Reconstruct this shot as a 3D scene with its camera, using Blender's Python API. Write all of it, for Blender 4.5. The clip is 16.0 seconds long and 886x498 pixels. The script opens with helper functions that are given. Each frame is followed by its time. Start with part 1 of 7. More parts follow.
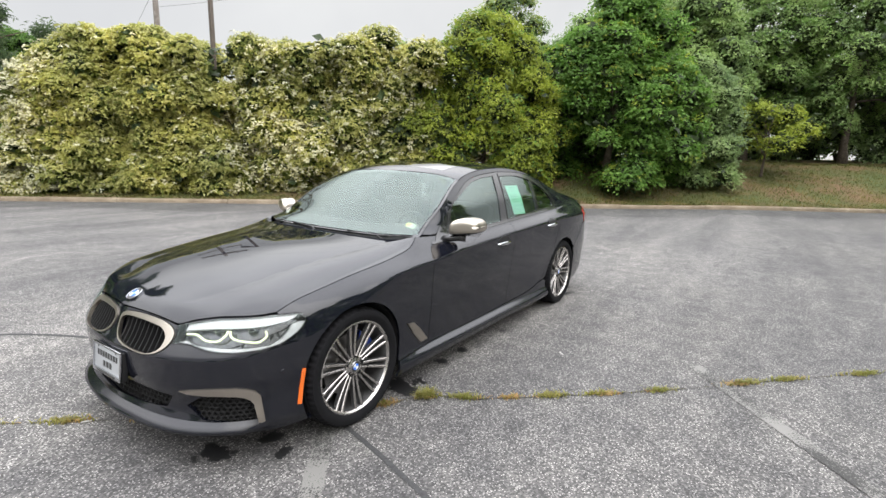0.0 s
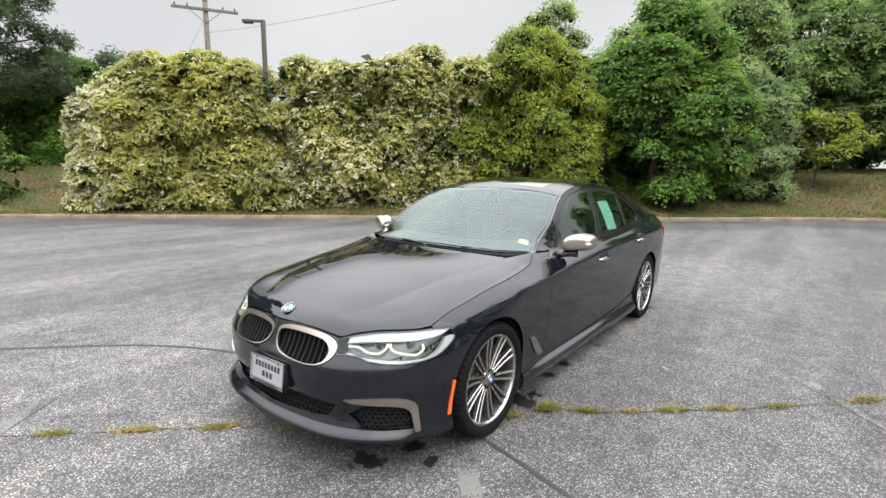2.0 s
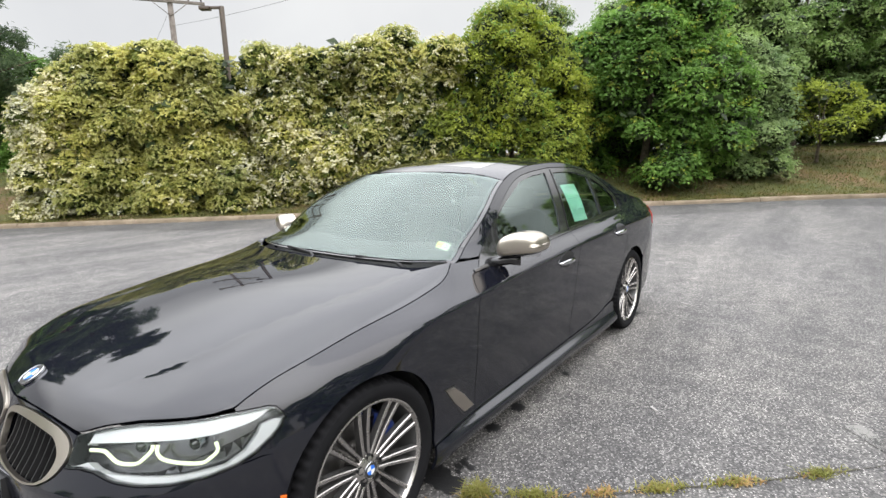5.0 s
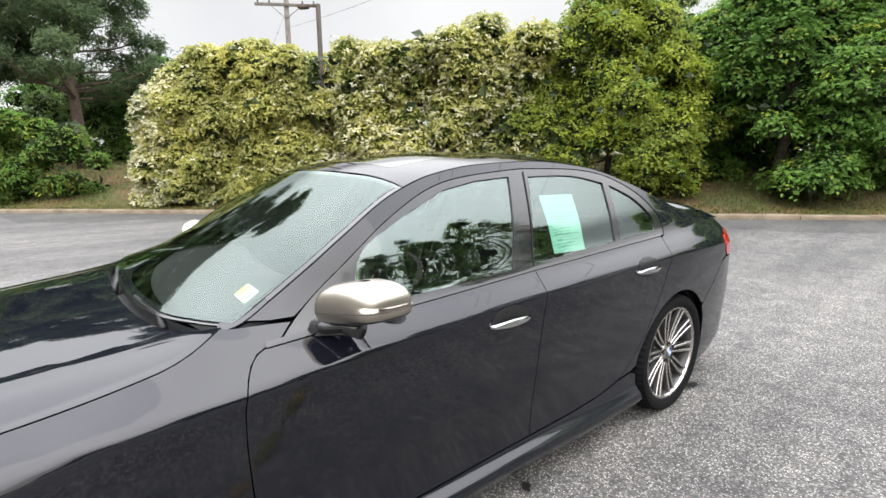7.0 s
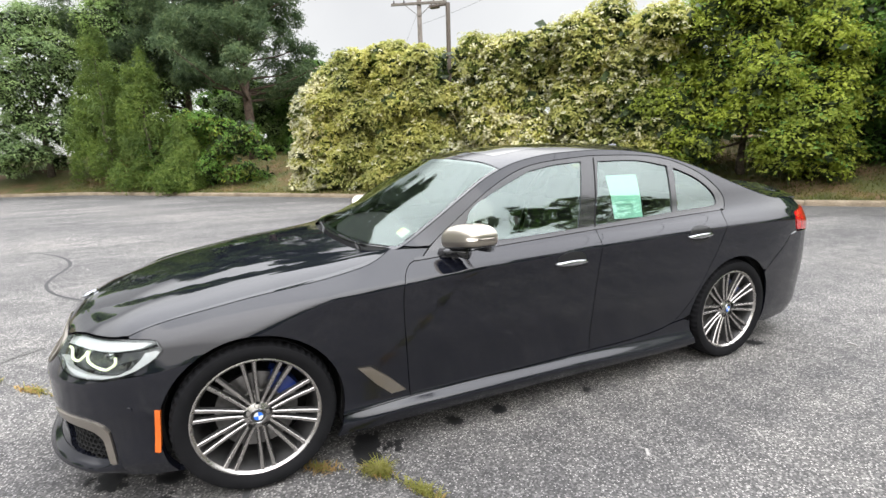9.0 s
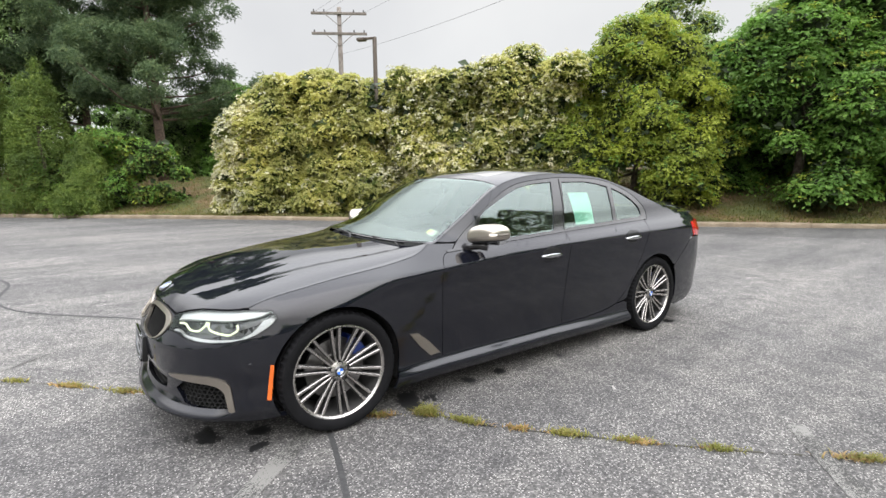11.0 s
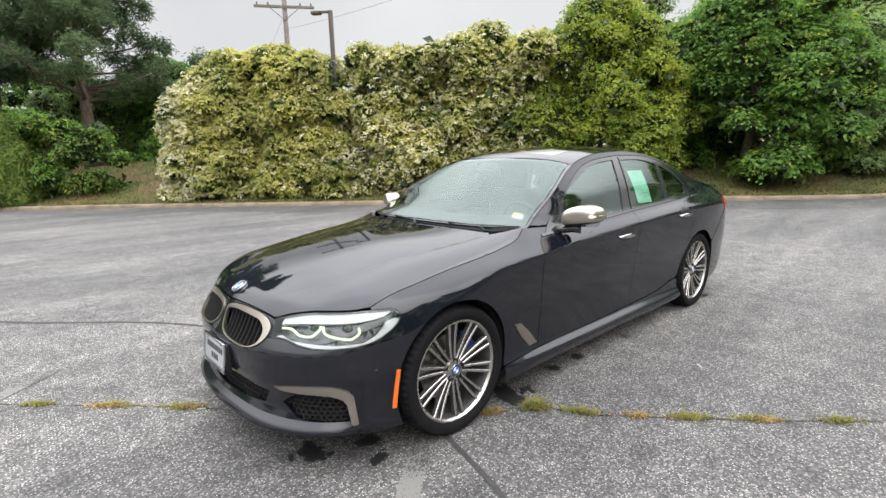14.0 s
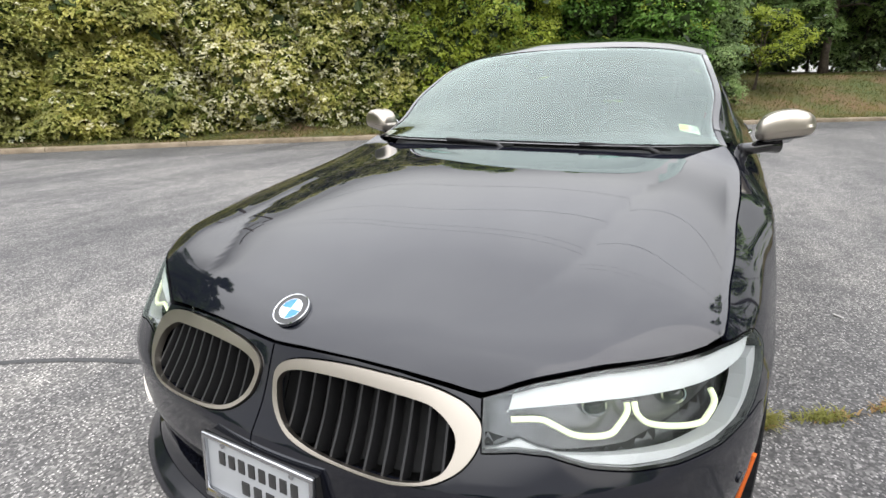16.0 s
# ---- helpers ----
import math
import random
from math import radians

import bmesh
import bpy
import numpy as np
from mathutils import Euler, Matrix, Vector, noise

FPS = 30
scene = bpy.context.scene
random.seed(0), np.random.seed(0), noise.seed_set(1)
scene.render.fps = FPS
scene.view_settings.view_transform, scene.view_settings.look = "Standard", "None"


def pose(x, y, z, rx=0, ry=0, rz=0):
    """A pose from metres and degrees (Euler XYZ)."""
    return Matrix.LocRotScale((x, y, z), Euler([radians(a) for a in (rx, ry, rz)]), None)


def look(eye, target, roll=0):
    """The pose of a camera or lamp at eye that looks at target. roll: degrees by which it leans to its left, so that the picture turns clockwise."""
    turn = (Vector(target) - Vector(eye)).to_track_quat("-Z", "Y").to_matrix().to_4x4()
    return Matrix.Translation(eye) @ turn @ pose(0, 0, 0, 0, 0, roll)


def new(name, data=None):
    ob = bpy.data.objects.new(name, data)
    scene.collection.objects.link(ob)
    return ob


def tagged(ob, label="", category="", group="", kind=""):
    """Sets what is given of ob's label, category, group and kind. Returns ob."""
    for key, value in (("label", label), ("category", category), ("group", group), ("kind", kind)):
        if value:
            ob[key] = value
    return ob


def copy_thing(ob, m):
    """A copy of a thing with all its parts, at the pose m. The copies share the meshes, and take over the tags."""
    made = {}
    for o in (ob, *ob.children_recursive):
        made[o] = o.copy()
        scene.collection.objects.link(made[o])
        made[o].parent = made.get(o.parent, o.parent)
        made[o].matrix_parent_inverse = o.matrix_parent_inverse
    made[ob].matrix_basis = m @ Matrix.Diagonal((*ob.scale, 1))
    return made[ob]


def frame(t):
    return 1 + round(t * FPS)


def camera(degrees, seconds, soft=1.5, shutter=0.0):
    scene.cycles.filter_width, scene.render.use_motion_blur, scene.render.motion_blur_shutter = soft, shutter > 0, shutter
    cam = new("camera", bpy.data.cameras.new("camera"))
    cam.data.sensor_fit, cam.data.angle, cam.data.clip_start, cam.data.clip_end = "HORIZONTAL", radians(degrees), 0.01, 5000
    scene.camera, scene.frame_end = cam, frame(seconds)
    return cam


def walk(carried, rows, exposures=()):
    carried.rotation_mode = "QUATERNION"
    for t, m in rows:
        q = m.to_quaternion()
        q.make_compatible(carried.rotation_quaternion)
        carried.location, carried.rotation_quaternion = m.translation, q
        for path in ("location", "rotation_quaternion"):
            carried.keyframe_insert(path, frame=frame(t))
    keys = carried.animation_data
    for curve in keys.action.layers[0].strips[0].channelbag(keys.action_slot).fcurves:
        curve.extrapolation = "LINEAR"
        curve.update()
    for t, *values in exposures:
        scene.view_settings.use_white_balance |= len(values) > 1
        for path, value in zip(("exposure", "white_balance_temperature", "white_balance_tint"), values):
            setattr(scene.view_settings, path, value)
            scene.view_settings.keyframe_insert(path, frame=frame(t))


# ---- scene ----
cam = camera(85.7, 16.0)
PATH = [
    (0, (1.782, 2.707, 1.509), (0.173, 1.583, 1.128), 1.4),
    (0.5, (1.991, 2.789, 1.526), (0.424, 1.608, 1.136), 1.2),
    (1, (2.244, 2.655, 1.528), (0.699, 1.444, 1.145), 1.3),
    (1.5, (2.337, 2.5, 1.525), (0.802, 1.273, 1.153), 1.2),
    (2, (2.227, 2.28, 1.537), (0.678, 1.059, 1.208), 0.6),
    (2.5, (2.194, 1.996, 1.497), (0.571, 0.86, 1.223), 0.0),
    (3, (2.176, 1.803, 1.493), (0.464, 0.8, 1.237), -1.1),
    (3.5, (2.056, 1.802, 1.472), (0.344, 0.807, 1.188), -1.5),
    (4, (1.777, 1.98, 1.462), (0.128, 0.892, 1.148), -1.3),
    (4.2, (1.658, 2.022, 1.467), (0.038, 0.896, 1.137), -1.5),
    (6.3, (-0.043, 2.111, 1.398), (-1.457, 0.742, 1.045), -0.5),
    (6.5, (-0.188, 2.091, 1.412), (-1.559, 0.678, 1.058), -0.4),
    (7, (-0.372, 2.105, 1.414), (-1.596, 0.564, 1.058), -0.6),
    (7.5, (-0.409, 2.274, 1.437), (-1.405, 0.583, 1.054), -1.9),
    (8, (-0.342, 2.454, 1.445), (-1.129, 0.66, 1.044), -2.4),
    (8.2, (-0.27, 2.543, 1.447), (-1.014, 0.732, 1.042), -2.2),
    (10.3, (0.61, 3.291, 1.395), (-0.388, 1.594, 1.043), -0.3),
    (10.5, (0.74, 3.273, 1.403), (-0.298, 1.597, 1.064), -0.3),
    (11, (0.957, 3.274, 1.397), (-0.169, 1.649, 1.098), -0.5),
    (11.5, (1.09, 3.353, 1.402), (-0.107, 1.773, 1.135), -0.4),
    (12, (1.27, 3.433, 1.415), (0.017, 1.895, 1.158), -0.3),
    (12.5, (1.457, 3.369, 1.43), (0.172, 1.861, 1.162), -0.7),
    (13, (1.611, 3.125, 1.428), (0.31, 1.636, 1.131), -0.5),
    (13.5, (1.641, 2.876, 1.413), (0.344, 1.392, 1.069), -0.7),
    (14, (1.542, 2.55, 1.407), (0.24, 1.08, 1.027), -1.4),
    (14.5, (1.592, 2.161, 1.357), (0.27, 0.723, 0.929), -2.3),
    (15, (1.652, 1.705, 1.407), (0.264, 0.343, 0.94), -2.8),
    (15.5, (1.545, 1.191, 1.325), (0.062, -0.045, 0.803), -3.4),
    (16, (1.374, 0.725, 1.194), (-0.286, -0.196, 0.564), -1.1),
]
walk(cam, [(t, look(eye, target, roll)) for t, eye, target, roll in PATH],
     [(0, 0.0), (2.5, -0.04), (4.2, -0.03), (6.3, 0.20), (8.2, 0.20), (10.3, 0.08), (12.5, 0.0), (14.5, -0.02), (16, -0.07)])

# ==== place ====
# ---- world: bright overcast sky, a weak wide sun behind the cloud ----
world = bpy.data.worlds.new("sky")
scene.world = world
world.use_nodes = True
_n, _l = world.node_tree.nodes, world.node_tree.links
_bg = _n["Background"]
_sky = _n.new("ShaderNodeTexSky")
_sky.sky_type, _sky.sun_disc, _sky.sun_elevation, _sky.sun_rotation = "NISHITA", False, radians(58), radians(35)
_tc = _n.new("ShaderNodeTexCoord")
_sep = _n.new("ShaderNodeSeparateXYZ")
_l.new(_tc.outputs["Generated"], _sep.inputs[0])
_ramp = _n.new("ShaderNodeValToRGB")
_ramp.color_ramp.interpolation = "LINEAR"
for _q in (0.42, 0.60):
    _ramp.color_ramp.elements.new(_q)
for _el, _c in zip(_ramp.color_ramp.elements, [(0.78, 0.775, 0.765), (2.2, 2.2, 2.21), (3.3, 3.33, 3.45), (4.6, 4.66, 4.9)]):
    _el.color = (*_c, 1)
_ramp.color_ramp.elements[0].position, _ramp.color_ramp.elements[3].position = 0.33, 0.97
_l.new(_sep.outputs["Z"], _ramp.inputs[0])
_cloud = _n.new("ShaderNodeTexNoise")
_cloud.inputs["Scale"].default_value, _cloud.inputs["Detail"].default_value = 2.2, 5
_l.new(_tc.outputs["Generated"], _cloud.inputs["Vector"])
_cr = _n.new("ShaderNodeValToRGB")
_cr.color_ramp.elements[0].position, _cr.color_ramp.elements[0].color = 0.3, (0.90, 0.90, 0.91, 1)
_cr.color_ramp.elements[1].position, _cr.color_ramp.elements[1].color = 0.7, (1.08, 1.08, 1.07, 1)
_l.new(_cloud.outputs["Fac"], _cr.inputs[0])
_mul = _n.new("ShaderNodeMix")
_mul.data_type, _mul.blend_type = "RGBA", "MULTIPLY"
_mul.inputs[0].default_value = 1.0
_l.new(_ramp.outputs[0], _mul.inputs[6])
_l.new(_cr.outputs[0], _mul.inputs[7])
_mix = _n.new("ShaderNodeMix")
_mix.data_type = "RGBA"
_mix.inputs[0].default_value = 0.015
_l.new(_mul.outputs[2], _mix.inputs[6])
_l.new(_sky.outputs[0], _mix.inputs[7])
_l.new(_mix.outputs[2], _bg.inputs["Color"])
_bg.inputs["Strength"].default_value = 1.0

sun = new("sun", bpy.data.lights.new("sun", "SUN"))
sun.data.energy, sun.data.angle, sun.data.color = 1.15, radians(75), (1.0, 0.94, 0.86)
sun.matrix_world = look((6, 20, 19), (0, 0, 0))


# ---- materials ----
def nodes_of(name):
    m = bpy.data.materials.new(name)
    m.use_nodes = True
    return m, m.node_tree.nodes, m.node_tree.links, m.node_tree.nodes["Principled BSDF"]


def ramp(n, l, fac, stops, mode="LINEAR"):
    r = n.new("ShaderNodeValToRGB")
    r.color_ramp.interpolation = mode
    e = r.color_ramp.elements
    while len(e) < len(stops):
        e.new(0.5)
    for el, (p, c) in zip(e, stops):
        el.position, el.color = p, (*c, 1) if len(c) == 3 else c
    l.new(fac, r.inputs[0])
    return r.outputs[0]


def noise_tex(n, l, scale, detail=4, rough=0.55, vec=None, kind="ShaderNodeTexNoise"):
    t = n.new(kind)
    t.inputs["Scale"].default_value = scale
    if "Detail" in t.inputs:
        t.inputs["Detail"].default_value = 0 if kind == "ShaderNodeTexVoronoi" else detail
    if "Roughness" in t.inputs:
        t.inputs["Roughness"].default_value = rough
    if vec is None:
        g = n.new("ShaderNodeNewGeometry")
        vec = g.outputs["Position"]
    l.new(vec, t.inputs["Vector"])
    return t


def mixed(n, l, fac, a, b, blend="MIX"):
    m = n.new("ShaderNodeMix")
    m.data_type, m.blend_type = "RGBA", blend
    for sock, v in ((0, fac), (6, a), (7, b)):
        if hasattr(v, "links"):
            l.new(v, m.inputs[sock])
        elif sock == 0:
            m.inputs[0].default_value = v
        else:
            m.inputs[sock].default_value = (*v, 1)
    return m.outputs[2]


def bump(n, l, b, height, strength, distance):
    u = n.new("ShaderNodeBump")
    u.inputs["Strength"].default_value, u.inputs["Distance"].default_value = strength, distance
    l.new(height, u.inputs["Height"])
    l.new(u.outputs[0], b.inputs["Normal"])


def plain(name, color, rough=0.5, metal=0.0, coat=0.0, vary=0.12, scale=30.0, relief=0.0, spec=0.5):
    """A surface with slight patches in colour and gloss."""
    m, n, l, b = nodes_of(name)
    t = noise_tex(n, l, scale, 5)
    lo, hi = [c * (1 - vary) for c in color], [min(1, c * (1 + vary)) for c in color]
    l.new(ramp(n, l, t.outputs["Fac"], [(0.3, lo), (0.7, hi)]), b.inputs["Base Color"])
    r = n.new("ShaderNodeMapRange")
    r.inputs["To Min"].default_value, r.inputs["To Max"].default_value = max(0.01, rough * 0.85), min(1, rough * 1.15)
    l.new(t.outputs["Fac"], r.inputs["Value"])
    l.new(r.outputs[0], b.inputs["Roughness"])
    b.inputs["Metallic"].default_value, b.inputs["Coat Weight"].default_value = metal, coat
    b.inputs["Coat Roughness"].default_value = 0.04
    b.inputs["Specular IOR Level"].default_value = spec
    if relief:
        bump(n, l, b, t.outputs["Fac"], 0.5, relief)
    return m


def car_paint():
    m, n, l, b = nodes_of("graphite_paint")
    flake = noise_tex(n, l, 900.0, 2, kind="ShaderNodeTexVoronoi")
    dust = noise_tex(n, l, 3.0, 6)
    c = ramp(n, l, flake.outputs["Distance"], [(0.0, (0.0095, 0.0105, 0.0165)), (0.6, (0.005, 0.0057, 0.0095))])
    l.new(mixed(n, l, 0.10, c, ramp(n, l, dust.outputs["Fac"], [(0.4, (0.003, 0.003, 0.005)), (0.7, (0.016, 0.016, 0.016))])), b.inputs["Base Color"])
    b.inputs["Metallic"].default_value, b.inputs["Roughness"].default_value, b.inputs["Specular IOR Level"].default_value = 0.0, 0.5, 0.0
    b.inputs["Coat Weight"].default_value, b.inputs["Coat IOR"].default_value = 1.0, 1.58
    # Road dust dulls the gloss on the lower flanks.
    place, height = n.new("ShaderNodeNewGeometry"), n.new("ShaderNodeSeparateXYZ")
    l.new(place.outputs["Position"], height.inputs[0])
    r = n.new("ShaderNodeMapRange")
    for key, value in (("From Min", 0.45), ("From Max", 0.84), ("To Min", 0.11), ("To Max", 0.02)):
        r.inputs[key].default_value = value
    l.new(height.outputs["Z"], r.inputs["Value"])
    worn = n.new("ShaderNodeMath")
    worn.operation = "MULTIPLY"
    l.new(r.outputs[0], worn.inputs[0])
    l.new(ramp(n, l, dust.outputs["Fac"], [(0.35, (0.85, 0.85, 0.85)), (0.65, (1.15, 1.15, 1.15))]), worn.inputs[1])
    l.new(worn.outputs[0], b.inputs["Coat Roughness"])
    return m


def pane(name, tint, ior=1.75):
    """Window glass: tinted, clear to look through, mirrored by the angle."""
    m, n, l, b = nodes_of(name)
    n.remove(b)
    out = n["Material Output"]
    tr, gl, fr, mx = n.new("ShaderNodeBsdfTransparent"), n.new("ShaderNodeBsdfGlossy"), n.new("ShaderNodeFresnel"), n.new("ShaderNodeMixShader")
    tr.inputs["Color"].default_value = (*tint, 1)
    gl.inputs["Color"].default_value, gl.inputs["Roughness"].default_value = (0.86, 1.0, 0.95, 1), 0.0
    fr.inputs["IOR"].default_value = ior
    l.new(fr.outputs[0], mx.inputs[0])
    l.new(tr.outputs[0], mx.inputs[1])
    l.new(gl.outputs[0], mx.inputs[2])
    l.new(mx.outputs[0], out.inputs["Surface"])
    return m


def glow(name, color, strength):
    m, n, l, b = nodes_of(name)
    b.inputs["Base Color"].default_value = (*color, 1)
    b.inputs["Emission Color"].default_value, b.inputs["Emission Strength"].default_value = (*color, 1), strength
    return m


def leafage(name, colors, translucent=0.5, rough=0.5, clump=4.0):
    """Leaves: shades by clump and by leaf, a little light passing through."""
    m, n, l, b = nodes_of(name)
    g = n.new("ShaderNodeNewGeometry")
    patch, tuft = noise_tex(n, l, 0.6, 3), noise_tex(n, l, clump, 2)
    k = len(colors) - 1
    lean = n.new("ShaderNodeMath")
    lean.operation = "MULTIPLY_ADD"
    l.new(g.outputs["Random Per Island"], lean.inputs[0])
    lean.inputs[1].default_value = 0.45
    spread = n.new("ShaderNodeMapRange")
    spread.inputs["From Min"].default_value, spread.inputs["From Max"].default_value = 0.36, 0.64
    spread.inputs["To Min"].default_value, spread.inputs["To Max"].default_value = 0.0, 0.55
    l.new(tuft.outputs["Fac"], spread.inputs["Value"])
    l.new(spread.outputs[0], lean.inputs[2])
    c = ramp(n, l, lean.outputs[0], [(i / max(1, k), col) for i, col in enumerate(colors)])
    shade = ramp(n, l, patch.outputs["Fac"], [(0.32, (0.72, 0.76, 0.78)), (0.68, (1.18, 1.15, 1.0))])
    c = mixed(n, l, 1.0, c, shade, "MULTIPLY")
    l.new(c, b.inputs["Base Color"])
    b.inputs["Roughness"].default_value, b.inputs["Specular IOR Level"].default_value = rough, 0.3
    t, mx = n.new("ShaderNodeBsdfTranslucent"), n.new("ShaderNodeMixShader")
    l.new(c, t.inputs["Color"])
    mx.inputs[0].default_value = translucent
    l.new(b.outputs[0], mx.inputs[1])
    l.new(t.outputs[0], mx.inputs[2])
    l.new(mx.outputs[0], n["Material Output"].inputs["Surface"])
    return m


def asphalt(name, gain=1.0):
    """Worn asphalt: dark binder, grey stones and scattered pale chips."""
    m, n, l, b = nodes_of(name)

    def chance(tex):
        sp = n.new("ShaderNodeSeparateColor")
        l.new(tex.outputs["Color"], sp.inputs[0])
        return sp.outputs[0]
    stones = noise_tex(n, l, 120.0, kind="ShaderNodeTexVoronoi")
    chips = noise_tex(n, l, 72.0, kind="ShaderNodeTexVoronoi")
    stones.voronoi_dimensions = chips.voronoi_dimensions = "2D"
    patch = noise_tex(n, l, 0.35, 6, 0.6)
    mid = noise_tex(n, l, 5.0, 2, 0.5)
    g = n.new("ShaderNodeNewGeometry")
    turn = n.new("ShaderNodeMapping")
    turn.inputs["Rotation"].default_value, turn.inputs["Scale"].default_value = (0, 0, radians(28)), (0.22, 1.6, 1)
    l.new(g.outputs["Position"], turn.inputs["Vector"])
    sweep = noise_tex(n, l, 0.8, 6, 0.6, turn.outputs[0])
    c = ramp(n, l, chance(stones), [(0.0, (0.038, 0.0375, 0.0375)), (0.35, (0.061, 0.060, 0.0595)), (0.65, (0.092, 0.0905, 0.089)), (0.86, (0.132, 0.130, 0.127)), (1.0, (0.24, 0.236, 0.23))])
    white = ramp(n, l, chance(chips), [(0.70, (0, 0, 0)), (0.90, (1, 1, 1))])
    near = ramp(n, l, chips.outputs["Distance"], [(0.20, (1, 1, 1)), (0.28, (0, 0, 0))])
    w = mixed(n, l, 1.0, white, near, "MULTIPLY")
    c = mixed(n, l, w, c, (0.40, 0.392, 0.38))
    c = mixed(n, l, 1.0, c, ramp(n, l, mid.outputs["Fac"], [(0.32, (0.80, 0.80, 0.81)), (0.68, (1.18, 1.175, 1.16))]), "MULTIPLY")
    c = mixed(n, l, 1.0, c, ramp(n, l, patch.outputs["Fac"], [(0.32, (0.76, 0.76, 0.78)), (0.5, (1.0, 1.0, 1.0)), (0.68, (1.22, 1.21, 1.18))]), "MULTIPLY")
    c = mixed(n, l, 1.0, c, ramp(n, l, sweep.outputs["Fac"], [(0.38, (0.76, 0.745, 0.74)), (0.60, (1.22, 1.19, 1.155))]), "MULTIPLY")
    # The paving runs from a paler stretch into a darker one.
    run = n.new("ShaderNodeVectorMath")
    run.operation = "DOT_PRODUCT"
    run.inputs[1].default_value = (0.003, 1 / 30, 0)
    l.new(g.outputs["Position"], run.inputs[0])
    shift = n.new("ShaderNodeMath")
    shift.operation = "ADD"
    shift.inputs[1].default_value = 0.3333
    l.new(run.outputs["Value"], shift.inputs[0])
    tone = [1.10, 1.10, 1.02, 0.88, 0.90, 1.0]
    c = mixed(n, l, 1.0, c, ramp(n, l, shift.outputs[0], [(p, (t * gain,) * 3) for p, t in zip((0.0, 0.36, 0.385, 0.42, 0.50, 0.7), tone)]), "MULTIPLY")
    l.new(c, b.inputs["Base Color"])
    b.inputs["Roughness"].default_value = 0.82
    bump(n, l, b, noise_tex(n, l, 160.0, 2).outputs["Fac"], 0.2, 0.002)
    return m


def soil(name, stops, scale=1.2, fine=40.0, relief=0.02):
    m, n, l, b = nodes_of(name)
    a, f = noise_tex(n, l, scale, 6, 0.6), noise_tex(n, l, fine, 4)
    c = ramp(n, l, a.outputs["Fac"], stops)
    c = mixed(n, l, 1.0, c, ramp(n, l, f.outputs["Fac"], [(0.3, (0.6, 0.6, 0.6)), (0.7, (1.3, 1.3, 1.25))]), "MULTIPLY")
    l.new(c, b.inputs["Base Color"])
    b.inputs["Roughness"].default_value = 0.95
    bump(n, l, b, f.outputs["Fac"], 0.8, relief)
    return m


def bark(name, a, c, scale=9.0):
    m, n, l, b = nodes_of(name)
    t = noise_tex(n, l, scale, 6, 0.7)
    l.new(ramp(n, l, t.outputs["Fac"], [(0.35, a), (0.65, c)]), b.inputs["Base Color"])
    b.inputs["Roughness"].default_value = 0.9
    bump(n, l, b, t.outputs["Fac"], 0.9, 0.03)
    return m


def faded_paint():
    """Old road paint worn down to the stones."""
    m, n, l, b = nodes_of("worn_line_paint")
    t, f = noise_tex(n, l, 110.0, 2, 0.7), noise_tex(n, l, 3.0, 4)
    k = n.new("ShaderNodeMath")
    k.operation = "ADD"
    l.new(t.outputs["Fac"], k.inputs[0])
    l.new(f.outputs["Fac"], k.inputs[1])
    l.new(ramp(n, l, k.outputs[0], [(0.78, (0.030, 0.0295, 0.028)), (1.0, (0.066, 0.064, 0.060)), (1.2, (0.17, 0.165, 0.154))]), b.inputs["Base Color"])
    b.inputs["Roughness"].default_value = 0.85
    bump(n, l, b, t.outputs["Fac"], 0.5, 0.003)
    return m


M_PAINT = car_paint()
M_BLACK = plain("gloss_black_trim", (0.012, 0.012, 0.013), 0.12, coat=0.5)
M_PLASTIC = plain("black_plastic", (0.010, 0.010, 0.0105), 0.5, relief=0.0006, scale=200)
M_DARK = plain("dark_underside", (0.005, 0.005, 0.005), 0.8)
M_BRONZE = plain("satin_warm_grey_metal", (0.50, 0.455, 0.395), 0.30, metal=1.0, vary=0.02, scale=9)
M_CHROME = plain("chrome", (0.52, 0.53, 0.55), 0.10, metal=1.0, vary=0.03)
M_WHITEPLASTIC = plain("white_light_guide", (0.60, 0.615, 0.62), 0.25, vary=0.04, coat=0.4)
M_LAMPBACK = plain("lamp_housing_dark", (0.13, 0.132, 0.137), 0.22, metal=0.75, vary=0.3, scale=60)
M_RIMFACE = plain("machined_rim", (0.52, 0.497, 0.475), 0.27, metal=1.0, vary=0.03, scale=12)
M_RIMDARK = plain("dark_grey_rim", (0.10, 0.098, 0.097), 0.35, metal=0.6, vary=0.1)
M_TYRE = plain("tyre_rubber", (0.010, 0.010, 0.011), 0.75, vary=0.2, scale=18, relief=0.001, spec=0.1)
M_DISC = plain("brake_disc_steel", (0.32, 0.31, 0.30), 0.35, metal=1.0, vary=0.15, scale=50)
M_BLUE = plain("blue_caliper", (0.012, 0.03, 0.16), 0.3, coat=0.5)
M_GLASS = pane("window_glass", (0.62, 0.74, 0.70), 2.25)
M_SCREEN = pane("windscreen_glass", (0.86, 0.94, 0.91), 1.75)
M_LENS = pane("clear_lamp_lens", (0.93, 0.94, 0.94), 1.35)
M_ROOFGLASS = plain("sunroof_glass", (0.008, 0.009, 0.010), 0.03, coat=1.0)
M_DRL = glow("running_light", (0.82, 0.88, 0.60), 0.6)
M_ORANGE = plain("orange_reflector", (0.80, 0.16, 0.02), 0.2, coat=0.6, vary=0.15, scale=300)
M_RED = plain("red_tail_lamp", (0.55, 0.012, 0.012), 0.1, coat=1.0)
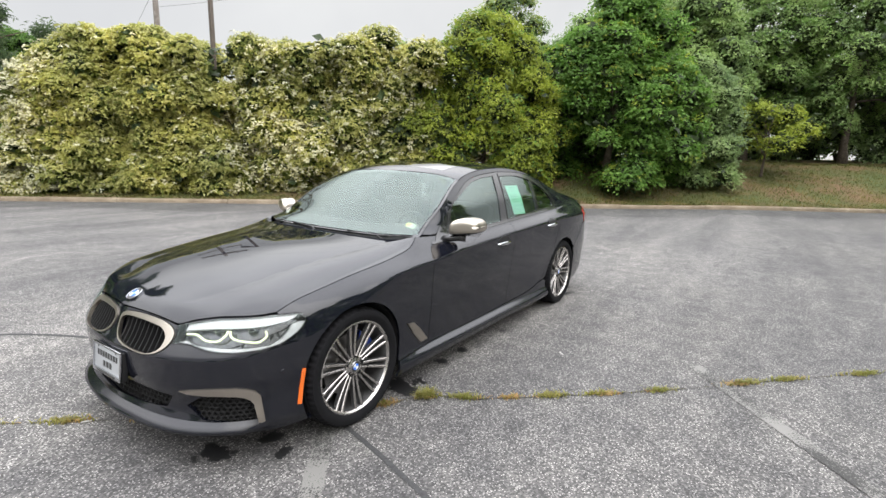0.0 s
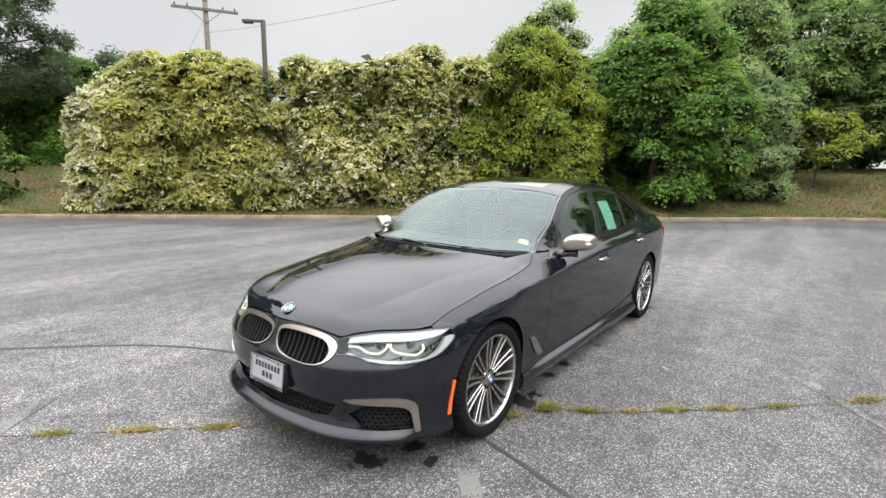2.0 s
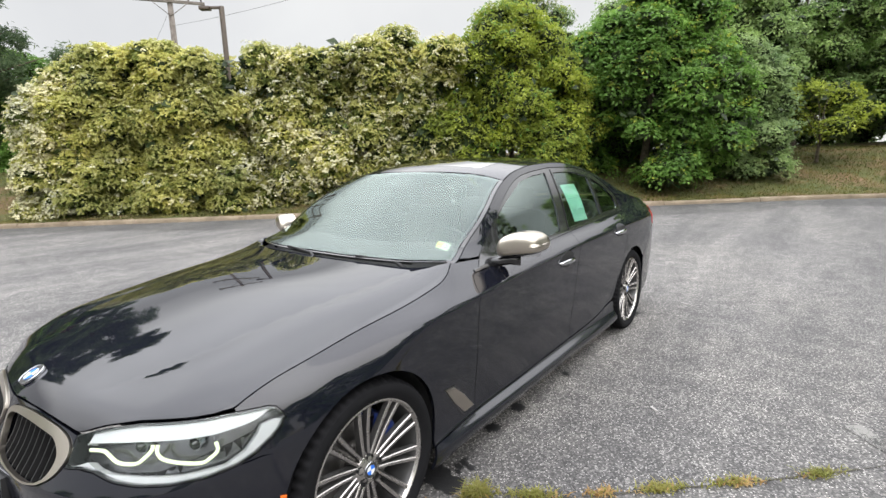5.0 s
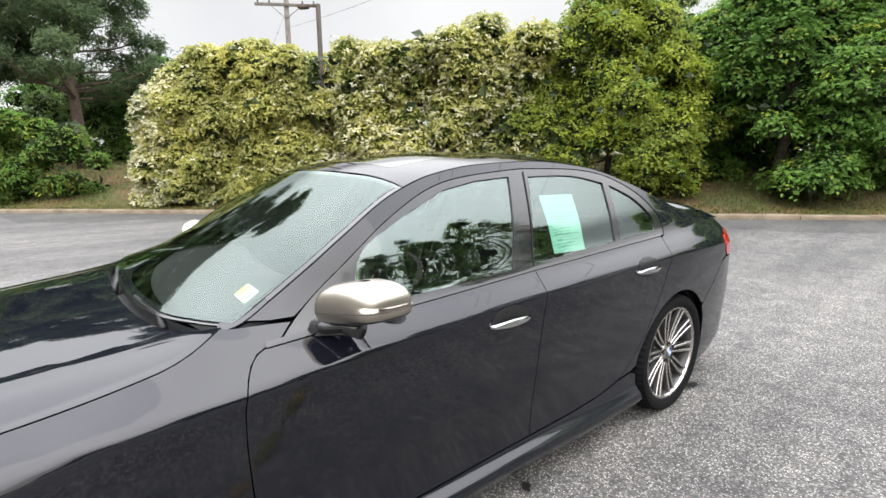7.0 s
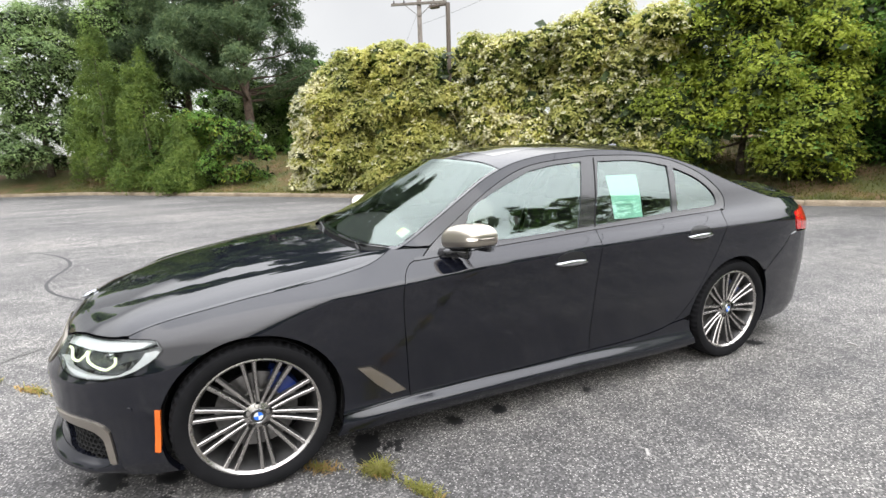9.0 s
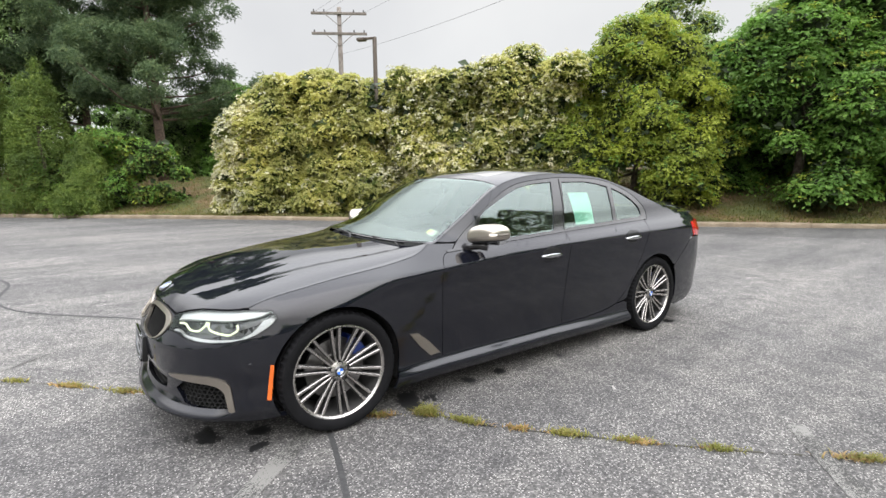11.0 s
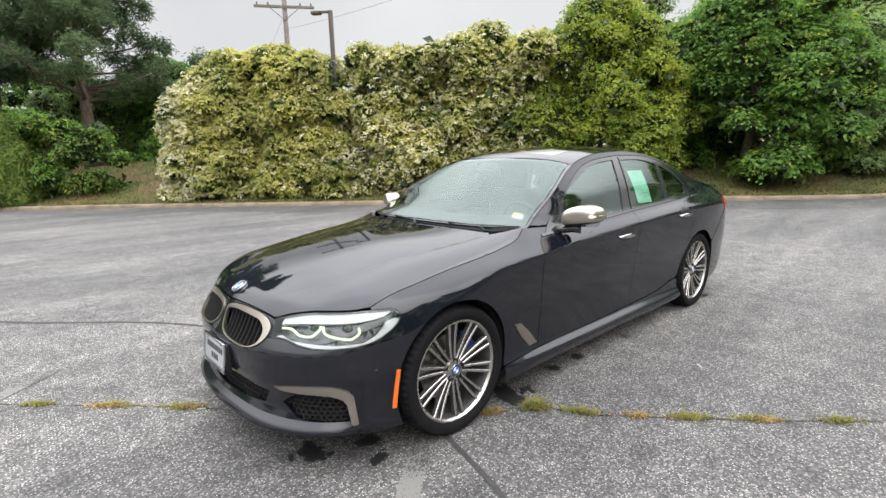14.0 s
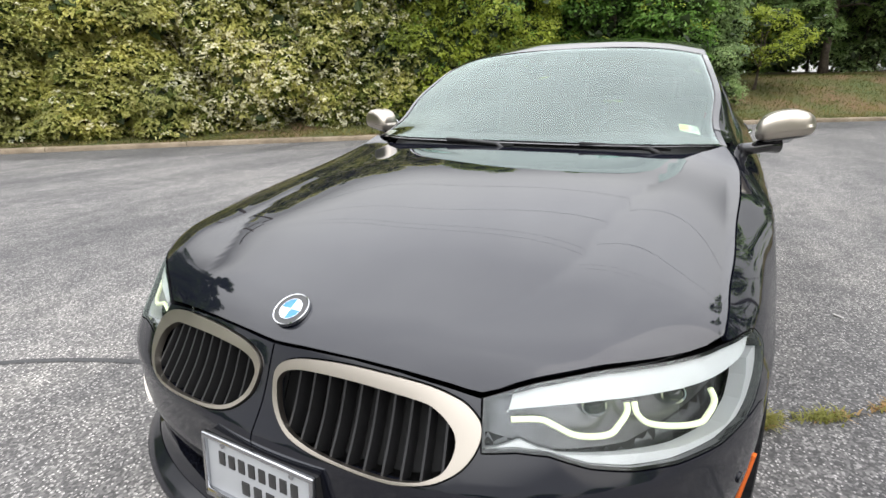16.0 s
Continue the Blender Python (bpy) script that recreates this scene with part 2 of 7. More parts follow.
M_SEAT = plain("black_leather", (0.022, 0.021, 0.021), 0.5, relief=0.001, scale=120)
M_DASH = plain("dash_plastic", (0.030, 0.029, 0.029), 0.6)
M_PAPER = plain("pale_green_paper", (0.50, 0.83, 0.70), 0.6, vary=0.03, scale=8)
M_PRINT = plain("grey_print", (0.30, 0.45, 0.40), 0.6, vary=0.1)
M_PLATE = plain("plate_white", (0.36, 0.37, 0.38), 0.4, vary=0.05, scale=15)
M_INK = plain("plate_black_ink", (0.03, 0.03, 0.03), 0.4)
M_YELLOW = plain("sticker_yellow", (0.75, 0.72, 0.16), 0.5, vary=0.08)
M_STICKW = plain("sticker_pale_green", (0.62, 0.72, 0.55), 0.5, vary=0.08)
M_BADGEBLUE = plain("badge_blue", (0.02, 0.17, 0.75), 0.35, coat=0.2)
M_SCRAP = plain("grey_paper_scrap", (0.32, 0.31, 0.29), 0.8, vary=0.2)
M_BADGEWHITE = plain("badge_white", (0.80, 0.81, 0.83), 0.35, coat=0.2)
M_ASPHALT = asphalt("worn_asphalt")
M_GUTTER = asphalt("newer_asphalt", 0.72)
M_KERB = soil("old_concrete", [(0.3, (0.15, 0.115, 0.08)), (0.55, (0.245, 0.195, 0.14)), (0.75, (0.33, 0.275, 0.205))], 2.0, 60.0, 0.006)
M_GRASS = soil("bank_grass", [(0.36, (0.17, 0.105, 0.055)), (0.45, (0.14, 0.10, 0.045)), (0.52, (0.105, 0.10, 0.034)), (0.64, (0.08, 0.10, 0.028))], 0.8, 40.0, 0.03)
M_LINE = faded_paint()
M_TAR = plain("tyre_mark", (0.036, 0.036, 0.0363), 0.8, vary=0.45, scale=55)
M_OIL = plain("wet_oil_stain", (0.010, 0.010, 0.0105), 0.6, vary=0.3, scale=90, relief=0.003)
M_CRACK = plain("dirt_in_crack", (0.05, 0.046, 0.033), 0.95, vary=0.4, scale=60)
M_BARK = bark("grey_brown_bark", (0.05, 0.038, 0.028), (0.15, 0.12, 0.095))
M_PINEBARK = bark("pine_bark", (0.06, 0.042, 0.032), (0.17, 0.12, 0.09))
M_POLEWOOD = bark("weathered_pole_wood", (0.13, 0.11, 0.095), (0.24, 0.215, 0.19), 5.0)
M_POST = plain("brown_painted_steel", (0.085, 0.065, 0.05), 0.5, vary=0.15, scale=6)
M_CABLE = plain("black_cable", (0.03, 0.03, 0.03), 0.6)
M_HEDGE = leafage("yellow_green_leaves", [(0.33, 0.345, 0.09), (0.51, 0.505, 0.18), (0.65, 0.615, 0.29)])
# Green of the inner leaves, taken darker to paint shade into the gaps.
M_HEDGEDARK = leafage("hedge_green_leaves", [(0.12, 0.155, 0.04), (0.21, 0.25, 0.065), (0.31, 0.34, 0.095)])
M_BLOOM = leafage("cream_blossom", [(0.50, 0.48, 0.29), (0.64, 0.61, 0.43), (0.76, 0.73, 0.56)], 0.25)
M_LIME = leafage("lime_green_leaves", [(0.20, 0.255, 0.035), (0.34, 0.405, 0.06), (0.47, 0.52, 0.105)])
M_GREEN = leafage("fresh_green_leaves", [(0.085, 0.18, 0.035), (0.165, 0.31, 0.062), (0.27, 0.42, 0.115)])
M_DEEP = leafage("deep_green_leaves", [(0.16, 0.25, 0.085), (0.29, 0.42, 0.15), (0.44, 0.54, 0.24)])
M_GREY = leafage("grey_green_leaves", [(0.15, 0.24, 0.095), (0.28, 0.39, 0.165), (0.43, 0.52, 0.28)])
M_PINE = leafage("pine_needles", [(0.06, 0.10, 0.055), (0.13, 0.19, 0.10), (0.23, 0.29, 0.15)], 0.4)
M_CEDAR = leafage("cedar_sprays", [(0.07, 0.12, 0.025), (0.135, 0.20, 0.042), (0.22, 0.285, 0.07)], 0.3)
# Near-black green: the shade deep inside the crowns is put into this colour.
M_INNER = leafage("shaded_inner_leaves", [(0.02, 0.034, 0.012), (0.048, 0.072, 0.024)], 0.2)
M_TUFT = leafage("verge_grass", [(0.19, 0.20, 0.045), (0.29, 0.285, 0.075), (0.33, 0.28, 0.13)])
M_DRY = leafage("dry_grass", [(0.20, 0.12, 0.045), (0.34, 0.21, 0.08), (0.42, 0.30, 0.13)], 0.3)
M_BLADE = leafage("bank_blades", [(0.085, 0.11, 0.028), (0.15, 0.155, 0.045), (0.22, 0.18, 0.075)], clump=1.2)


# ---- building helpers ----
def mesh_of(name, verts, faces, normals=None, smooth=True):
    me = bpy.data.meshes.new(name)
    if isinstance(faces, np.ndarray):
        k = faces.shape[1]
        me.vertices.add(len(verts))
        me.vertices.foreach_set("co", np.asarray(verts, np.float32).ravel())
        me.loops.add(faces.size)
        me.loops.foreach_set("vertex_index", faces.astype(np.int32).ravel())
        me.polygons.add(len(faces))
        me.polygons.foreach_set("loop_start", np.arange(0, faces.size, k, dtype=np.int32))
        me.update(calc_edges=True)
    else:
        me.from_pydata([tuple(v) for v in verts], [], faces)
    me.polygons.foreach_set("use_smooth", [smooth] * len(me.polygons))
    if normals is not None:
        me.normals_split_custom_set_from_vertices([tuple(v) for v in normals])
    return me


def part(name, geo, material, parent=None, label=""):
    """One mesh object. geo: a bmesh, a mesh, or (vertices, faces[, normals])."""
    if isinstance(geo, bmesh.types.BMesh):
        me = bpy.data.meshes.new(name)
        geo.to_mesh(me)
        geo.free()
    elif isinstance(geo, bpy.types.Mesh):
        me = geo
    else:
        me = mesh_of(name, *geo)
    if not me.materials:
        me.materials.append(material)
    ob = new(name, me)
    if parent is not None:
        ob.parent = parent
    return tagged(ob, label)


def smooth_bm(bm, limit=35):
    for f in bm.faces:
        f.smooth = True
    for e in bm.edges:
        if len(e.link_faces) == 2 and e.calc_face_angle(0) > radians(limit):
            e.smooth = False
    return bm


def box(cx, cy, cz, sx, sy, sz, bevel=0.0, turn=None, seg=2):
    bm = bmesh.new()
    bmesh.ops.create_cube(bm, size=1.0)
    bmesh.ops.scale(bm, vec=(sx, sy, sz), verts=bm.verts)
    if bevel:
        bmesh.ops.bevel(bm, geom=bm.edges[:] + bm.verts[:], offset=bevel, segments=seg, affect="EDGES", profile=0.6)
    m = Matrix.Translation((cx, cy, cz)) @ (turn.to_4x4() if turn is not None else Matrix())
    bmesh.ops.transform(bm, matrix=m, verts=bm.verts)
    return smooth_bm(bm)


def joined(*bms):
    out = bmesh.new()
    for b in bms:
        me = bpy.data.meshes.new("tmp")
        b.to_mesh(me)
        b.free()
        out.from_mesh(me)
        bpy.data.meshes.remove(me)
    return out


def lathe(profile, seg=48, axis="y", a0=0.0, a1=2 * math.pi):
    """(radius, along) pairs turned about an axis through the origin."""
    full = abs(a1 - a0 - 2 * math.pi) < 1e-6
    k = seg if full else seg + 1
    V, F = [], []
    for i in range(k):
        a = a0 + (a1 - a0) * i / seg
        for r, h in profile:
            p = (r * math.cos(a), h, r * math.sin(a)) if axis == "y" else (r * math.cos(a), r * math.sin(a), h)
            V.append(p)
    m = len(profile)
    for i in range(seg):
        j = (i + 1) % k
        for q in range(m - 1):
            F.append((i * m + q, i * m + q + 1, j * m + q + 1, j * m + q))
    bm = bmesh.new()
    vs = [bm.verts.new(v) for v in V]
    for f in F:
        bm.faces.new([vs[i] for i in f])
    bmesh.ops.remove_doubles(bm, verts=bm.verts, dist=1e-6)
    bmesh.ops.recalc_face_normals(bm, faces=bm.faces)
    return smooth_bm(bm, 30)


def tube(points, radii, seg=8, cap=True):
    """A round tapered tube along points."""
    P = [Vector(p) for p in points]
    if not hasattr(radii, "__len__"):
        radii = [radii] * len(P)
    bm = bmesh.new()
    rings, side_v = [], None
    for i, p in enumerate(P):
        d = (P[min(i + 1, len(P) - 1)] - P[max(i - 1, 0)]).normalized()
        if side_v is None:
            side_v = d.orthogonal().normalized()
        side_v = (side_v - d * side_v.dot(d)).normalized()
        up = d.cross(side_v)
        rings.append([bm.verts.new(p + (side_v * math.cos(2 * math.pi * k / seg) + up * math.sin(2 * math.pi * k / seg)) * radii[i]) for k in range(seg)])
    for a, b in zip(rings, rings[1:]):
        for k in range(seg):
            bm.faces.new((a[k], a[(k + 1) % seg], b[(k + 1) % seg], b[k]))
    if cap:
        bm.faces.new(rings[0][::-1])
        bm.faces.new(rings[-1])
    return smooth_bm(bm, 50)


def empty(name, m=None, label="", category="", group="", kind=""):
    e = new(name)
    if m is not None:
        e.matrix_world = m
    return tagged(e, label, category, group, kind)


# ---- the car's surfaces: x forward, y to its left, z up, origin on the ground under the front axle ----
def pchip(xk, yk):
    """A smooth monotone curve through the given knots."""
    xk, yk = np.array(xk, float), np.array(yk, float)
    if xk[0] > xk[-1]:
        xk, yk = xk[::-1], yk[::-1]
    h, dl = np.diff(xk), np.diff(yk) / np.diff(xk)
    m = np.zeros(len(xk))
    same = dl[:-1] * dl[1:] > 0
    w1, w2 = 2 * h[1:] + h[:-1], h[1:] + 2 * h[:-1]
    den = np.where(same, w1 / np.where(same, dl[:-1], 1) + w2 / np.where(same, dl[1:], 1), 1)
    m[1:-1] = np.where(same, (w1 + w2) / den, 0)
    m[0], m[-1] = dl[0], dl[-1]

    def at(x):
        x = np.asarray(x, float)
        i = np.clip(np.searchsorted(xk, x) - 1, 0, len(h) - 1)
        t = (x - xk[i]) / h[i]
        t = np.clip(t, -0.5, 1.5)
        return ((1 + 2 * t) * (1 - t) ** 2 * yk[i] + t * (1 - t) ** 2 * h[i] * m[i]
                + t * t * (3 - 2 * t) * yk[i + 1] + t * t * (t - 1) * h[i] * m[i + 1])
    return at


def natural(tk, yk):
    """A natural cubic spline through the knots."""
    tk, yk = np.array(tk, float), np.array(yk, float)
    if tk[0] > tk[-1]:
        tk, yk = tk[::-1], yk[::-1]
    n, h = len(tk), np.diff(tk)
    A, r = np.eye(n), np.zeros(n)
    for i in range(1, n - 1):
        A[i, i - 1:i + 2] = h[i - 1], 2 * (h[i - 1] + h[i]), h[i]
        r[i] = 6 * ((yk[i + 1] - yk[i]) / h[i] - (yk[i] - yk[i - 1]) / h[i - 1])
    M = np.linalg.solve(A, r)

    def at(t):
        t = np.asarray(t, float)
        i = np.clip(np.searchsorted(tk, t) - 1, 0, n - 2)
        a, b = tk[i + 1] - t, t - tk[i]
        return (M[i] * a ** 3 + M[i + 1] * b ** 3) / (6 * h[i]) + (yk[i] / h[i] - M[i] * h[i] / 6) * a + (yk[i + 1] / h[i] - M[i + 1] * h[i] / 6) * b
    return at


# The outline from above, from the middle of the nose round the left side to the middle of the tail.
PLAN = [(0.868, -0.20), (0.88, 0), (0.868, 0.20), (0.836, 0.40), (0.778, 0.56), (0.695, 0.69), (0.585, 0.792), (0.450, 0.866), (0.28, 0.908), (0.0, 0.926),
        (-0.5, 0.931), (-1.2, 0.934), (-2.2, 0.934), (-3.0, 0.934), (-3.3, 0.927), (-3.6, 0.902), (-3.83, 0.845), (-3.97, 0.74), (-4.04, 0.58), (-4.075, 0.3), (-4.085, 0), (-4.075, -0.3)]
_p = np.array(PLAN)
_k = np.concatenate([[0], np.cumsum(np.linalg.norm(np.diff(_p, axis=0), axis=1))])
_k -= _k[1]
_sx, _sy = natural(_k, _p[:, 0]), natural(_k, _p[:, 1])
S_END = _k[-2]
_st = np.linspace(0, S_END, 3000)
_sxt, _syt = _sx(_st), _sy(_st)


def s_at_x(x):
    """The way along the outline at which the side stands at x."""
    return np.interp(-np.asarray(x, float), -_sxt, _st)


def s_at_y(y):
    """The same for the nose, by the distance from the middle."""
    k = _st < s_at_x(0.2)
    return np.interp(y, _syt[k], _st[k])


def s_at_tail(y):
    k = _st > s_at_x(-3.5)
    return np.interp(-np.asarray(y, float), -_syt[k], _st[k])


# The bonnet: height along its middle, pulled back towards the sides.
hood_mid = natural([0.84, 0.815, 0.785, 0.74, 0.65, 0.5, 0.2, -0.1, -0.42, -0.8], [0.655, 0.69, 0.722, 0.757, 0.79, 0.82, 0.872, 0.922, 0.972, 1.02])
hood_pull = natural([0, 0.25, 0.5, 0.7, 0.8, 1.0], [0, 0.02, 0.105, 0.20, 0.25, 0.36])
hood_side = pchip([0.62, 0.5, 0.25, 0.0, -0.4, -0.6, -0.75], [0.740, 0.772, 0.798, 0.812, 0.826, 0.818, 0.800])      # the gap beside it

hood_more = natural([0.8, 0.6, 0.5, 0.25, 0.0, -0.4, -0.6, -0.8], [0.95, 0.95, 1.0, 1.28, 1.42, 1.65, 1.5, 1.35])


hood_lift = natural([.85, .7, .5, .2, -.1, -.45, -.8], [0, -.003, .012, .024, .019, -.008, -.010])
hood_crease = pchip([.68, .5, .38, .2, 0, -.28, -.6], [.34, .45, .50, .525, .555, .60, .645])      # the long fold on each half


def top_hood(x, y):
    """A raised middle that falls to a crease, then a flat shoulder that rolls down to the edge."""
    x, a = np.asarray(x, float), np.abs(y)
    edge, fall = 0.80, 1.9
    plain_z, edge_z0 = hood_mid(x + hood_pull(a) * hood_more(x)), hood_mid(x + hood_pull(edge) * hood_more(x))
    mid = hood_mid(x) + hood_lift(x)
    t0, t = hood_crease(np.clip(x, -.8, .85)) / edge, np.clip(a / edge, 0, 1)
    roll = (1 - fall * t0 / 3) * 2 / (1 - t0)
    g = np.where(t < t0, fall * t ** 3 / (3 * t0 ** 2), fall * t0 / 3 + roll * (t - t0) ** 2 / (2 * (1 - t0)))
    folded = mid - (mid - edge_z0) * g + np.where(a > edge, plain_z - edge_z0, 0)
    w = np.clip((.70 - x) / .28, 0, 1)
    w = w * w * (3 - 2 * w)
    return plain_z + hood_lift(x) * (1 - t * t) * (1 - w) + (folded - plain_z) * w


def hood_line(x):
    return top_hood(x, hood_side(x))


# Insets from the outline: rows of height and inset, from the sill to the roof.
def _fender(x, rows):
    z6, d6 = float(hood_line(x)), float(_sy(s_at_x(x)) - hood_side(x))
    return rows + [(z6, d6), (z6 + 0.2, d6 + 0.24), (z6 + 0.55, d6 + 0.7)]


STATIONS = [
    (s_at_y(0.0), [(0.16, .04), (0.215, .0), (0.30, .035), (0.43, .010), (0.545, 0.004), (0.605, 0.047), (0.72, .10), (1.15, .6), (1.5, .9)]),
    (s_at_y(0.30), [(0.16, .04), (0.215, .0), (0.30, .035), (0.43, .008), (0.545, 0.004), (0.605, 0.047), (0.72, .11), (1.15, .6), (1.5, .9)]),
    (s_at_y(0.50), [(0.16, .04), (0.215, .0), (0.30, .03), (0.43, .005), (0.552, 0.003), (0.605, 0.038), (0.73, .13), (1.15, .6), (1.5, .9)]),
    (s_at_y(0.72), [(0.16, .04), (0.22, .005), (0.32, .015), (0.45, .0), (0.562, 0.003), (0.615, 0.030), (0.755, .115), (1.15, .6), (1.5, .9)]),
    (s_at_x(0.45), _fender(0.45, [(0.16, .04), (0.24, .01), (0.34, .01), (0.48, .0), (0.60, .005), (0.71, .040)])),
    (s_at_x(0.30), _fender(0.30, [(0.16, .04), (0.24, .01), (0.34, .01), (0.48, .0), (0.62, .003), (0.73, .040)])),
    (s_at_x(0.0), _fender(0.0, [(0.16, .05), (0.26, .03), (0.36, .02), (0.50, .003), (0.71, .0), (0.79, .046)])),
    (s_at_x(-0.35), _fender(-0.35, [(0.15, .03), (0.20, .02), (0.28, .045), (0.56, .020), (0.826, .0), (0.856, .044)])),
    (s_at_x(-0.66), _fender(-0.66, [(0.15, .042), (0.222, .012), (0.262, .058), (0.57, .024), (0.842, .0), (0.885, .048)])),
    (s_at_x(-1.0), [(0.15, .042), (0.222, .010), (0.262, .060), (0.58, .026), (0.866, .0), (0.905, .038), (0.96, .096), (1.15, .190), (1.5, .395)]),
    (s_at_x(-1.6), [(0.15, .042), (0.222, .010), (0.262, .060), (0.59, .026), (0.893, .0), (0.925, .032), (0.97, .078), (1.15, .168), (1.5, .385)]),
    (s_at_x(-2.3), [(0.15, .03), (0.195, .012), (0.265, .050), (0.60, .018), (0.912, .0), (0.943, .033), (0.985, .082), (1.15, .170), (1.5, .395)]),
    (s_at_x(-2.62), [(0.15, .03), (0.195, .014), (0.265, .045), (0.60, .012), (0.92, .0), (0.955, .038), (1.0, .092), (1.15, .177), (1.5, .41)]),
    (s_at_x(-3.0), [(0.15, .03), (0.20, .02), (0.28, .035), (0.60, .004), (0.922, .0), (0.965, .046), (1.02, .11), (1.15, .190), (1.5, .44)]),
    (s_at_x(-3.5), [(0.16, .06), (0.28, .03), (0.40, .02), (0.60, .005), (0.915, .0), (0.965, .045), (1.03, .12), (1.15, .22), (1.5, .55)]),
    (s_at_x(-3.85), [(0.16, .07), (0.28, .03), (0.40, .02), (0.60, .005), (0.86, .008), (0.95, .045), (1.03, .12), (1.15, .3), (1.5, .7)]),
    (s_at_tail(0.5), [(0.16, .07), (0.28, .03), (0.40, .02), (0.58, .0), (0.80, .03), (0.93, .065), (1.05, .08), (1.15, .3), (1.5, .8)]),
    (s_at_tail(0.0), [(0.16, .07), (0.28, .03), (0.40, .02), (0.58, .0), (0.80, .03), (0.93, .065), (1.06, .07), (1.15, .3), (1.5, .8)]),
]
DS, DZ = 0.02, 0.01
_gs, _gz = np.arange(0, S_END + DS, DS), np.arange(0.0, 1.56, DZ)


def _blur(a, sigma, axis):
    r = int(3 * sigma) + 1
    w = np.exp(-0.5 * (np.arange(-r, r + 1) / sigma) ** 2)
    w /= w.sum()
    pad = [(r, r) if i == axis else (0, 0) for i in range(2)]
    b = np.pad(a, pad, mode="reflect", reflect_type="odd" if axis else "even")
    return sum(w[k] * np.take(b, np.arange(k, k + a.shape[axis]), axis) for k in range(2 * r + 1))


def _inset_grid():
    sk = [s for s, _ in STATIONS]
    zi = [pchip(sk, [r[i][0] for _, r in STATIONS]) for i in range(9)]
    di = [pchip(sk, [r[i][1] for _, r in STATIONS]) for i in range(9)]
    rows = []
    for s in _gs:
        z, d = [float(f(s)) for f in zi], [float(f(s)) for f in di]
        rows.append(np.where(_gz < z[4], pchip(z[:5], d[:5])(_gz), pchip(z[4:], d[4:])(_gz)))      # a crease at the fifth row
    return _blur(_blur(np.array(rows), 0.75, 1), 2.5, 0)


_G = _inset_grid()


def _inset(s, z):
    a, b = np.clip(np.asarray(s, float) / DS, 0, len(_gs) - 1.001), np.clip(np.asarray(z, float) / DZ, 0, len(_gz) - 1.001)
    i, j = a.astype(int), b.astype(int)
    f, g = a - i, b - j

    def w(t):
        return (-0.5 * t + t * t - 0.5 * t ** 3, 1 - 2.5 * t * t + 1.5 * t ** 3, 0.5 * t + 2 * t * t - 1.5 * t ** 3, -0.5 * t * t + 0.5 * t ** 3)
    wf, wg = w(f), w(g)
    out = 0
    for p in range(4):
        ip = np.clip(i + p - 1, 0, len(_gs) - 1)
        ip = np.where(i + p - 1 < 0, 1, ip)
        for q in range(4):
            jq = np.clip(j + q - 1, 0, len(_gz) - 1)
            out = out + wf[p] * wg[q] * _G[ip, jq]
    return out


def body(s, z):
    """The point of the car's left skin, s along the outline and z up."""
    s, z = np.asarray(s, float), np.asarray(z, float)
    e = 0.004
    tx, ty = _sx(s + e) - _sx(s - e), _sy(s + e) - _sy(s - e)
    n = np.hypot(tx, ty)
    nx, ny = -ty / n, tx / n
    d = _inset(s, z)
    return np.stack([_sx(s) + nx * d, _sy(s) + ny * d, z + 0 * s], -1)


# _p runs from the nose to the tail, so (-ty, tx) points inwards.
def side(x, z):
    """The same by x along the flank."""
    return body(s_at_x(x), z)


# The line where the flank meets windscreen, roof and rear window, seen from the side.
edge_z = pchip([-0.60, -0.70, -0.80, -1.05, -1.30, -1.5, -1.75, -2.1, -2.5, -2.85, -3.15, -3.4, -3.55, -3.75, -4.0],
               [0.968, 0.981, 1.025, 1.182, 1.312, 1.372, 1.405, 1.416, 1.382, 1.29, 1.17, 1.083, 1.045, 1.035, 1.02])
screen_mid = pchip([-0.40, -0.52, -0.8, -1.1, -1.26, -1.4], [0.94, 0.998, 1.135, 1.292, 1.378, 1.45])
roof_mid = pchip([-1.15, -1.26, -1.45, -1.7, -2.0, -2.3, -2.6, -2.9, -3.2], [1.335, 1.380, 1.430, 1.462, 1.47, 1.462, 1.437, 1.39, 1.32])
rear_mid = pchip([-2.8, -2.95, -3.2, -3.5, -3.6], [1.42, 1.375, 1.27, 1.125, 1.07])
trunk_mid = pchip([-3.4, -3.55, -3.8, -3.98, -4.05], [1.12, 1.108, 1.10, 1.105, 1.06])
_ex = np.linspace(-0.60, -4.05, 400)
_ey = side(_ex, edge_z(_ex))[:, 1]


def edge_y(x):
    return np.interp(-np.asarray(x, float), -_ex, _ey)


def top(mid, power):
    def at(x, y):
        zc, ze = mid(x), edge_z(x)
        return zc - (zc - ze) * (np.abs(y) / edge_y(x)) ** power
    return at


top_screen, top_roof, top_rear, top_trunk = top(screen_mid, 2.0), top(roof_mid, 2.6), top(rear_mid, 2.4), top(trunk_mid, 3.0)


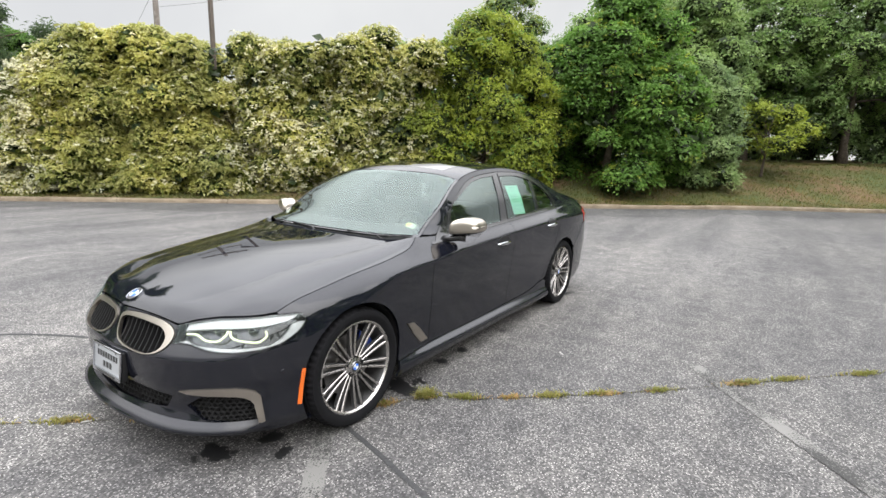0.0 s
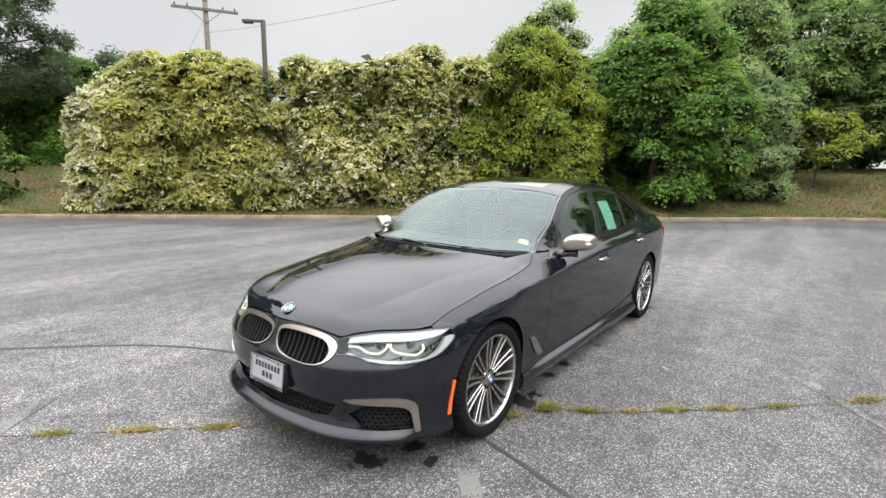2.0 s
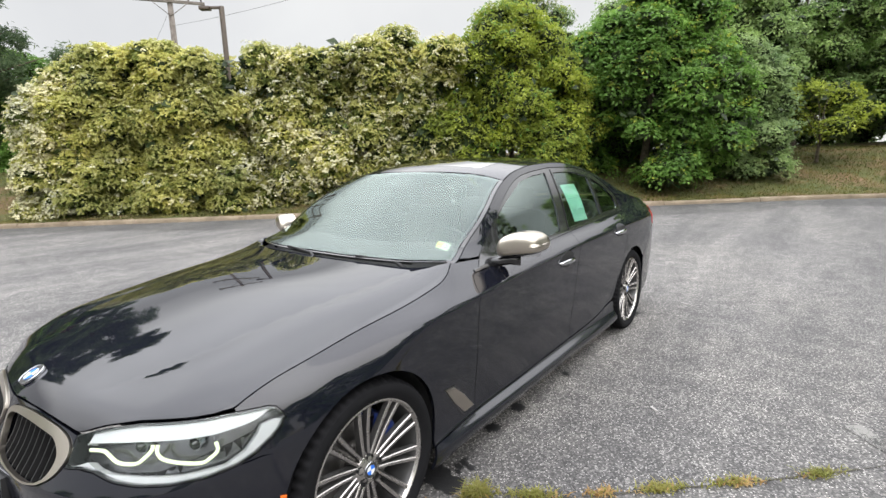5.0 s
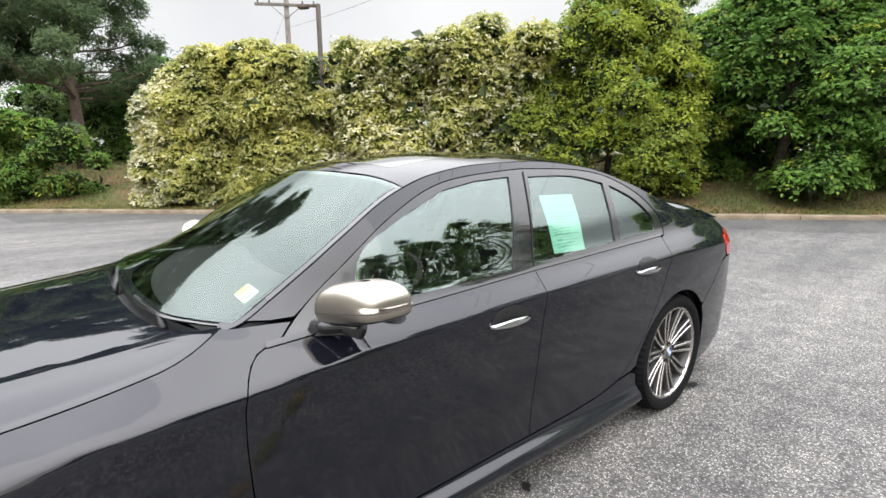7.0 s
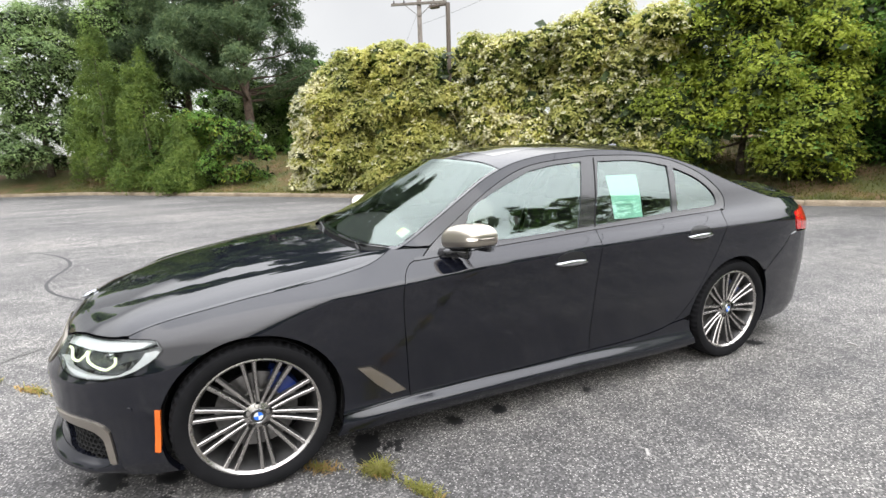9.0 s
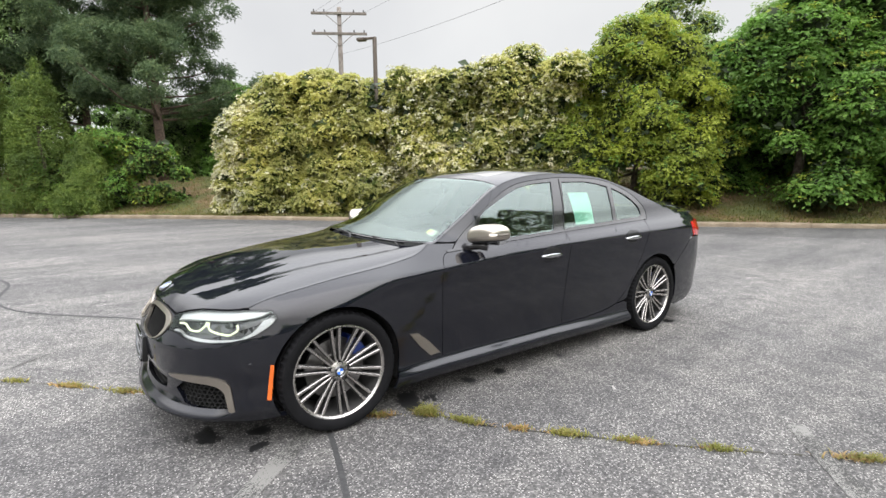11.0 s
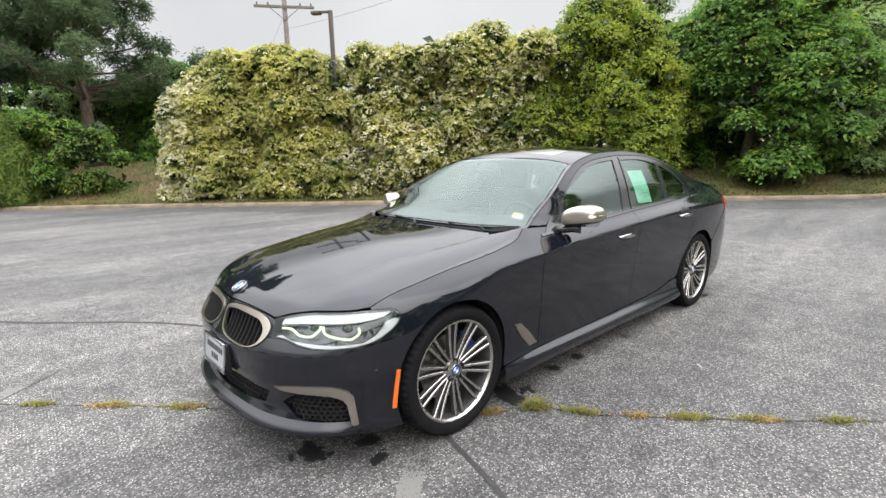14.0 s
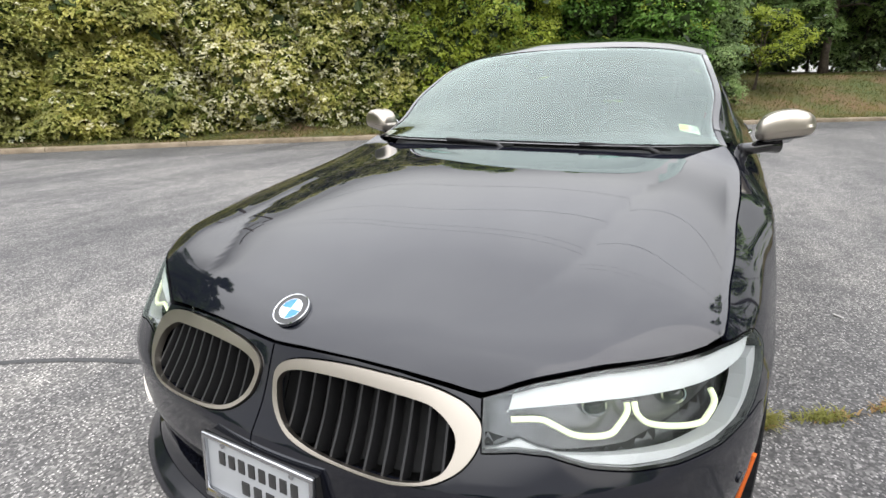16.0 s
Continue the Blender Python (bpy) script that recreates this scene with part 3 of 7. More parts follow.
# The bonnet's front edge lies on the nose; there the bonnet bends down to meet it.
_fs = np.array([float(s_at_y(v)) for v in (0, .1, .2, .3, .4, .47, .52, .566, .63, .687)] + [float(s_at_x(v)) for v in (.53, .49, .46)])
_fz = np.array([.714, .717, .716, .711, .700, .691, .705, .717, .729, .738, .745, .749, .752])
_fl = body(np.linspace(0, _fs[-1], 200), pchip(_fs, _fz)(np.linspace(0, _fs[-1], 200)))
nose_x, nose_z = (lambda y: np.interp(y, _fl[:, 1], _fl[:, 0])), (lambda y: np.interp(y, _fl[:, 1], _fl[:, 2]))


def bonnet(x, y):
    a = np.abs(y)
    miss = nose_z(a) - top_hood(nose_x(a), a)
    lift = 0.026 * np.clip((-0.5 - x) / 0.157, 0, 1.2) ** 2 * np.clip((a - 0.55) / 0.24, 0, 1) ** 2
    return top_hood(x, y) + miss * np.exp(-np.maximum(0, nose_x(a) - x) / 0.09) + lift


def bonnet_joint(x):
    """Where the bonnet meets the wing: its height there, and the place."""
    s = s_at_x(x)
    lo, hi = np.full(np.shape(s), 0.70), np.full(np.shape(s), 1.03)
    for _ in range(40):
        z = (lo + hi) / 2
        p = body(s, z)
        over = bonnet(p[..., 0], p[..., 1]) > z
        lo, hi = np.where(over, z, lo), np.where(over, hi, z)
    return z, body(s, z)


# ---- the lot: ground, kerb, bank ----
K0 = np.array([2.0, -19.4])                      # on the kerb; u runs along it, q away from the lot
KU, KQ = np.array([-0.6628, 0.7488]), np.array([-0.7488, -0.6628])
kerb_q = pchip([-40, -20, -12, -7.5, -4.7, 0.9, 7, 12, 21, 25, 28, 32, 40, 60], [-20, -9, -4.5, -1.8, -0.75, -0.3, 0.0, 0.1, -0.1, 0.0, 0.1, -0.3, -2.5, -12])


def bank_xy(u, q):
    return K0 + KU * u + KQ * (q + float(kerb_q(u)))


def bank_z(u, q):
    """The height of the slope, q metres behind the kerb."""
    q = np.asarray(q, float)
    rise = np.interp(q, [0.15, 1.0, 3.0, 6.0, 10.0, 30.0], [0.11, 0.20, 0.75, 1.45, 1.75, 2.0])
    return np.where(q <= 0.15, 0.11, rise + 0.05 * np.sin(u * 0.9) * np.sin(q * 1.3))


def sheet(us, qs, fn):
    V = [fn(u, q) for u in us for q in qs]
    m = len(qs)
    F = [(i * m + j, (i + 1) * m + j, (i + 1) * m + j + 1, i * m + j + 1) for i in range(len(us) - 1) for j in range(m - 1)]
    return V, F


# Ground: one sheet out to the horizon, just under the lot.
_r = [0, 8, 16, 30, 60, 120, 300, 900, 2500]
_V = [(0, 0, -0.06)] + [(r * math.cos(a * math.pi / 24), r * math.sin(a * math.pi / 24), -0.06) for r in _r[1:] for a in range(48)]
_F = [(0, 1 + a, 1 + (a + 1) % 48) for a in range(48)] + [(1 + 48 * k + a, 1 + 48 * (k + 1) + a, 1 + 48 * (k + 1) + (a + 1) % 48, 1 + 48 * k + (a + 1) % 48) for k in range(len(_r) - 2) for a in range(48)]
tagged(part("ground", (_V, _F), M_GRASS), "patchy grass and bare soil around the car park", "ground", kind="structure")

_us = np.linspace(-38, 58, 97)
_V, _F = sheet(_us, [-60, -40, -25, -15, -8, -4, -2, -1, -0.02], lambda u, q: (*bank_xy(u, q), 0.0))
tagged(part("pavement", (_V, _F), M_ASPHALT), "worn grey asphalt of an empty car park", "asphalt", kind="structure")

_V, _F = sheet(np.linspace(-38, 58, 193), [0.14, 0.5, 1, 1.5, 2, 3, 4, 5, 6, 8, 10, 14, 20, 40, 120], lambda u, q: (*bank_xy(u, q), float(bank_z(u, q))))
tagged(part("bank", (_V, _F), M_GRASS), "sloping bank of thin grass, pine straw and bare brown soil", "bank", kind="structure")

# A darker, newer strip of asphalt along the kerb.
_rg = np.random.RandomState(5)
_us = np.linspace(-30, 46, 305)
_w = np.interp(_us, np.linspace(-30, 46, 60), _rg.uniform(1.3, 2.3, 60)) + _rg.normal(0, 0.05, len(_us))
_V = [(*bank_xy(u, q), 0.005) for u, w in zip(_us, _w) for q in (-w, -w * 0.5, -0.022)]
_F = [(3 * i + j, 3 * i + 3 + j, 3 * i + 4 + j, 3 * i + 1 + j) for i in range(len(_us) - 1) for j in range(2)]
tagged(part("gutter_strip", (_V, _F), M_GUTTER), "darker strip of newer asphalt along the kerb", "asphalt", kind="structure")

# Kerb: cast lengths with a rolled edge and narrow joints.
kerb = tagged(empty("kerb"), "old low concrete kerb, stained brown", "kerb", kind="structure")
_prof = [(-0.02, 0.0), (-0.012, 0.075), (0.0, 0.10), (0.025, 0.118), (0.135, 0.122), (0.15, 0.11), (0.155, -0.02)]
_rng = random.Random(4)
for k in range(-10, 16):
    u0, u1, dz = k * 3.0 + 0.008, (k + 1) * 3.0 - 0.008, _rng.uniform(-0.008, 0.008)
    bm = bmesh.new()
    rings = []
    for u in np.linspace(u0, u1, 7):
        rings.append([bm.verts.new((*bank_xy(u, a + _rng.uniform(-0.003, 0.003)), h + (dz if h > 0.01 else 0))) for a, h in _prof])
    for a, b in zip(rings, rings[1:]):
        for j in range(len(_prof) - 1):
            bm.faces.new((a[j], a[j + 1], b[j + 1], b[j]))
    bm.faces.new(rings[0])
    bm.faces.new(rings[-1][::-1])
    bmesh.ops.recalc_face_normals(bm, faces=bm.faces)
    part("kerb_stone", smooth_bm(bm, 40), M_KERB, kerb)


def ribbon(points, width, z=0.004, wobble=0.0, step=0.08, seed=1):
    """A flat strip on the asphalt along a smooth line."""
    p = np.array(points, float)
    t = np.concatenate([[0], np.cumsum(np.linalg.norm(np.diff(p, axis=0), axis=1))])
    fx, fy = natural(t, p[:, 0]), natural(t, p[:, 1])
    s = np.linspace(0, t[-1], max(3, int(t[-1] / step)))
    c = np.stack([fx(s), fy(s)], 1)
    d = np.gradient(c, axis=0)
    d /= np.linalg.norm(d, axis=1)[:, None]
    nrm = np.stack([-d[:, 1], d[:, 0]], 1)
    rg = np.random.RandomState(seed)
    ws = list(width) if hasattr(width, "__len__") else [width, width]
    w = np.interp(s / t[-1], np.linspace(0, 1, len(ws)), ws) * 0.5
    a, b = c + nrm * (w * (1 + wobble * rg.randn(len(s))))[:, None], c - nrm * (w * (1 + wobble * rg.randn(len(s))))[:, None]
    V = [(*q, z) for q in a] + [(*q, z) for q in b]
    n = len(s)
    return V, [(i, i + 1, n + i + 1, n + i) for i in range(n - 1)]


def stain(cx, cy, r, z=0.0045, seed=0, squash=0.7, turn=0.0):
    """An uneven spot of spilt oil with small satellites."""
    rg = random.Random(seed)
    bm = bmesh.new()
    for k in range(22):
        rr = r * 0.95 if k == 0 else r * rg.uniform(0.06, 0.26)
        ox, oy = (0, 0) if k == 0 else (rg.gauss(0, 0.62) * r, rg.gauss(0, 0.5) * r)
        vs, ph = [], [rg.uniform(0, 6.28) for _ in range(4)]
        for i in range(36):
            a = i * math.pi / 18
            q = rr * (1 + 0.16 * math.sin(2 * a + ph[0]) + 0.12 * math.sin(5 * a + ph[1]) + 0.10 * math.sin(9 * a + ph[2]) + rg.uniform(-0.08, 0.08))
            x, y = q * math.cos(a), q * math.sin(a) * squash
            vs.append(bm.verts.new((cx + ox + x * math.cos(turn) - y * math.sin(turn), cy + oy + x * math.sin(turn) + y * math.cos(turn), z + 0.00012 * k)))
        bm.faces.new(vs)
    return bm


# ---- plants along the bank ----
def leaf_cloud(rg, centres, normals, per, size, spread, aspect=0.5, droop=0.35, flat=0.5):
    """Sprays of leaves: each leaf a bent kite of two faces. centres, normals: one row a spray."""
    n = len(centres)
    c = np.repeat(centres, per, 0)
    nn = np.repeat(normals, per, 0)
    k = n * per
    off = rg.normal(0, 1, (k, 3))
    along = (off * nn).sum(1)[:, None] * nn
    c = c + (off - along * flat) * spread
    up = nn * 0.7 + np.array([0, 0, 0.55]) + rg.normal(0, 0.45, (k, 3))
    up /= np.linalg.norm(up, axis=1)[:, None]
    d = rg.normal(0, 1, (k, 3)) + nn * 0.8 + np.array([0, 0, -droop])
    d -= (d * up).sum(1)[:, None] * up
    d /= np.linalg.norm(d, axis=1)[:, None] + 1e-9
    s = np.cross(up, d)
    L = (size * rg.uniform(0.6, 1.3, k))[:, None]
    w = L * aspect * 0.5
    V = np.stack([c - d * L * 0.5, c + s * w + up * L * 0.06, c + d * L * 0.5 - up * L * 0.10, c - s * w + up * L * 0.06], 1).reshape(-1, 3)
    b = np.arange(k) * 4
    return V, np.concatenate([np.stack([b, b + 1, b + 2], 1), np.stack([b, b + 2, b + 3], 1)])


def on_lobes(rg, lobes, count, floor, thick=0.12, low=-0.55):
    """Places and outward directions on the outside of a heap of lobes (x, y, z, rx, ry, rz)."""
    lb = np.array(lobes, float)
    area = (lb[:, 3] * lb[:, 4] + lb[:, 4] * lb[:, 5] + lb[:, 3] * lb[:, 5])
    P, N, got = [], [], 0
    while got < count:
        k = rg.choice(len(lb), count, p=area / area.sum())
        d = rg.normal(0, 1, (count, 3))
        d /= np.linalg.norm(d, axis=1)[:, None]
        f = 1 - np.abs(rg.normal(0, thick, count))[:, None] + rg.uniform(0, 0.06, count)[:, None]
        p = lb[k, :3] + d * lb[k, 3:] * f
        keep = (d[:, 2] > low) & (p[:, 2] > floor + 0.05)
        inside = np.zeros(count, bool)
        for c in lb:
            q = (((p - c[:3]) / c[3:]) ** 2).sum(1)
            inside |= q < 0.55
        keep &= ~inside
        nr = d / lb[k, 3:]
        nr /= np.linalg.norm(nr, axis=1)[:, None]
        P.append(p[keep])
        N.append(nr[keep])
        got += keep.sum()
        if not keep.any():
            break
    return np.concatenate(P)[:count], np.concatenate(N)[:count]


def crown_lobes(rg, centre, radii, n, size):
    """Lobes over a crown that is widest low down, for an uneven outline."""
    out = [(*centre, *(np.array(radii) * [0.62, 0.62, 0.80]))]
    for k in range(n):
        f = (k + rg.uniform(0, 1)) / n
        a = rg.uniform(0, 2 * np.pi)
        wide = np.interp(f, [0, 0.25, 0.55, 0.8, 1.0], [0.80, 1.0, 0.92, 0.62, 0.15])
        r = size * rg.uniform(0.65, 1.3)
        d = wide * rg.uniform(0.62, 0.98)
        p = np.array(centre) + np.array([math.cos(a) * d, math.sin(a) * d, 2 * f - 1]) * (np.array(radii) - [size * .5, size * .5, size * .35])
        out.append((*p, r, r, r * rg.uniform(0.6, 0.85)))
    return out


def limbs(rg, base, top, r, ends):
    """A tapered trunk with limbs reaching for the ends."""
    b, t = np.array(base, float), np.array(top, float)
    k = 9
    pts = [b + (t - b) * f + rg.normal(0, 0.04, 3) * (0 < f < 1) for f in np.linspace(0, 1, k)]
    out = [tube(pts, [r * (1.35 if i == 0 else 1 - 0.85 * i / (k - 1)) for i in range(k)], 10)]
    for e in ends:
        f = rg.uniform(0.2, 0.8)
        s = b + (t - b) * f
        e = np.array(e)
        m = (s + e) / 2 + np.array([0, 0, 0.15 * np.linalg.norm(e - s)])
        r0 = r * (1 - 0.8 * f) * 0.55
        out.append(tube([s, m, e], [r0, r0 * 0.6, r0 * 0.2], 6))
    return joined(*out)


def sprays(rg, centres, normals, per, size, radius, aspect=0.5, rise=0.6, dome=0.4):
    """Leafy twig ends: leaves spread over a small drooping dome that faces out and up. One row a twig end."""
    n = len(centres)
    ax = normals * (1 - rise) + np.array([0, 0, rise]) + rg.normal(0, 0.22, (n, 3))
    ax /= np.linalg.norm(ax, axis=1)[:, None]
    t1 = np.cross(ax, rg.normal(0, 1, (n, 3)))
    t1 /= np.linalg.norm(t1, axis=1)[:, None]
    t2 = np.cross(ax, t1)
    big = rg.uniform(0.65, 1.35, n) * radius
    ax, t1, t2, big, c = [np.repeat(v, per, 0) for v in (ax, t1, t2, big, centres)]
    k = n * per
    a, f = rg.uniform(0, 2 * np.pi, k), np.sqrt(rg.uniform(0, 1, k))
    out = t1 * np.cos(a)[:, None] + t2 * np.sin(a)[:, None]
    p = c + out * (f * big)[:, None] - ax * (dome * f * f * big)[:, None] + ax * rg.normal(0, 0.10, k)[:, None] * radius
    up = ax + out * (dome * f)[:, None] + rg.normal(0, 0.30, (k, 3))
    up /= np.linalg.norm(up, axis=1)[:, None]
    d = out + rg.normal(0, 0.55, (k, 3))
    d -= (d * up).sum(1)[:, None] * up
    d /= np.linalg.norm(d, axis=1)[:, None] + 1e-9
    s = np.cross(up, d)
    L = (size * rg.uniform(0.65, 1.3, k))[:, None]
    w = L * aspect * 0.5
    V = np.stack([p - d * L * 0.5, p + s * w + up * L * 0.05, p + d * L * 0.5 - up * L * 0.12, p - s * w + up * L * 0.05], 1).reshape(-1, 3)
    b = np.arange(k) * 4
    return V, np.concatenate([np.stack([b, b + 1, b + 2], 1), np.stack([b, b + 2, b + 3], 1)])


def shrub(name, label, lobes, floor, parts, seed, stem=0.035, category="shrub", group="", keep=None):
    """A bush: stems, and layers of leaf sprays (name, material, sprays, leaves each, leaf length, spread, aspect, part label)."""
    rg = np.random.RandomState(seed)
    lb = np.array(lobes)
    c = lb[:, :3].mean(0)
    ob = empty(name, pose(c[0], c[1], floor), label, category, group)
    inv = Matrix.Translation((-c[0], -c[1], -floor))
    for k in range(6):
        a = rg.uniform(-0.3, 0.3, 2) * lb[:, 3].max()
        e = lb[rg.randint(len(lb)), :3]
        st = tube([(c[0] + a[0], c[1] + a[1], floor - 0.1), (c[0] * .5 + e[0] * .5 + a[0] * .5, c[1] * .5 + e[1] * .5 + a[1] * .5, floor + (e[2] - floor) * 0.55), e], [stem, stem * 0.7, stem * 0.25], 6)
        st.transform(inv)
        part("stem", st, M_BARK, ob)
    # Large leaves behind the outer sprays, coloured dark so gaps look shaded.
    P, N = on_lobes(rg, lobes, 700, floor, 0.25)
    if keep:
        ok = keep(P, N, "inner_foliage", rg)
        P, N = P[ok], N[ok]
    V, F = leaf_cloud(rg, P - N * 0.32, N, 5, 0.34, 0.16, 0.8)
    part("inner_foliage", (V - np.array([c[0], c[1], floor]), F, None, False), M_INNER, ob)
    for nm, mat, count, per, size, spread, aspect, lab, thick in parts:
        P, N = on_lobes(rg, lobes, count, floor, thick)
        if keep:
            ok = keep(P, N, nm, rg)
            P, N = P[ok], N[ok]
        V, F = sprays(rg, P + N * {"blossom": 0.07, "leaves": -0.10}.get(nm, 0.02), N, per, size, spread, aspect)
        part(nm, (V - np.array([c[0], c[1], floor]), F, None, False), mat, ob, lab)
    return ob


def tree(name, label, u, q, height, crown, mat, seed, leaf=0.13, count=2600, per=13, spread=0.30, lobes_n=60, lobe=0.6, trunk=0.13, aspect=0.55, extra=None, group="", category="tree", low=0.0, bark_mat=None, at=None, rise=0.6, core=True):
    """A broad-leaved tree. crown: half widths along and across, and the height at which it starts."""
    rg = np.random.RandomState(seed)
    xy = np.array(at) if at is not None else bank_xy(u, q)
    fl = float(bank_z(u, q)) if at is None else 0.0
    ru, rq, z0 = crown
    ce = np.array([*xy, fl + (z0 + height) / 2])
    rz = (height - z0) / 2
    lobes = crown_lobes(rg, ce, (max(ru, rq), max(ru, rq), rz), lobes_n, lobe)
    lb = np.array(lobes if core else lobes[1:])
    if ru != rq:
        d = (lb[:, :2] - xy) @ np.stack([KU, KQ], 1)
        m = max(ru, rq)
        lb[:, :2] = xy + np.outer(d[:, 0] * ru / m, KU) + np.outer(d[:, 1] * rq / m, KQ)
        lb[0, 3:5] *= min(ru, rq) / m
    ob = empty(name, pose(*xy, fl), label, category, group)
    org = np.array([*xy, fl])
    ends = [lb[i, :3] - org for i in rg.choice(len(lb), 9)]
    part("trunk", limbs(rg, (0, 0, -0.15), (rg.uniform(-.2, .2), rg.uniform(-.2, .2), height * 0.8), trunk, ends), bark_mat or M_BARK, ob)
    P, N = on_lobes(rg, lb, count, fl + low)
    V, F = sprays(rg, P, N, per, leaf, spread, aspect, rise)
    # Dark-coloured backing leaves give the crown's gaps their shade.
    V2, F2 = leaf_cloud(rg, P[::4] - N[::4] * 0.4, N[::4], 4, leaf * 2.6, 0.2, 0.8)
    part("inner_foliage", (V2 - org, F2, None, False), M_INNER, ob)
    part("crown", (V - org, F, None, False), mat, ob)
    if extra:
        P, N = on_lobes(rg, lb, extra[1], fl + low)
        V, F = sprays(rg, P + N * 0.08, N, extra[2], extra[3], spread * 0.8, aspect, rise)
        part("young_leaves", (V - org, F, None, False), extra[0], ob)
    return ob


def hedge_lobes(seed, u0, u1, q0, q1, top, n, size):
    """Lobes that fill a stretch of hedge from the ground up to its top."""
    rg = np.random.RandomState(seed)
    out = []
    for _ in range(n):
        u, q, f = rg.uniform(u0, u1), rg.uniform(q0, q1), rg.uniform(0, 1)
        z = 0.25 + f * (top(u) - 0.25 - size * 0.5)
        face = q0 + 0.55 * max(0, f - 0.45) + 0.25 * rg.uniform(-1, 1)
        q = max(q * 1.0, face) if rg.uniform() < 0.4 else face + 0.45
        x, y = bank_xy(u, q)
        r = size * rg.uniform(0.65, 1.2)
        out.append((x, y, z, r, r, r * 0.8))
    return out


hedge_top = pchip([4.6, 5.3, 6.2, 7.8, 9.0, 10.6, 12, 13.5, 15.0, 16.4, 17.6, 18.4], [2.2, 3.4, 4.15, 4.95, 5.0, 5.1, 5.05, 5.0, 5.2, 5.4, 5.15, 4.6])


def along_kerb(P):
    """Places as u along the kerb and q behind it."""
    r = P[:, :2] - K0
    u = r @ KU
    return u, r @ KQ - kerb_q(u)


def hedge_keep(mix):
    """The side towards the lot and the top; a crevice in front of the lamp post; blossom thickest low down."""
    def keep(P, N, nm, rg):
        u, q = along_kerb(P)
        ok = (N[:, :2] @ KQ < 0.4) | (N[:, 2] > 0.6)
        ok &= ~((np.abs(u - 10.75 - (3.4 - q) * 0.43) < 0.46) & (P[:, 2] > 3.45 + 0.1 * q) & (q < 3.5))
        if nm == "blossom":
            z = P[:, 2] + rg.normal(0, 0.5, len(P))
            if mix == "white":
                ok &= (z < 3.9) | (rg.uniform(size=len(P)) < 0.25)
            elif mix == "cream":
                ok &= (z < 2.2) | (rg.uniform(size=len(P)) < 0.36)
        return ok
    return keep


for _k, (_u0, _u1, _mix, _seed) in enumerate([(5.75, 7.5, "white", 1), (6.7, 9.6, "yellow", 2), (9.0, 11.4, "yellow", 3), (10.9, 13.8, "cream", 4), (13.2, 16.0, "cream", 5), (15.4, 17.9, "green", 6)]):
    _lb = hedge_lobes(_seed, _u0, _u1, 1.25 if _u0 > 10 else 0.85, 2.8, lambda u: float(hedge_top(u)), 74, 0.62)
    # Set back from the face; its dark green doubles as shade between sprays.
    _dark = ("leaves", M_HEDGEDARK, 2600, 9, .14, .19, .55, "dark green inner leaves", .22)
    if _mix == "white":
        _p = [_dark, ("young_leaves", M_HEDGE, 2000, 9, .12, .15, .5, "yellow-green outer leaves", .08), ("blossom", M_BLOOM, 2600, 12, .075, .115, .75, "cream white blossom", .05)]
        _lab = "tall dense flowering shrub covered in cream blossom behind the kerb"
    elif _mix == "yellow":
        _p = [_dark, ("young_leaves", M_HEDGE, 4200, 10, .12, .15, .5, "yellow-green outer leaves", .07), ("blossom", M_BLOOM, 260, 10, .075, .10, .75, "sparse cream blossom", .05)]
        _lab = "tall dense yellow-green shrub behind the kerb"
    else:
        _p = [_dark, ("young_leaves", M_HEDGE, 2500, 9, .12, .15, .5, "yellow-green outer leaves", .08), ("blossom", M_BLOOM, 2500 if _mix == "cream" else 800, 12, .075, .115, .75, "cream white blossom", .05)]
        _lab = "tall dense flowering shrub in yellow-green leaf behind the kerb"
    shrub("hedge_shrub", _lab, _lb, float(bank_z(8, 1.2)) - 0.1, _p, _seed + 20, group="flowering hedge", keep=hedge_keep(_mix))

shrub("hedge_shrub", "tall yellow-green shrub at the back of the flowering hedge", hedge_lobes(12, 8.0, 12.8, 4.1, 5.4, lambda u: 5.3, 80, 0.6), float(bank_z(10, 4.6)) - 0.1,
      [("leaves", M_HEDGEDARK, 1200, 9, .13, .20, .55, "dark green inner leaves", .20), ("young_leaves", M_HEDGE, 2600, 10, .12, .15, .5, "yellow-green outer leaves", .07)], 34, group="flowering hedge")

# Broad-leaved trees beside the hedge.
tree("tree", "bushy lime green tree with branches down to the bank", 20.0, 2.5, 5.45, (3.0, 2.3, -0.3), M_LIME, 31, .10, 4800, 14, .26, 120, .55, .10, extra=(M_GREEN, 500, 10, .10), group="trees on the bank")
tree("tree", "large fresh green tree with low spreading branches", 24.8, 2.9, 6.6, (3.3, 2.8, -0.35), M_GREEN, 32, .135, 4200, 15, .34, 110, .62, .16, extra=(M_LIME, 350, 12, .12), group="trees on the bank", rise=0.72)
tree("tree", "slender pale green tree behind the hedge", 21.7, 6.5, 7.1, (2.0, 1.7, 1.0), M_GREY, 33, .11, 900, 11, .30, 30, .5, .10, extra=(M_LIME, 600, 10, .10), group="trees on the bank", core=False)
tree("tree", "dark green tree at the back of the bank", 25.8, 7.0, 6.1, (3.0, 2.4, 0.4), M_DEEP, 34, .13, 2400, 12, .34, 60, .8, .16, group="trees on the bank")
tree("tree", "grey-green bush with small leaves beside the large tree", 28.3, 2.9, 4.6, (1.7, 1.6, -0.2), M_GREY, 35, .10, 2200, 13, .24, 46, .5, .08, group="trees on the bank", category="bush")
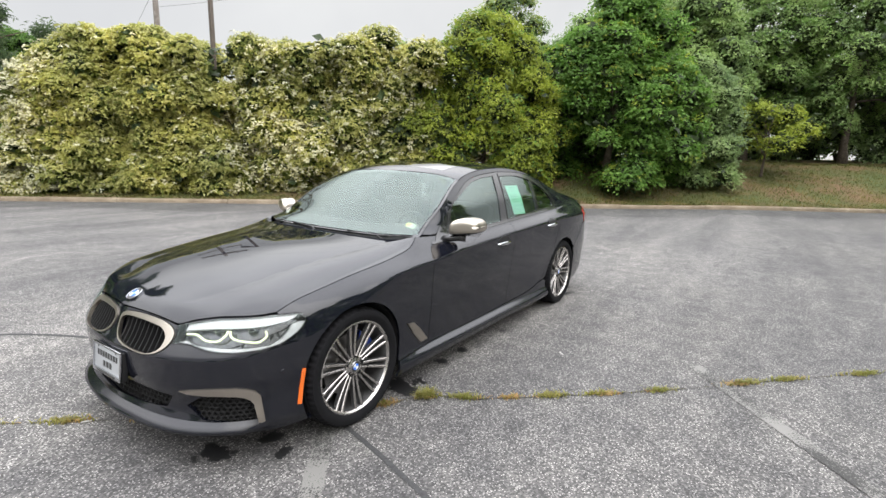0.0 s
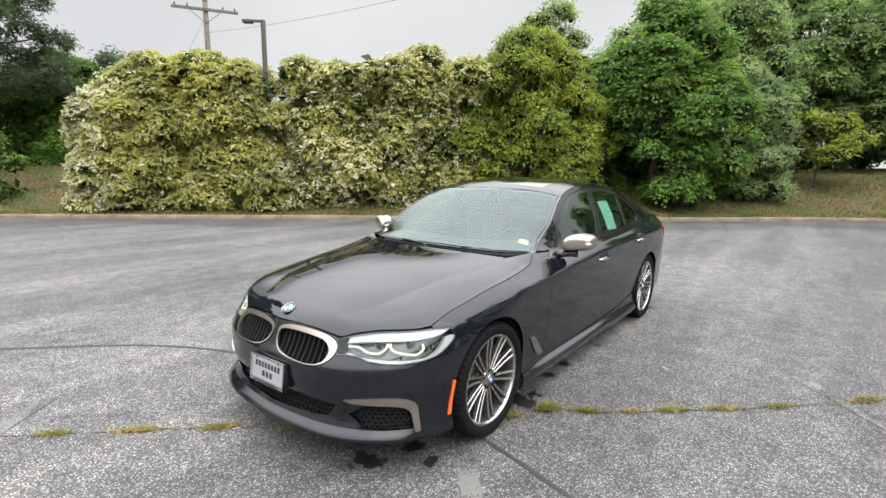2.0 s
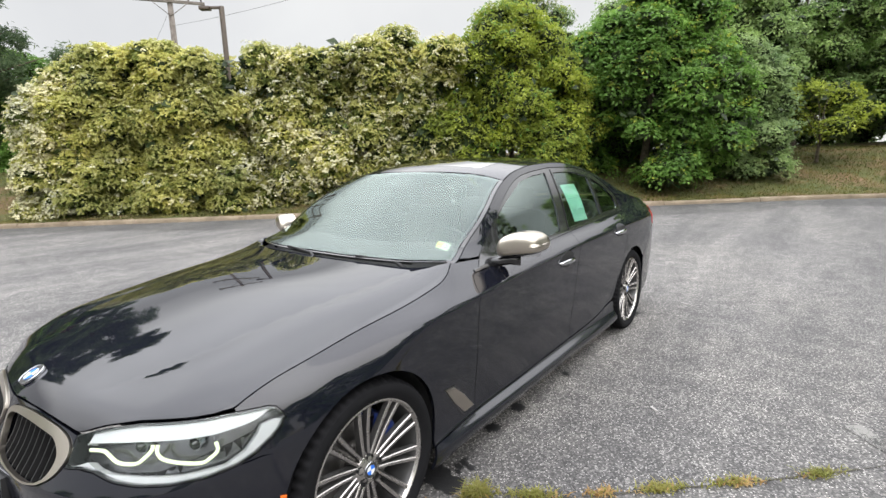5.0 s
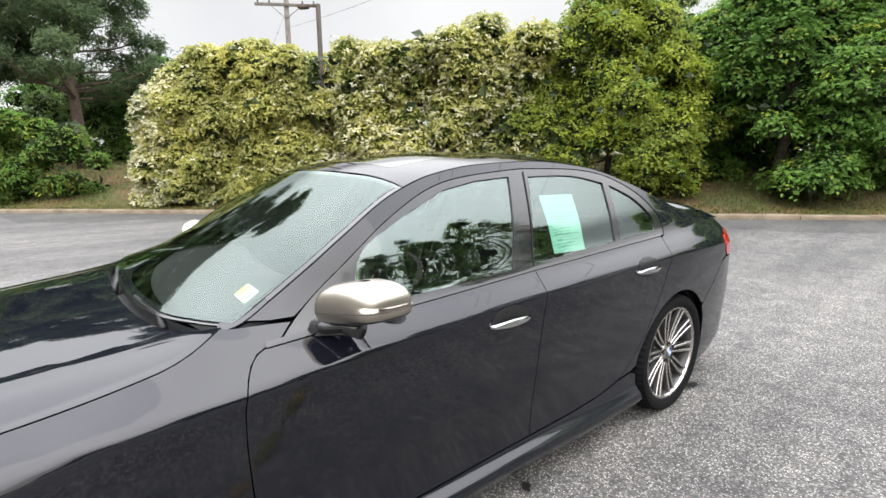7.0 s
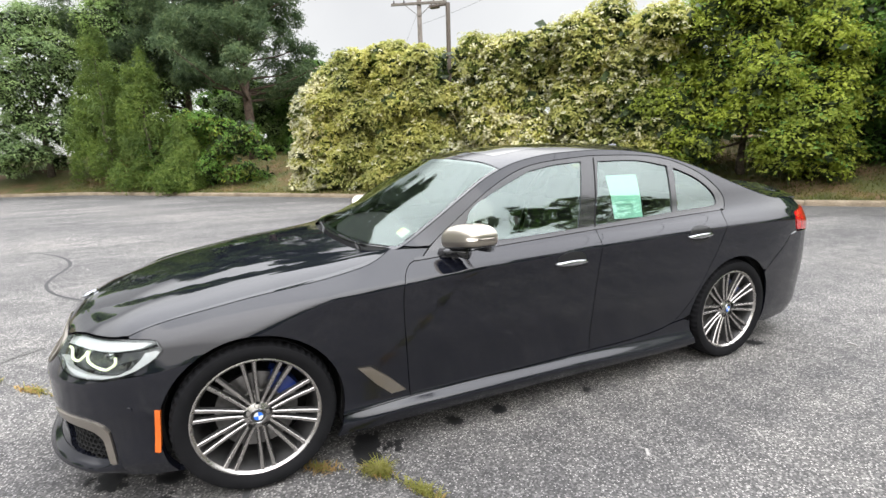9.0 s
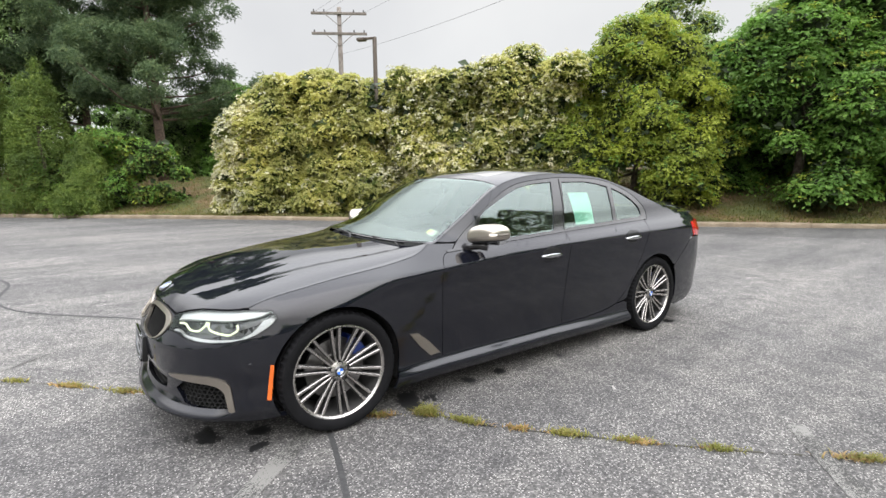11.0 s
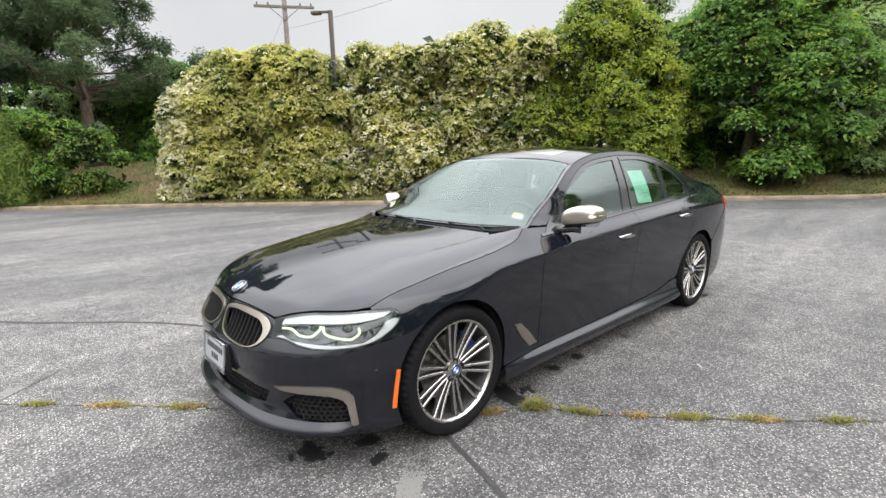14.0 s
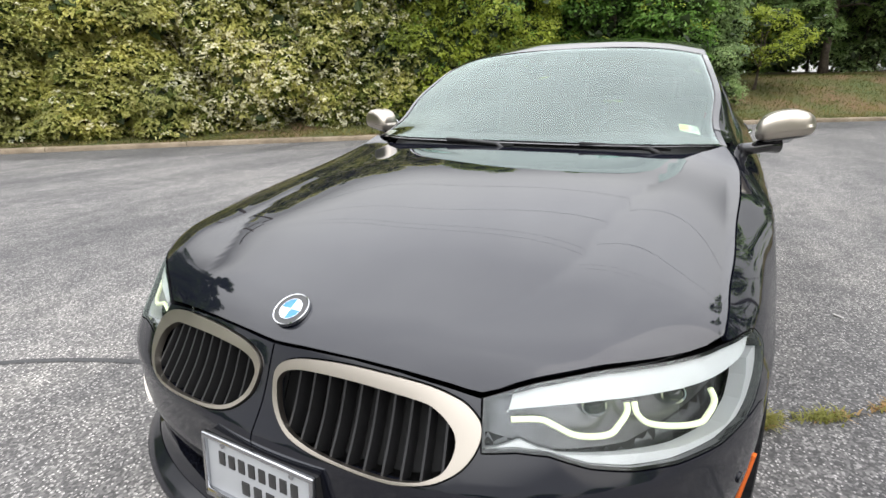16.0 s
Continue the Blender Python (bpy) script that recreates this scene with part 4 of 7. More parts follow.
tree("tree", "dark green tree at the top of the bank", 30.0, 6.6, 7.9, (2.6, 2.4, 0.6), M_DEEP, 36, .12, 3200, 13, .30, 90, .6, .16, extra=(M_GREY, 700, 10, .12), group="trees on the bank")
tree("tree", "small pale green sapling with drooping branches on the bank", 31.8, 4.0, 2.9, (2.2, 1.6, 0.9), M_LIME, 37, .13, 300, 14, .34, 13, .48, .06, group="trees on the bank", rise=0.85, core=False)
tree("tree", "tall shady tree at the top of the bank", 34.4, 9.0, 9.4, (3.4, 3.0, 1.3), M_DEEP, 38, .13, 3400, 13, .34, 80, .8, .2, extra=(M_GREEN, 700, 10, .13), group="trees on the bank")
tree("tree", "green tree beside the open grassy bank", 38.4, 8.6, 9.4, (3.6, 3.0, 1.3), M_DEEP, 39, .13, 3600, 13, .34, 90, .75, .18, extra=(M_GREEN, 500, 10, .13), group="trees on the bank")
tree("tree", "tall tree far up the bank", 30.6, 10.5, 9.2, (3.4, 3.0, 1.2), M_DEEP, 40, .14, 2200, 12, .38, 60, .9, .2, group="trees on the bank")
tree("tree", "tall tree far up the bank", 43.5, 8.8, 9.8, (3.8, 3.2, 1.3), M_DEEP, 41, .15, 2400, 12, .38, 60, .9, .2, group="trees on the bank")

for _k, (_u, _q, _h) in enumerate([(16.8, 6.5, 4.2), (22.6, 7.5, 4.8), (27.5, 9.0, 5.6), (32.4, 11.0, 6.0), (36.6, 11.0, 6.0), (41.0, 10.0, 6.5), (46.5, 7.0, 6.5), (38.6, 12.8, 6.0), (43.8, 12.4, 6.2), (34.0, 12.8, 5.8)]):
    tree("thicket", "dense dark green thicket under the taller trees", _u, _q, _h, (3.3, 1.8, -0.2), (M_DEEP, M_GREY)[_k % 2], 140 + _k, .14, 1500, 11, .34, 40, .75, .07, group="thicket on the bank", category="thicket")

for _k, _u in enumerate([-16, -9.5, -3, 3.5, 10, 16.5, 23, 29.5, 36, 42.5, 49]):
    tree("thicket", "dark green wood edge far behind the bank", _u, 14.5 + (_k % 3), 4.6 + 0.7 * (_k % 2), (4.4, 2.0, -0.4), (M_DEEP, M_GREEN)[_k % 2], 170 + _k, .22, 900, 9, .42, 34, .95, .08, group="wood edge behind the bank", category="thicket")
shrub("hedge_shrub", "low green shrub at the end of the flowering hedge", hedge_lobes(19, 17.0, 19.2, 1.0, 3.2, lambda u: 3.2, 40, 0.5), float(bank_z(17.8, 1.4)) - 0.1,
      [("leaves", M_HEDGEDARK, 1000, 9, .12, .18, .55, "dark green inner leaves", .20), ("young_leaves", M_LIME, 1100, 10, .11, .18, .5, "lime green outer leaves", .08)], 29, group="flowering hedge")

# Left of the hedge.
_top = pchip([-3.2, -1.8, 0.0, 1.4, 2.4, 3.3], [2.0, 3.0, 3.4, 3.3, 2.8, 1.3])
shrub("bush", "bright green bush with layered arching branches by the kerb", hedge_lobes(51, -2.9, 3.1, 1.0, 2.4, _top, 80, 0.40), 0.15,
      [("leaves", M_HEDGEDARK, 1400, 10, .13, .26, .5, "dark green inner leaves", .2), ("outer_leaves", M_GREEN, 1300, 14, .13, .30, .4, "bright green outer leaves", .06), ("young_leaves", M_LIME, 160, 12, .13, .26, .4, "pale young leaves", .05)], 51, category="bush", group="bushes by the pine")


def cedar(u, q, height, width, seed, mat, brown=False):
    rg = np.random.RandomState(seed)
    xy = bank_xy(u, q)
    fl = float(bank_z(u, q))
    ob = empty("cedar", pose(*xy, fl), "dense cedar with upright green sprays down to the ground" if not brown else "dense cedar with some browned lower sprays", "cedar", "cedars by the kerb")
    part("trunk", limbs(rg, (0, 0, -.1), (0, 0, height * .9), .10, []), M_BARK, ob)
    lobes = []
    for _ in range(52):
        f = rg.uniform(0, 1) ** 1.2
        r = width * (1 - f * .85) * rg.uniform(.4, .95)
        a = rg.uniform(0, 6.28)
        s = .38 * rg.uniform(.7, 1.3) * (1 - .4 * f)
        lobes.append((r * math.cos(a), r * math.sin(a), .2 + f * (height - .4), s, s, s * 1.6))
    lobes.append((0, 0, height * .4, width * .6, width * .6, height * .38))
    P, N = on_lobes(rg, lobes, 2200, 0.0, .15, -.9)
    V, F = sprays(rg, P, N * [1, 1, .3], 12, .12, .20, .30, .35, .9)
    part("sprays", (V, F, None, False), mat, ob)
    if brown:
        P, N = on_lobes(rg, [(-.9, .75, .9, .35, .35, .5), (-.7, .8, .5, .3, .3, .4)], 120, 0.0)
        V, F = leaf_cloud(rg, P, N, 10, .1, .1, .32)
        part("dry_sprays", (V, F, None, False), leafage("dry_cedar", [(.16, .07, .03), (.25, .12, .05)], .15), ob, "browned dry sprays")


cedar(-2.3, 1.2, 5.8, 1.8, 61, M_CEDAR)
cedar(-5.2, 1.6, 6.8, 2.1, 62, M_CEDAR, True)
cedar(0.2, 0.75, 2.7, 1.05, 63, M_CEDAR)
tree("tree", "broad grey-green tree at the edge of the car park", -9.2, 3.0, 7.8, (3.0, 2.4, 0.1), M_GREY, 52, .12, 2800, 12, .32, 60, .8, .14, group="trees past the cedars")
tree("tree", "tall green tree behind the cedars", -7.6, 6.0, 10.2, (3.2, 2.6, 0.6), M_DEEP, 53, .13, 3000, 12, .34, 70, .85, .18, group="trees past the cedars")
tree("tree", "dark green tree at the edge of the car park", -14.5, 2.5, 8.2, (3.6, 2.6, 0.1), M_DEEP, 54, .13, 2600, 12, .34, 60, .85, .16, group="trees past the cedars")
tree("tree", "low green thicket behind the pine", 1.4, 9.5, 3.6, (3.4, 1.2, 0.0), M_GREEN, 55, .13, 1700, 12, .30, 40, .6, .05, group="thicket behind the pine", category="thicket")
tree("tree", "low green thicket behind the pine", 5.4, 8.5, 3.8, (3.0, 1.3, 0.0), M_DEEP, 57, .13, 1500, 12, .30, 40, .6, .05, group="thicket behind the pine", category="thicket")
tree("tree", "low green thicket behind the pine", -1.2, 11.5, 5.2, (4.2, 1.4, 0.0), M_GREEN, 58, .14, 1900, 12, .32, 50, .7, .05, group="thicket behind the pine", category="thicket")
tree("tree", "low green thicket behind the pine", -4.6, 9.5, 4.2, (3.6, 1.2, 0.0), M_DEEP, 56, .12, 1500, 12, .30, 40, .6, .05, group="thicket behind the pine", category="thicket")


def pine(u, q, height, trunk_r, seed, spread, start, n=1900, label="tall dark pine with open tiers of needles"):
    rg = np.random.RandomState(seed)
    xy = bank_xy(u, q)
    fl = float(bank_z(u, q))
    ob = empty("pine", pose(*xy, fl), label, "pine", "pines on the bank")
    bms = [limbs(rg, (0, 0, -.2), (.3, .2, height), trunk_r, [])]
    lobes = []
    for k in range(70):
        f = rg.uniform(start, .98)
        a = rg.uniform(0, 6.28)
        r = spread * (1.05 - .75 * (f - start) / (1 - start)) * rg.uniform(.55, 1.15)
        e = np.array([r * math.cos(a), r * math.sin(a), f * height + .18 * r])
        s = np.array([.3 * f, .2 * f, f * height - .1 * r])
        bms.append(tube([s, (s + e) / 2 - [0, 0, .06 * r], e], [trunk_r * .32 * (1.1 - f), trunk_r * .2 * (1.1 - f), .012], 5))
        for g in (1.0, .72, .45):
            p = s + (e - s) * g + rg.normal(0, .22, 3)
            sz_ = .62 * rg.uniform(.6, 1.15) * (.6 + .4 * g)
            lobes.append((*p, sz_, sz_, sz_ * .5))
    part("trunk", joined(*bms), M_PINEBARK, ob)
    P, N = on_lobes(rg, lobes, n, 0.0, .25, -.8)
    V, F = leaf_cloud(rg, P, N, 14, .25, .15, .17, -.5, .1)
    part("needles", (V, F, None, False), M_PINE, ob)


pine(-1.0, 5.8, 14.0, .25, 71, 4.3, .20, 6200)
pine(-5.6, 6.6, 13.0, .2, 72, 3.8, .22, 6500)
pine(-10.5, 8.0, 14.0, .2, 73, 3.4, .3, 4000)

for _u, _q, _h, _seed in ((-1.4, 10.2, 3.2, 59), (-4.2, 13.2, 4.0, 60), (2.6, 7.8, 2.0, 63)):
    tree("tree", "low green thicket behind the pine", _u, _q, _h, (3.4, 1.0, -0.6), M_GREEN, _seed, .14, 2600, 12, .32, 60, .6, .05, group="thicket behind the pine", category="thicket")

# Trees round the rest of the car park, seen mirrored in the car.
_ring = random.Random(8)
for _k, (_x, _y, _h, _w) in enumerate([(21, 26, 5.5, 3.6), (12, 29, 6.0, 3.8), (3.5, 28, 8.0, 3.6), (-2.5, 20.5, 9.5, 3.6), (-6.5, 20, 12.0, 3.8), (-10.5, 20, 14.5, 4.2), (-15.5, 18.5, 18.5, 4.8), (-21.5, 17.0, 21.0, 5.2), (28, 18, 5.5, 4.0), (33, 8, 6, 4.4), (33, -4, 5.5, 4.2), (30, -16, 6, 4.2), (24, -28, 7, 4.2)]):
    tree("tree", "tall green tree on the far edge of the car park", 0, 0, _h, (_w, _w, 0.3), (M_GREEN, M_DEEP, M_GREY)[_k % 3], 80 + _k, .22, 1500, 9, .45, 40, 1.0, .2, at=(_x, _y), group="trees across the car park")

# ---- posts and lines ----
_xy = bank_xy(10.75, 3.4)
lamp_post = empty("lamp_post", pose(*_xy, 0.5), "tall square brown steel lamp post with a short arm", "lamp post")
part("post", box(0, 0, 3.05, .125, .125, 6.1, .012), M_POST, lamp_post)
_ar = Vector((*(-KU), 0))
part("arm", box(_ar.x * .22, _ar.y * .22, 6.06, .52, .10, .08, .02, Euler((0, 0, math.atan2(_ar.y, _ar.x))).to_matrix()), M_POST, lamp_post)
part("lamp_head", box(_ar.x * .52, _ar.y * .52, 6.04, .34, .24, .11, .03, Euler((0, 0, math.atan2(_ar.y, _ar.x))).to_matrix()), M_POST, lamp_post, "flat shoebox lamp head")


def power_pole(x, y, z0, height, turn, top_gap=1.05):
    ob = empty("power_pole", pose(x, y, z0, 0, 0, turn), "weathered wooden power pole with two crossarms", "power pole", "power poles")
    part("pole", tube([(0, 0, -.3), (0, 0, height * .5), (0, 0, height)], [.16, .14, .115], 12), M_POLEWOOD, ob)
    for h in (height - .35, height - .35 - top_gap):
        arm = part("crossarm", box(0, .13, h, 3.0, .10, .13, .01), M_POLEWOOD, ob)
        for s in (-1.35, -.8, .8, 1.35):
            part("insulator", lathe_at([(.02, -.02), (.05, .02), (.03, .06), (.045, .09), (.02, .14)], (s, .13, h + .07)), M_INK, arm)
        for s in (-1, 1):
            part("brace", tube([(s * .75, .17, h - .05), (0, .12, h - .65)], .018, 6), M_POLEWOOD, arm)
    return ob


def lathe_at(profile, place):
    bm = lathe(profile, 12, "z")
    bmesh.ops.translate(bm, vec=place, verts=bm.verts)
    return bm


POLE_A, POLE_B = Vector((-10.35, -22.9, 0.0)), Vector((-10.2, 13.8, 0.0))
power_pole(*POLE_A.xy, 1.2, 9.45, -30)
power_pole(*POLE_B.xy, 0, 10.5, 12)


def wire(name, a, b, sag, r=0.0055):
    pts = [a + (b - a) * f - Vector((0, 0, 4 * sag * f * (1 - f))) for f in np.linspace(0, 1, 24)]
    return tagged(part(name, tube(pts, r, 5), M_CABLE), "thin overhead line hung from the power pole", "cable", "overhead lines")


_e = Vector((math.cos(radians(-30)), math.sin(radians(-30)), 0))
for _s, _z in ((-1.35, 10.4), (1.35, 10.4), (.8, 10.4)):
    wire("power_line", POLE_A + _e * _s + Vector((0, 0, _z)), POLE_B + Vector((_s, 0, 10.2)), 0.5)
wire("telephone_line", POLE_A + Vector((0, 0, 8.2)), POLE_B + Vector((0, 0, 7.6)), 0.9, 0.006)
wire("guy_wire", POLE_A + Vector((0, 0, 9.0)), Vector((-7.6, -26.5, 1.4)), 0.0, 0.006)

# Low rail behind the pine.
_rail = empty("rail_fence", pose(*bank_xy(3.2, 8.0), 1.55), "low dark wooden rail at the top of the bank", "fence")
_dir = Vector((*KU, 0))
part("rail", tube([_dir * -3.0 + Vector((0, 0, .32)), Vector((0, 0, .34)), _dir * 3.0 + Vector((0, 0, .30))], .07, 8), M_BARK, _rail)
for _s in (-2.6, 0, 2.6):
    part("fence_post", tube([_dir * _s + Vector((0, 0, -.2)), _dir * _s + Vector((0, 0, .45))], .06, 8), M_BARK, _rail)


# Grass, straw and fallen leaves on the slope.
def bank_spots(rg, n, u0, u1, q0, q1):
    u, q = rg.uniform(u0, u1, n), q0 + (q1 - q0) * rg.uniform(0, 1, n) ** 1.3
    xy = K0 + np.outer(u, KU) + (q + kerb_q(u))[:, None] * KQ
    return np.concatenate([xy, bank_z(u, q)[:, None]], 1)


# ---- skins cut out of those surfaces ----
from mathutils import geometry


def densify(loop, step):
    out = []
    for a, b in zip(loop, loop[1:] + loop[:1]):
        k = max(1, int(math.ceil(math.dist(a, b) / step)))
        out += [(a[0] + (b[0] - a[0]) * i / k, a[1] + (b[1] - a[1]) * i / k) for i in range(k)]
    return out


def within(loop, pts):
    x, y = pts[:, 0], pts[:, 1]
    c = np.zeros(len(pts), bool)
    for (x0, y0), (x1, y1) in zip(loop, loop[1:] + loop[:1]):
        if y0 != y1:
            c ^= ((y0 > y) != (y1 > y)) & (x < (x1 - x0) * (y - y0) / (y1 - y0) + x0)
    return c


def shrink(loop, gap):
    """The loop drawn in by gap on all sides."""
    p = np.array(loop)
    area = 0.5 * np.sum(p[:, 0] * np.roll(p[:, 1], -1) - np.roll(p[:, 0], -1) * p[:, 1])
    e0, e1 = p - np.roll(p, 1, 0), np.roll(p, -1, 0) - p
    e0 /= np.linalg.norm(e0, axis=1)[:, None] + 1e-9
    e1 /= np.linalg.norm(e1, axis=1)[:, None] + 1e-9
    n = np.stack([-(e0 + e1)[:, 1], (e0 + e1)[:, 0]], 1) * (1 if area > 0 else -1)
    n /= np.linalg.norm(n, axis=1)[:, None] + 1e-9
    return [tuple(v) for v in p + n * gap]


def fill(loops, step):
    pts, edges = [], []
    for lp in loops:
        k = len(pts)
        pts += lp
        edges += [(k + i, k + (i + 1) % len(lp)) for i in range(len(lp))]
    b = np.array(pts)
    gx, gy = np.meshgrid(np.arange(b[:, 0].min() + step / 2, b[:, 0].max(), step), np.arange(b[:, 1].min() + step / 2, b[:, 1].max(), step))
    g = np.stack([gx.ravel(), gy.ravel()], 1)
    if len(g):
        keep = within(loops[0], g)
        for lp in loops[1:]:
            keep &= ~within(lp, g)
        g = g[keep]
    if len(g):
        far = np.ones(len(g), bool)
        for i in range(0, len(b), 400):
            far &= (np.abs(g[:, None] - b[None, i:i + 400]).max(2).min(1) > 0.45 * step)
        g = g[far]
    v, _, f, _, _, _ = geometry.delaunay_2d_cdt([Vector(p) for p in pts] + [Vector(p) for p in g], edges, [], 0, 1e-7)
    v = np.array([tuple(p) for p in v])
    f = np.array([t for t in f if len(t) == 3])
    c = v[f].mean(1)
    keep = within(loops[0], c)
    for lp in loops[1:]:
        keep &= ~within(lp, c)
    return v, f[keep]


CAR_MIDDLE = np.array([-1.6, 0.0, 0.55])


def skin(fn, loops, step=0.03, off=0.0, depth=0.012, gap=0.002, flip=1, both=False):
    """A panel of the surface fn(a, b) inside the first loop, without the holes; its edge turns in by depth."""
    loops = [densify(shrink(densify(lp, step * 0.5), gap if i == 0 else -gap), step * 0.5) for i, lp in enumerate(loops)]
    uv, F = fill(loops, step)
    a, b, e = uv[:, 0], uv[:, 1], 0.004
    P = fn(a, b)
    N = np.cross(fn(a + e, b) - fn(a - e, b), fn(a, b + e) - fn(a, b - e))
    N /= np.linalg.norm(N, axis=1)[:, None]
    s = np.sign(np.median((N * (P - CAR_MIDDLE)).sum(1)))
    N = N * s
    P = P + N * off
    tri = np.cross(P[F[:, 1]] - P[F[:, 0]], P[F[:, 2]] - P[F[:, 0]])
    wrong = (tri * N[F].mean(1)).sum(1) < 0
    F[wrong] = F[wrong][:, ::-1]
    V, NN, FF = [P], [N], [F]
    if depth:
        E = {}
        for t in F:
            for i in range(3):
                k = (t[i], t[(i + 1) % 3])
                if (k[1], k[0]) in E:
                    del E[(k[1], k[0])]
                else:
                    E[k] = 1
        E = np.array([k for k in E if not (both and abs(P[k[0], 1]) < 2e-3 and abs(P[k[1], 1]) < 2e-3)])
        i0, i1 = E[:, 0], E[:, 1]
        out = np.cross(P[i1] - P[i0], N[i0])
        out /= np.linalg.norm(out, axis=1)[:, None] + 1e-12
        k, m = len(P), len(E)
        V += [P[i0], P[i1], P[i1] - N[i1] * depth, P[i0] - N[i0] * depth]
        NN += [out] * 4
        r = np.arange(m)
        A, B, C, D = k + r, k + m + r, k + 2 * m + r, k + 3 * m + r
        FF += [np.stack([B, A, D], 1), np.stack([B, D, C], 1)]
    V, NN, FF = np.concatenate(V), np.concatenate(NN), np.concatenate(FF)
    mv = V * [1, -1, 1], FF[:, ::-1], NN * [1, -1, 1]
    if both:
        return np.concatenate([V, mv[0]]), np.concatenate([FF, mv[1] + len(V)]), np.concatenate([NN, mv[2]])
    return (V, FF, NN) if flip > 0 else mv


def sz(points):
    """Loops on the flank: (x, z), or ('y', distance from the middle, z) on the nose."""
    return [(float(s_at_y(p[1])), p[2]) if p[0] == "y" else (float(s_at_x(p[0])), p[1]) for p in points]


def soft(points, k=8, closed=False):
    """A smooth line through points."""
    p = np.array(points, float)
    n = len(p)
    out = []
    for i in range(n if closed else n - 1):
        a, b, c, d = (p[(i - 1) % n], p[i], p[(i + 1) % n], p[(i + 2) % n]) if closed else (p[max(i - 1, 0)], p[i], p[i + 1], p[min(i + 2, n - 1)])
        for t in np.arange(k) / k:
            out.append(tuple(0.5 * (2 * b + (c - a) * t + (2 * a - 5 * b + 4 * c - d) * t ** 2 + (3 * b - a - 3 * c + d) * t ** 3)))
    return out if closed else out + [tuple(p[-1])]


def plate_of(mid):
    return lambda x, y: np.stack([x, y, mid(x, y)], -1)


def arch(cx, cz, r, a0, a1, k=28):
    return [(cx + r * math.cos(radians(a0 + (a1 - a0) * i / k)), cz + r * math.sin(radians(a0 + (a1 - a0) * i / k))) for i in range(k + 1)]


def on_body(points, off=0.0, k=6):
    """Places on the skin for a line of (s, z)."""
    p = np.array(soft(points, k))
    q = body(p[:, 0], p[:, 1])
    e = 0.004
    n = np.cross(body(p[:, 0] + e, p[:, 1]) - body(p[:, 0] - e, p[:, 1]), body(p[:, 0], p[:, 1] + e) - body(p[:, 0], p[:, 1] - e))
    n /= np.linalg.norm(n, axis=1)[:, None]
    n *= np.sign((n * (q - CAR_MIDDLE)).sum(1))[:, None]
    return q + n * off, n


def mirrored(bm):
    bmesh.ops.scale(bm, vec=(1, -1, 1), verts=bm.verts)
    bmesh.ops.reverse_faces(bm, faces=bm.faces)
    return bm


# ---- lines of the car ----
HEAD_TOP = [("y", .470, .686), ("y", .52, .700), ("y", .566, .712), ("y", .63, .724), ("y", .687, .733), (.53, .740), (.482, .743), (.41, .741)]
HEAD_TIP = [(.362, .738), (.342, .732), (.326, .712), (.322, .696), (.345, .670)]
HEAD_LOW = [(.37, .652), (.42, .625), (.47, .606), (.54, .593), ("y", .76, .588), ("y", .70, .591), ("y", .64, .600), ("y", .58, .616), ("y", .53, .618), ("y", .472, .612)]
SHUT_A = [(-.756, .927), (-.728, .916), (-.705, .895), (-.689, .870), (-.678, .844), (-.670, .80), (-.669, .70), (-.676, .58), (-.688, .40), (-.696, .262)]
SHUT_B = [(-1.846, .972), (-1.830, .90), (-1.818, .80), (-1.806, .62), (-1.803, .45), (-1.806, .277)]
SHUT_C = [(-2.893, 1.005), (-2.862, .965), (-2.825, .90), (-2.77, .78), (-2.70, .65), (-2.63, .52), (-2.56, .42), (-2.50, .36), (-2.43, .322)]
BELT = [(-.756, .925), (-1.0, .940), (-1.24, .953), (-1.55, .967), (-1.846, .979), (-2.2, .990), (-2.55, 1.001), (-2.893, 1.010)]
SILL = [(-.365, .246), (-.50, .250), (-.696, .256), (-1.0, .260), (-1.4, .264), (-1.806, .270), (-2.1, .278), (-2.27, .292), (-2.38, .310), (-2.44, .326)]
FRAME = soft([(-.805, .940), (-1.00, 1.080), (-1.26, 1.238), (-1.53, 1.340), (-1.90, 1.378), (-2.10, 1.382), (-2.42, 1.371), (-2.66, 1.330), (-2.87, 1.237), (-2.972, 1.125), (-2.975, 1.06), (-2.93, 1.012)], 6)
GLASS_F = soft([(-1.045, .975), (-1.10, 1.125), (-1.26, 1.212), (-1.52, 1.312)], 6) + soft([(-1.70, 1.340), (-1.905, 1.352)], 3) + [(-1.77, 1.06), (-1.735, .998), (-1.5, .990)]
GLASS_R = [(-1.86, 1.004), (-1.93, 1.15)] + soft([(-2.03, 1.349), (-2.34, 1.345), (-2.585, 1.303)], 6) + [(-2.515, 1.14), (-2.475, 1.030), (-2.2, 1.018)]
GLASS_Q = soft([(-2.635, 1.290), (-2.80, 1.218), (-2.895, 1.125), (-2.895, 1.06), (-2.855, 1.042)], 5) + [(-2.525, 1.033), (-2.565, 1.14)]
ARCH_F, ARCH_R = (0.0, 0.338, 0.372), (-2.975, 0.338, 0.370)
KIDNEY_OUT = soft([(.022, .640), (.023, .668), (.045, .688), (.10, .701), (.21, .706), (.345, .698), (.42, .683), (.453, .668), (.471, .648), (.467, .619), (.442, .587), (.40, .563), (.35, .551), (.30, .547), (.215, .550), (.135, .557), (.076, .573), (.036, .604)], 4, True)
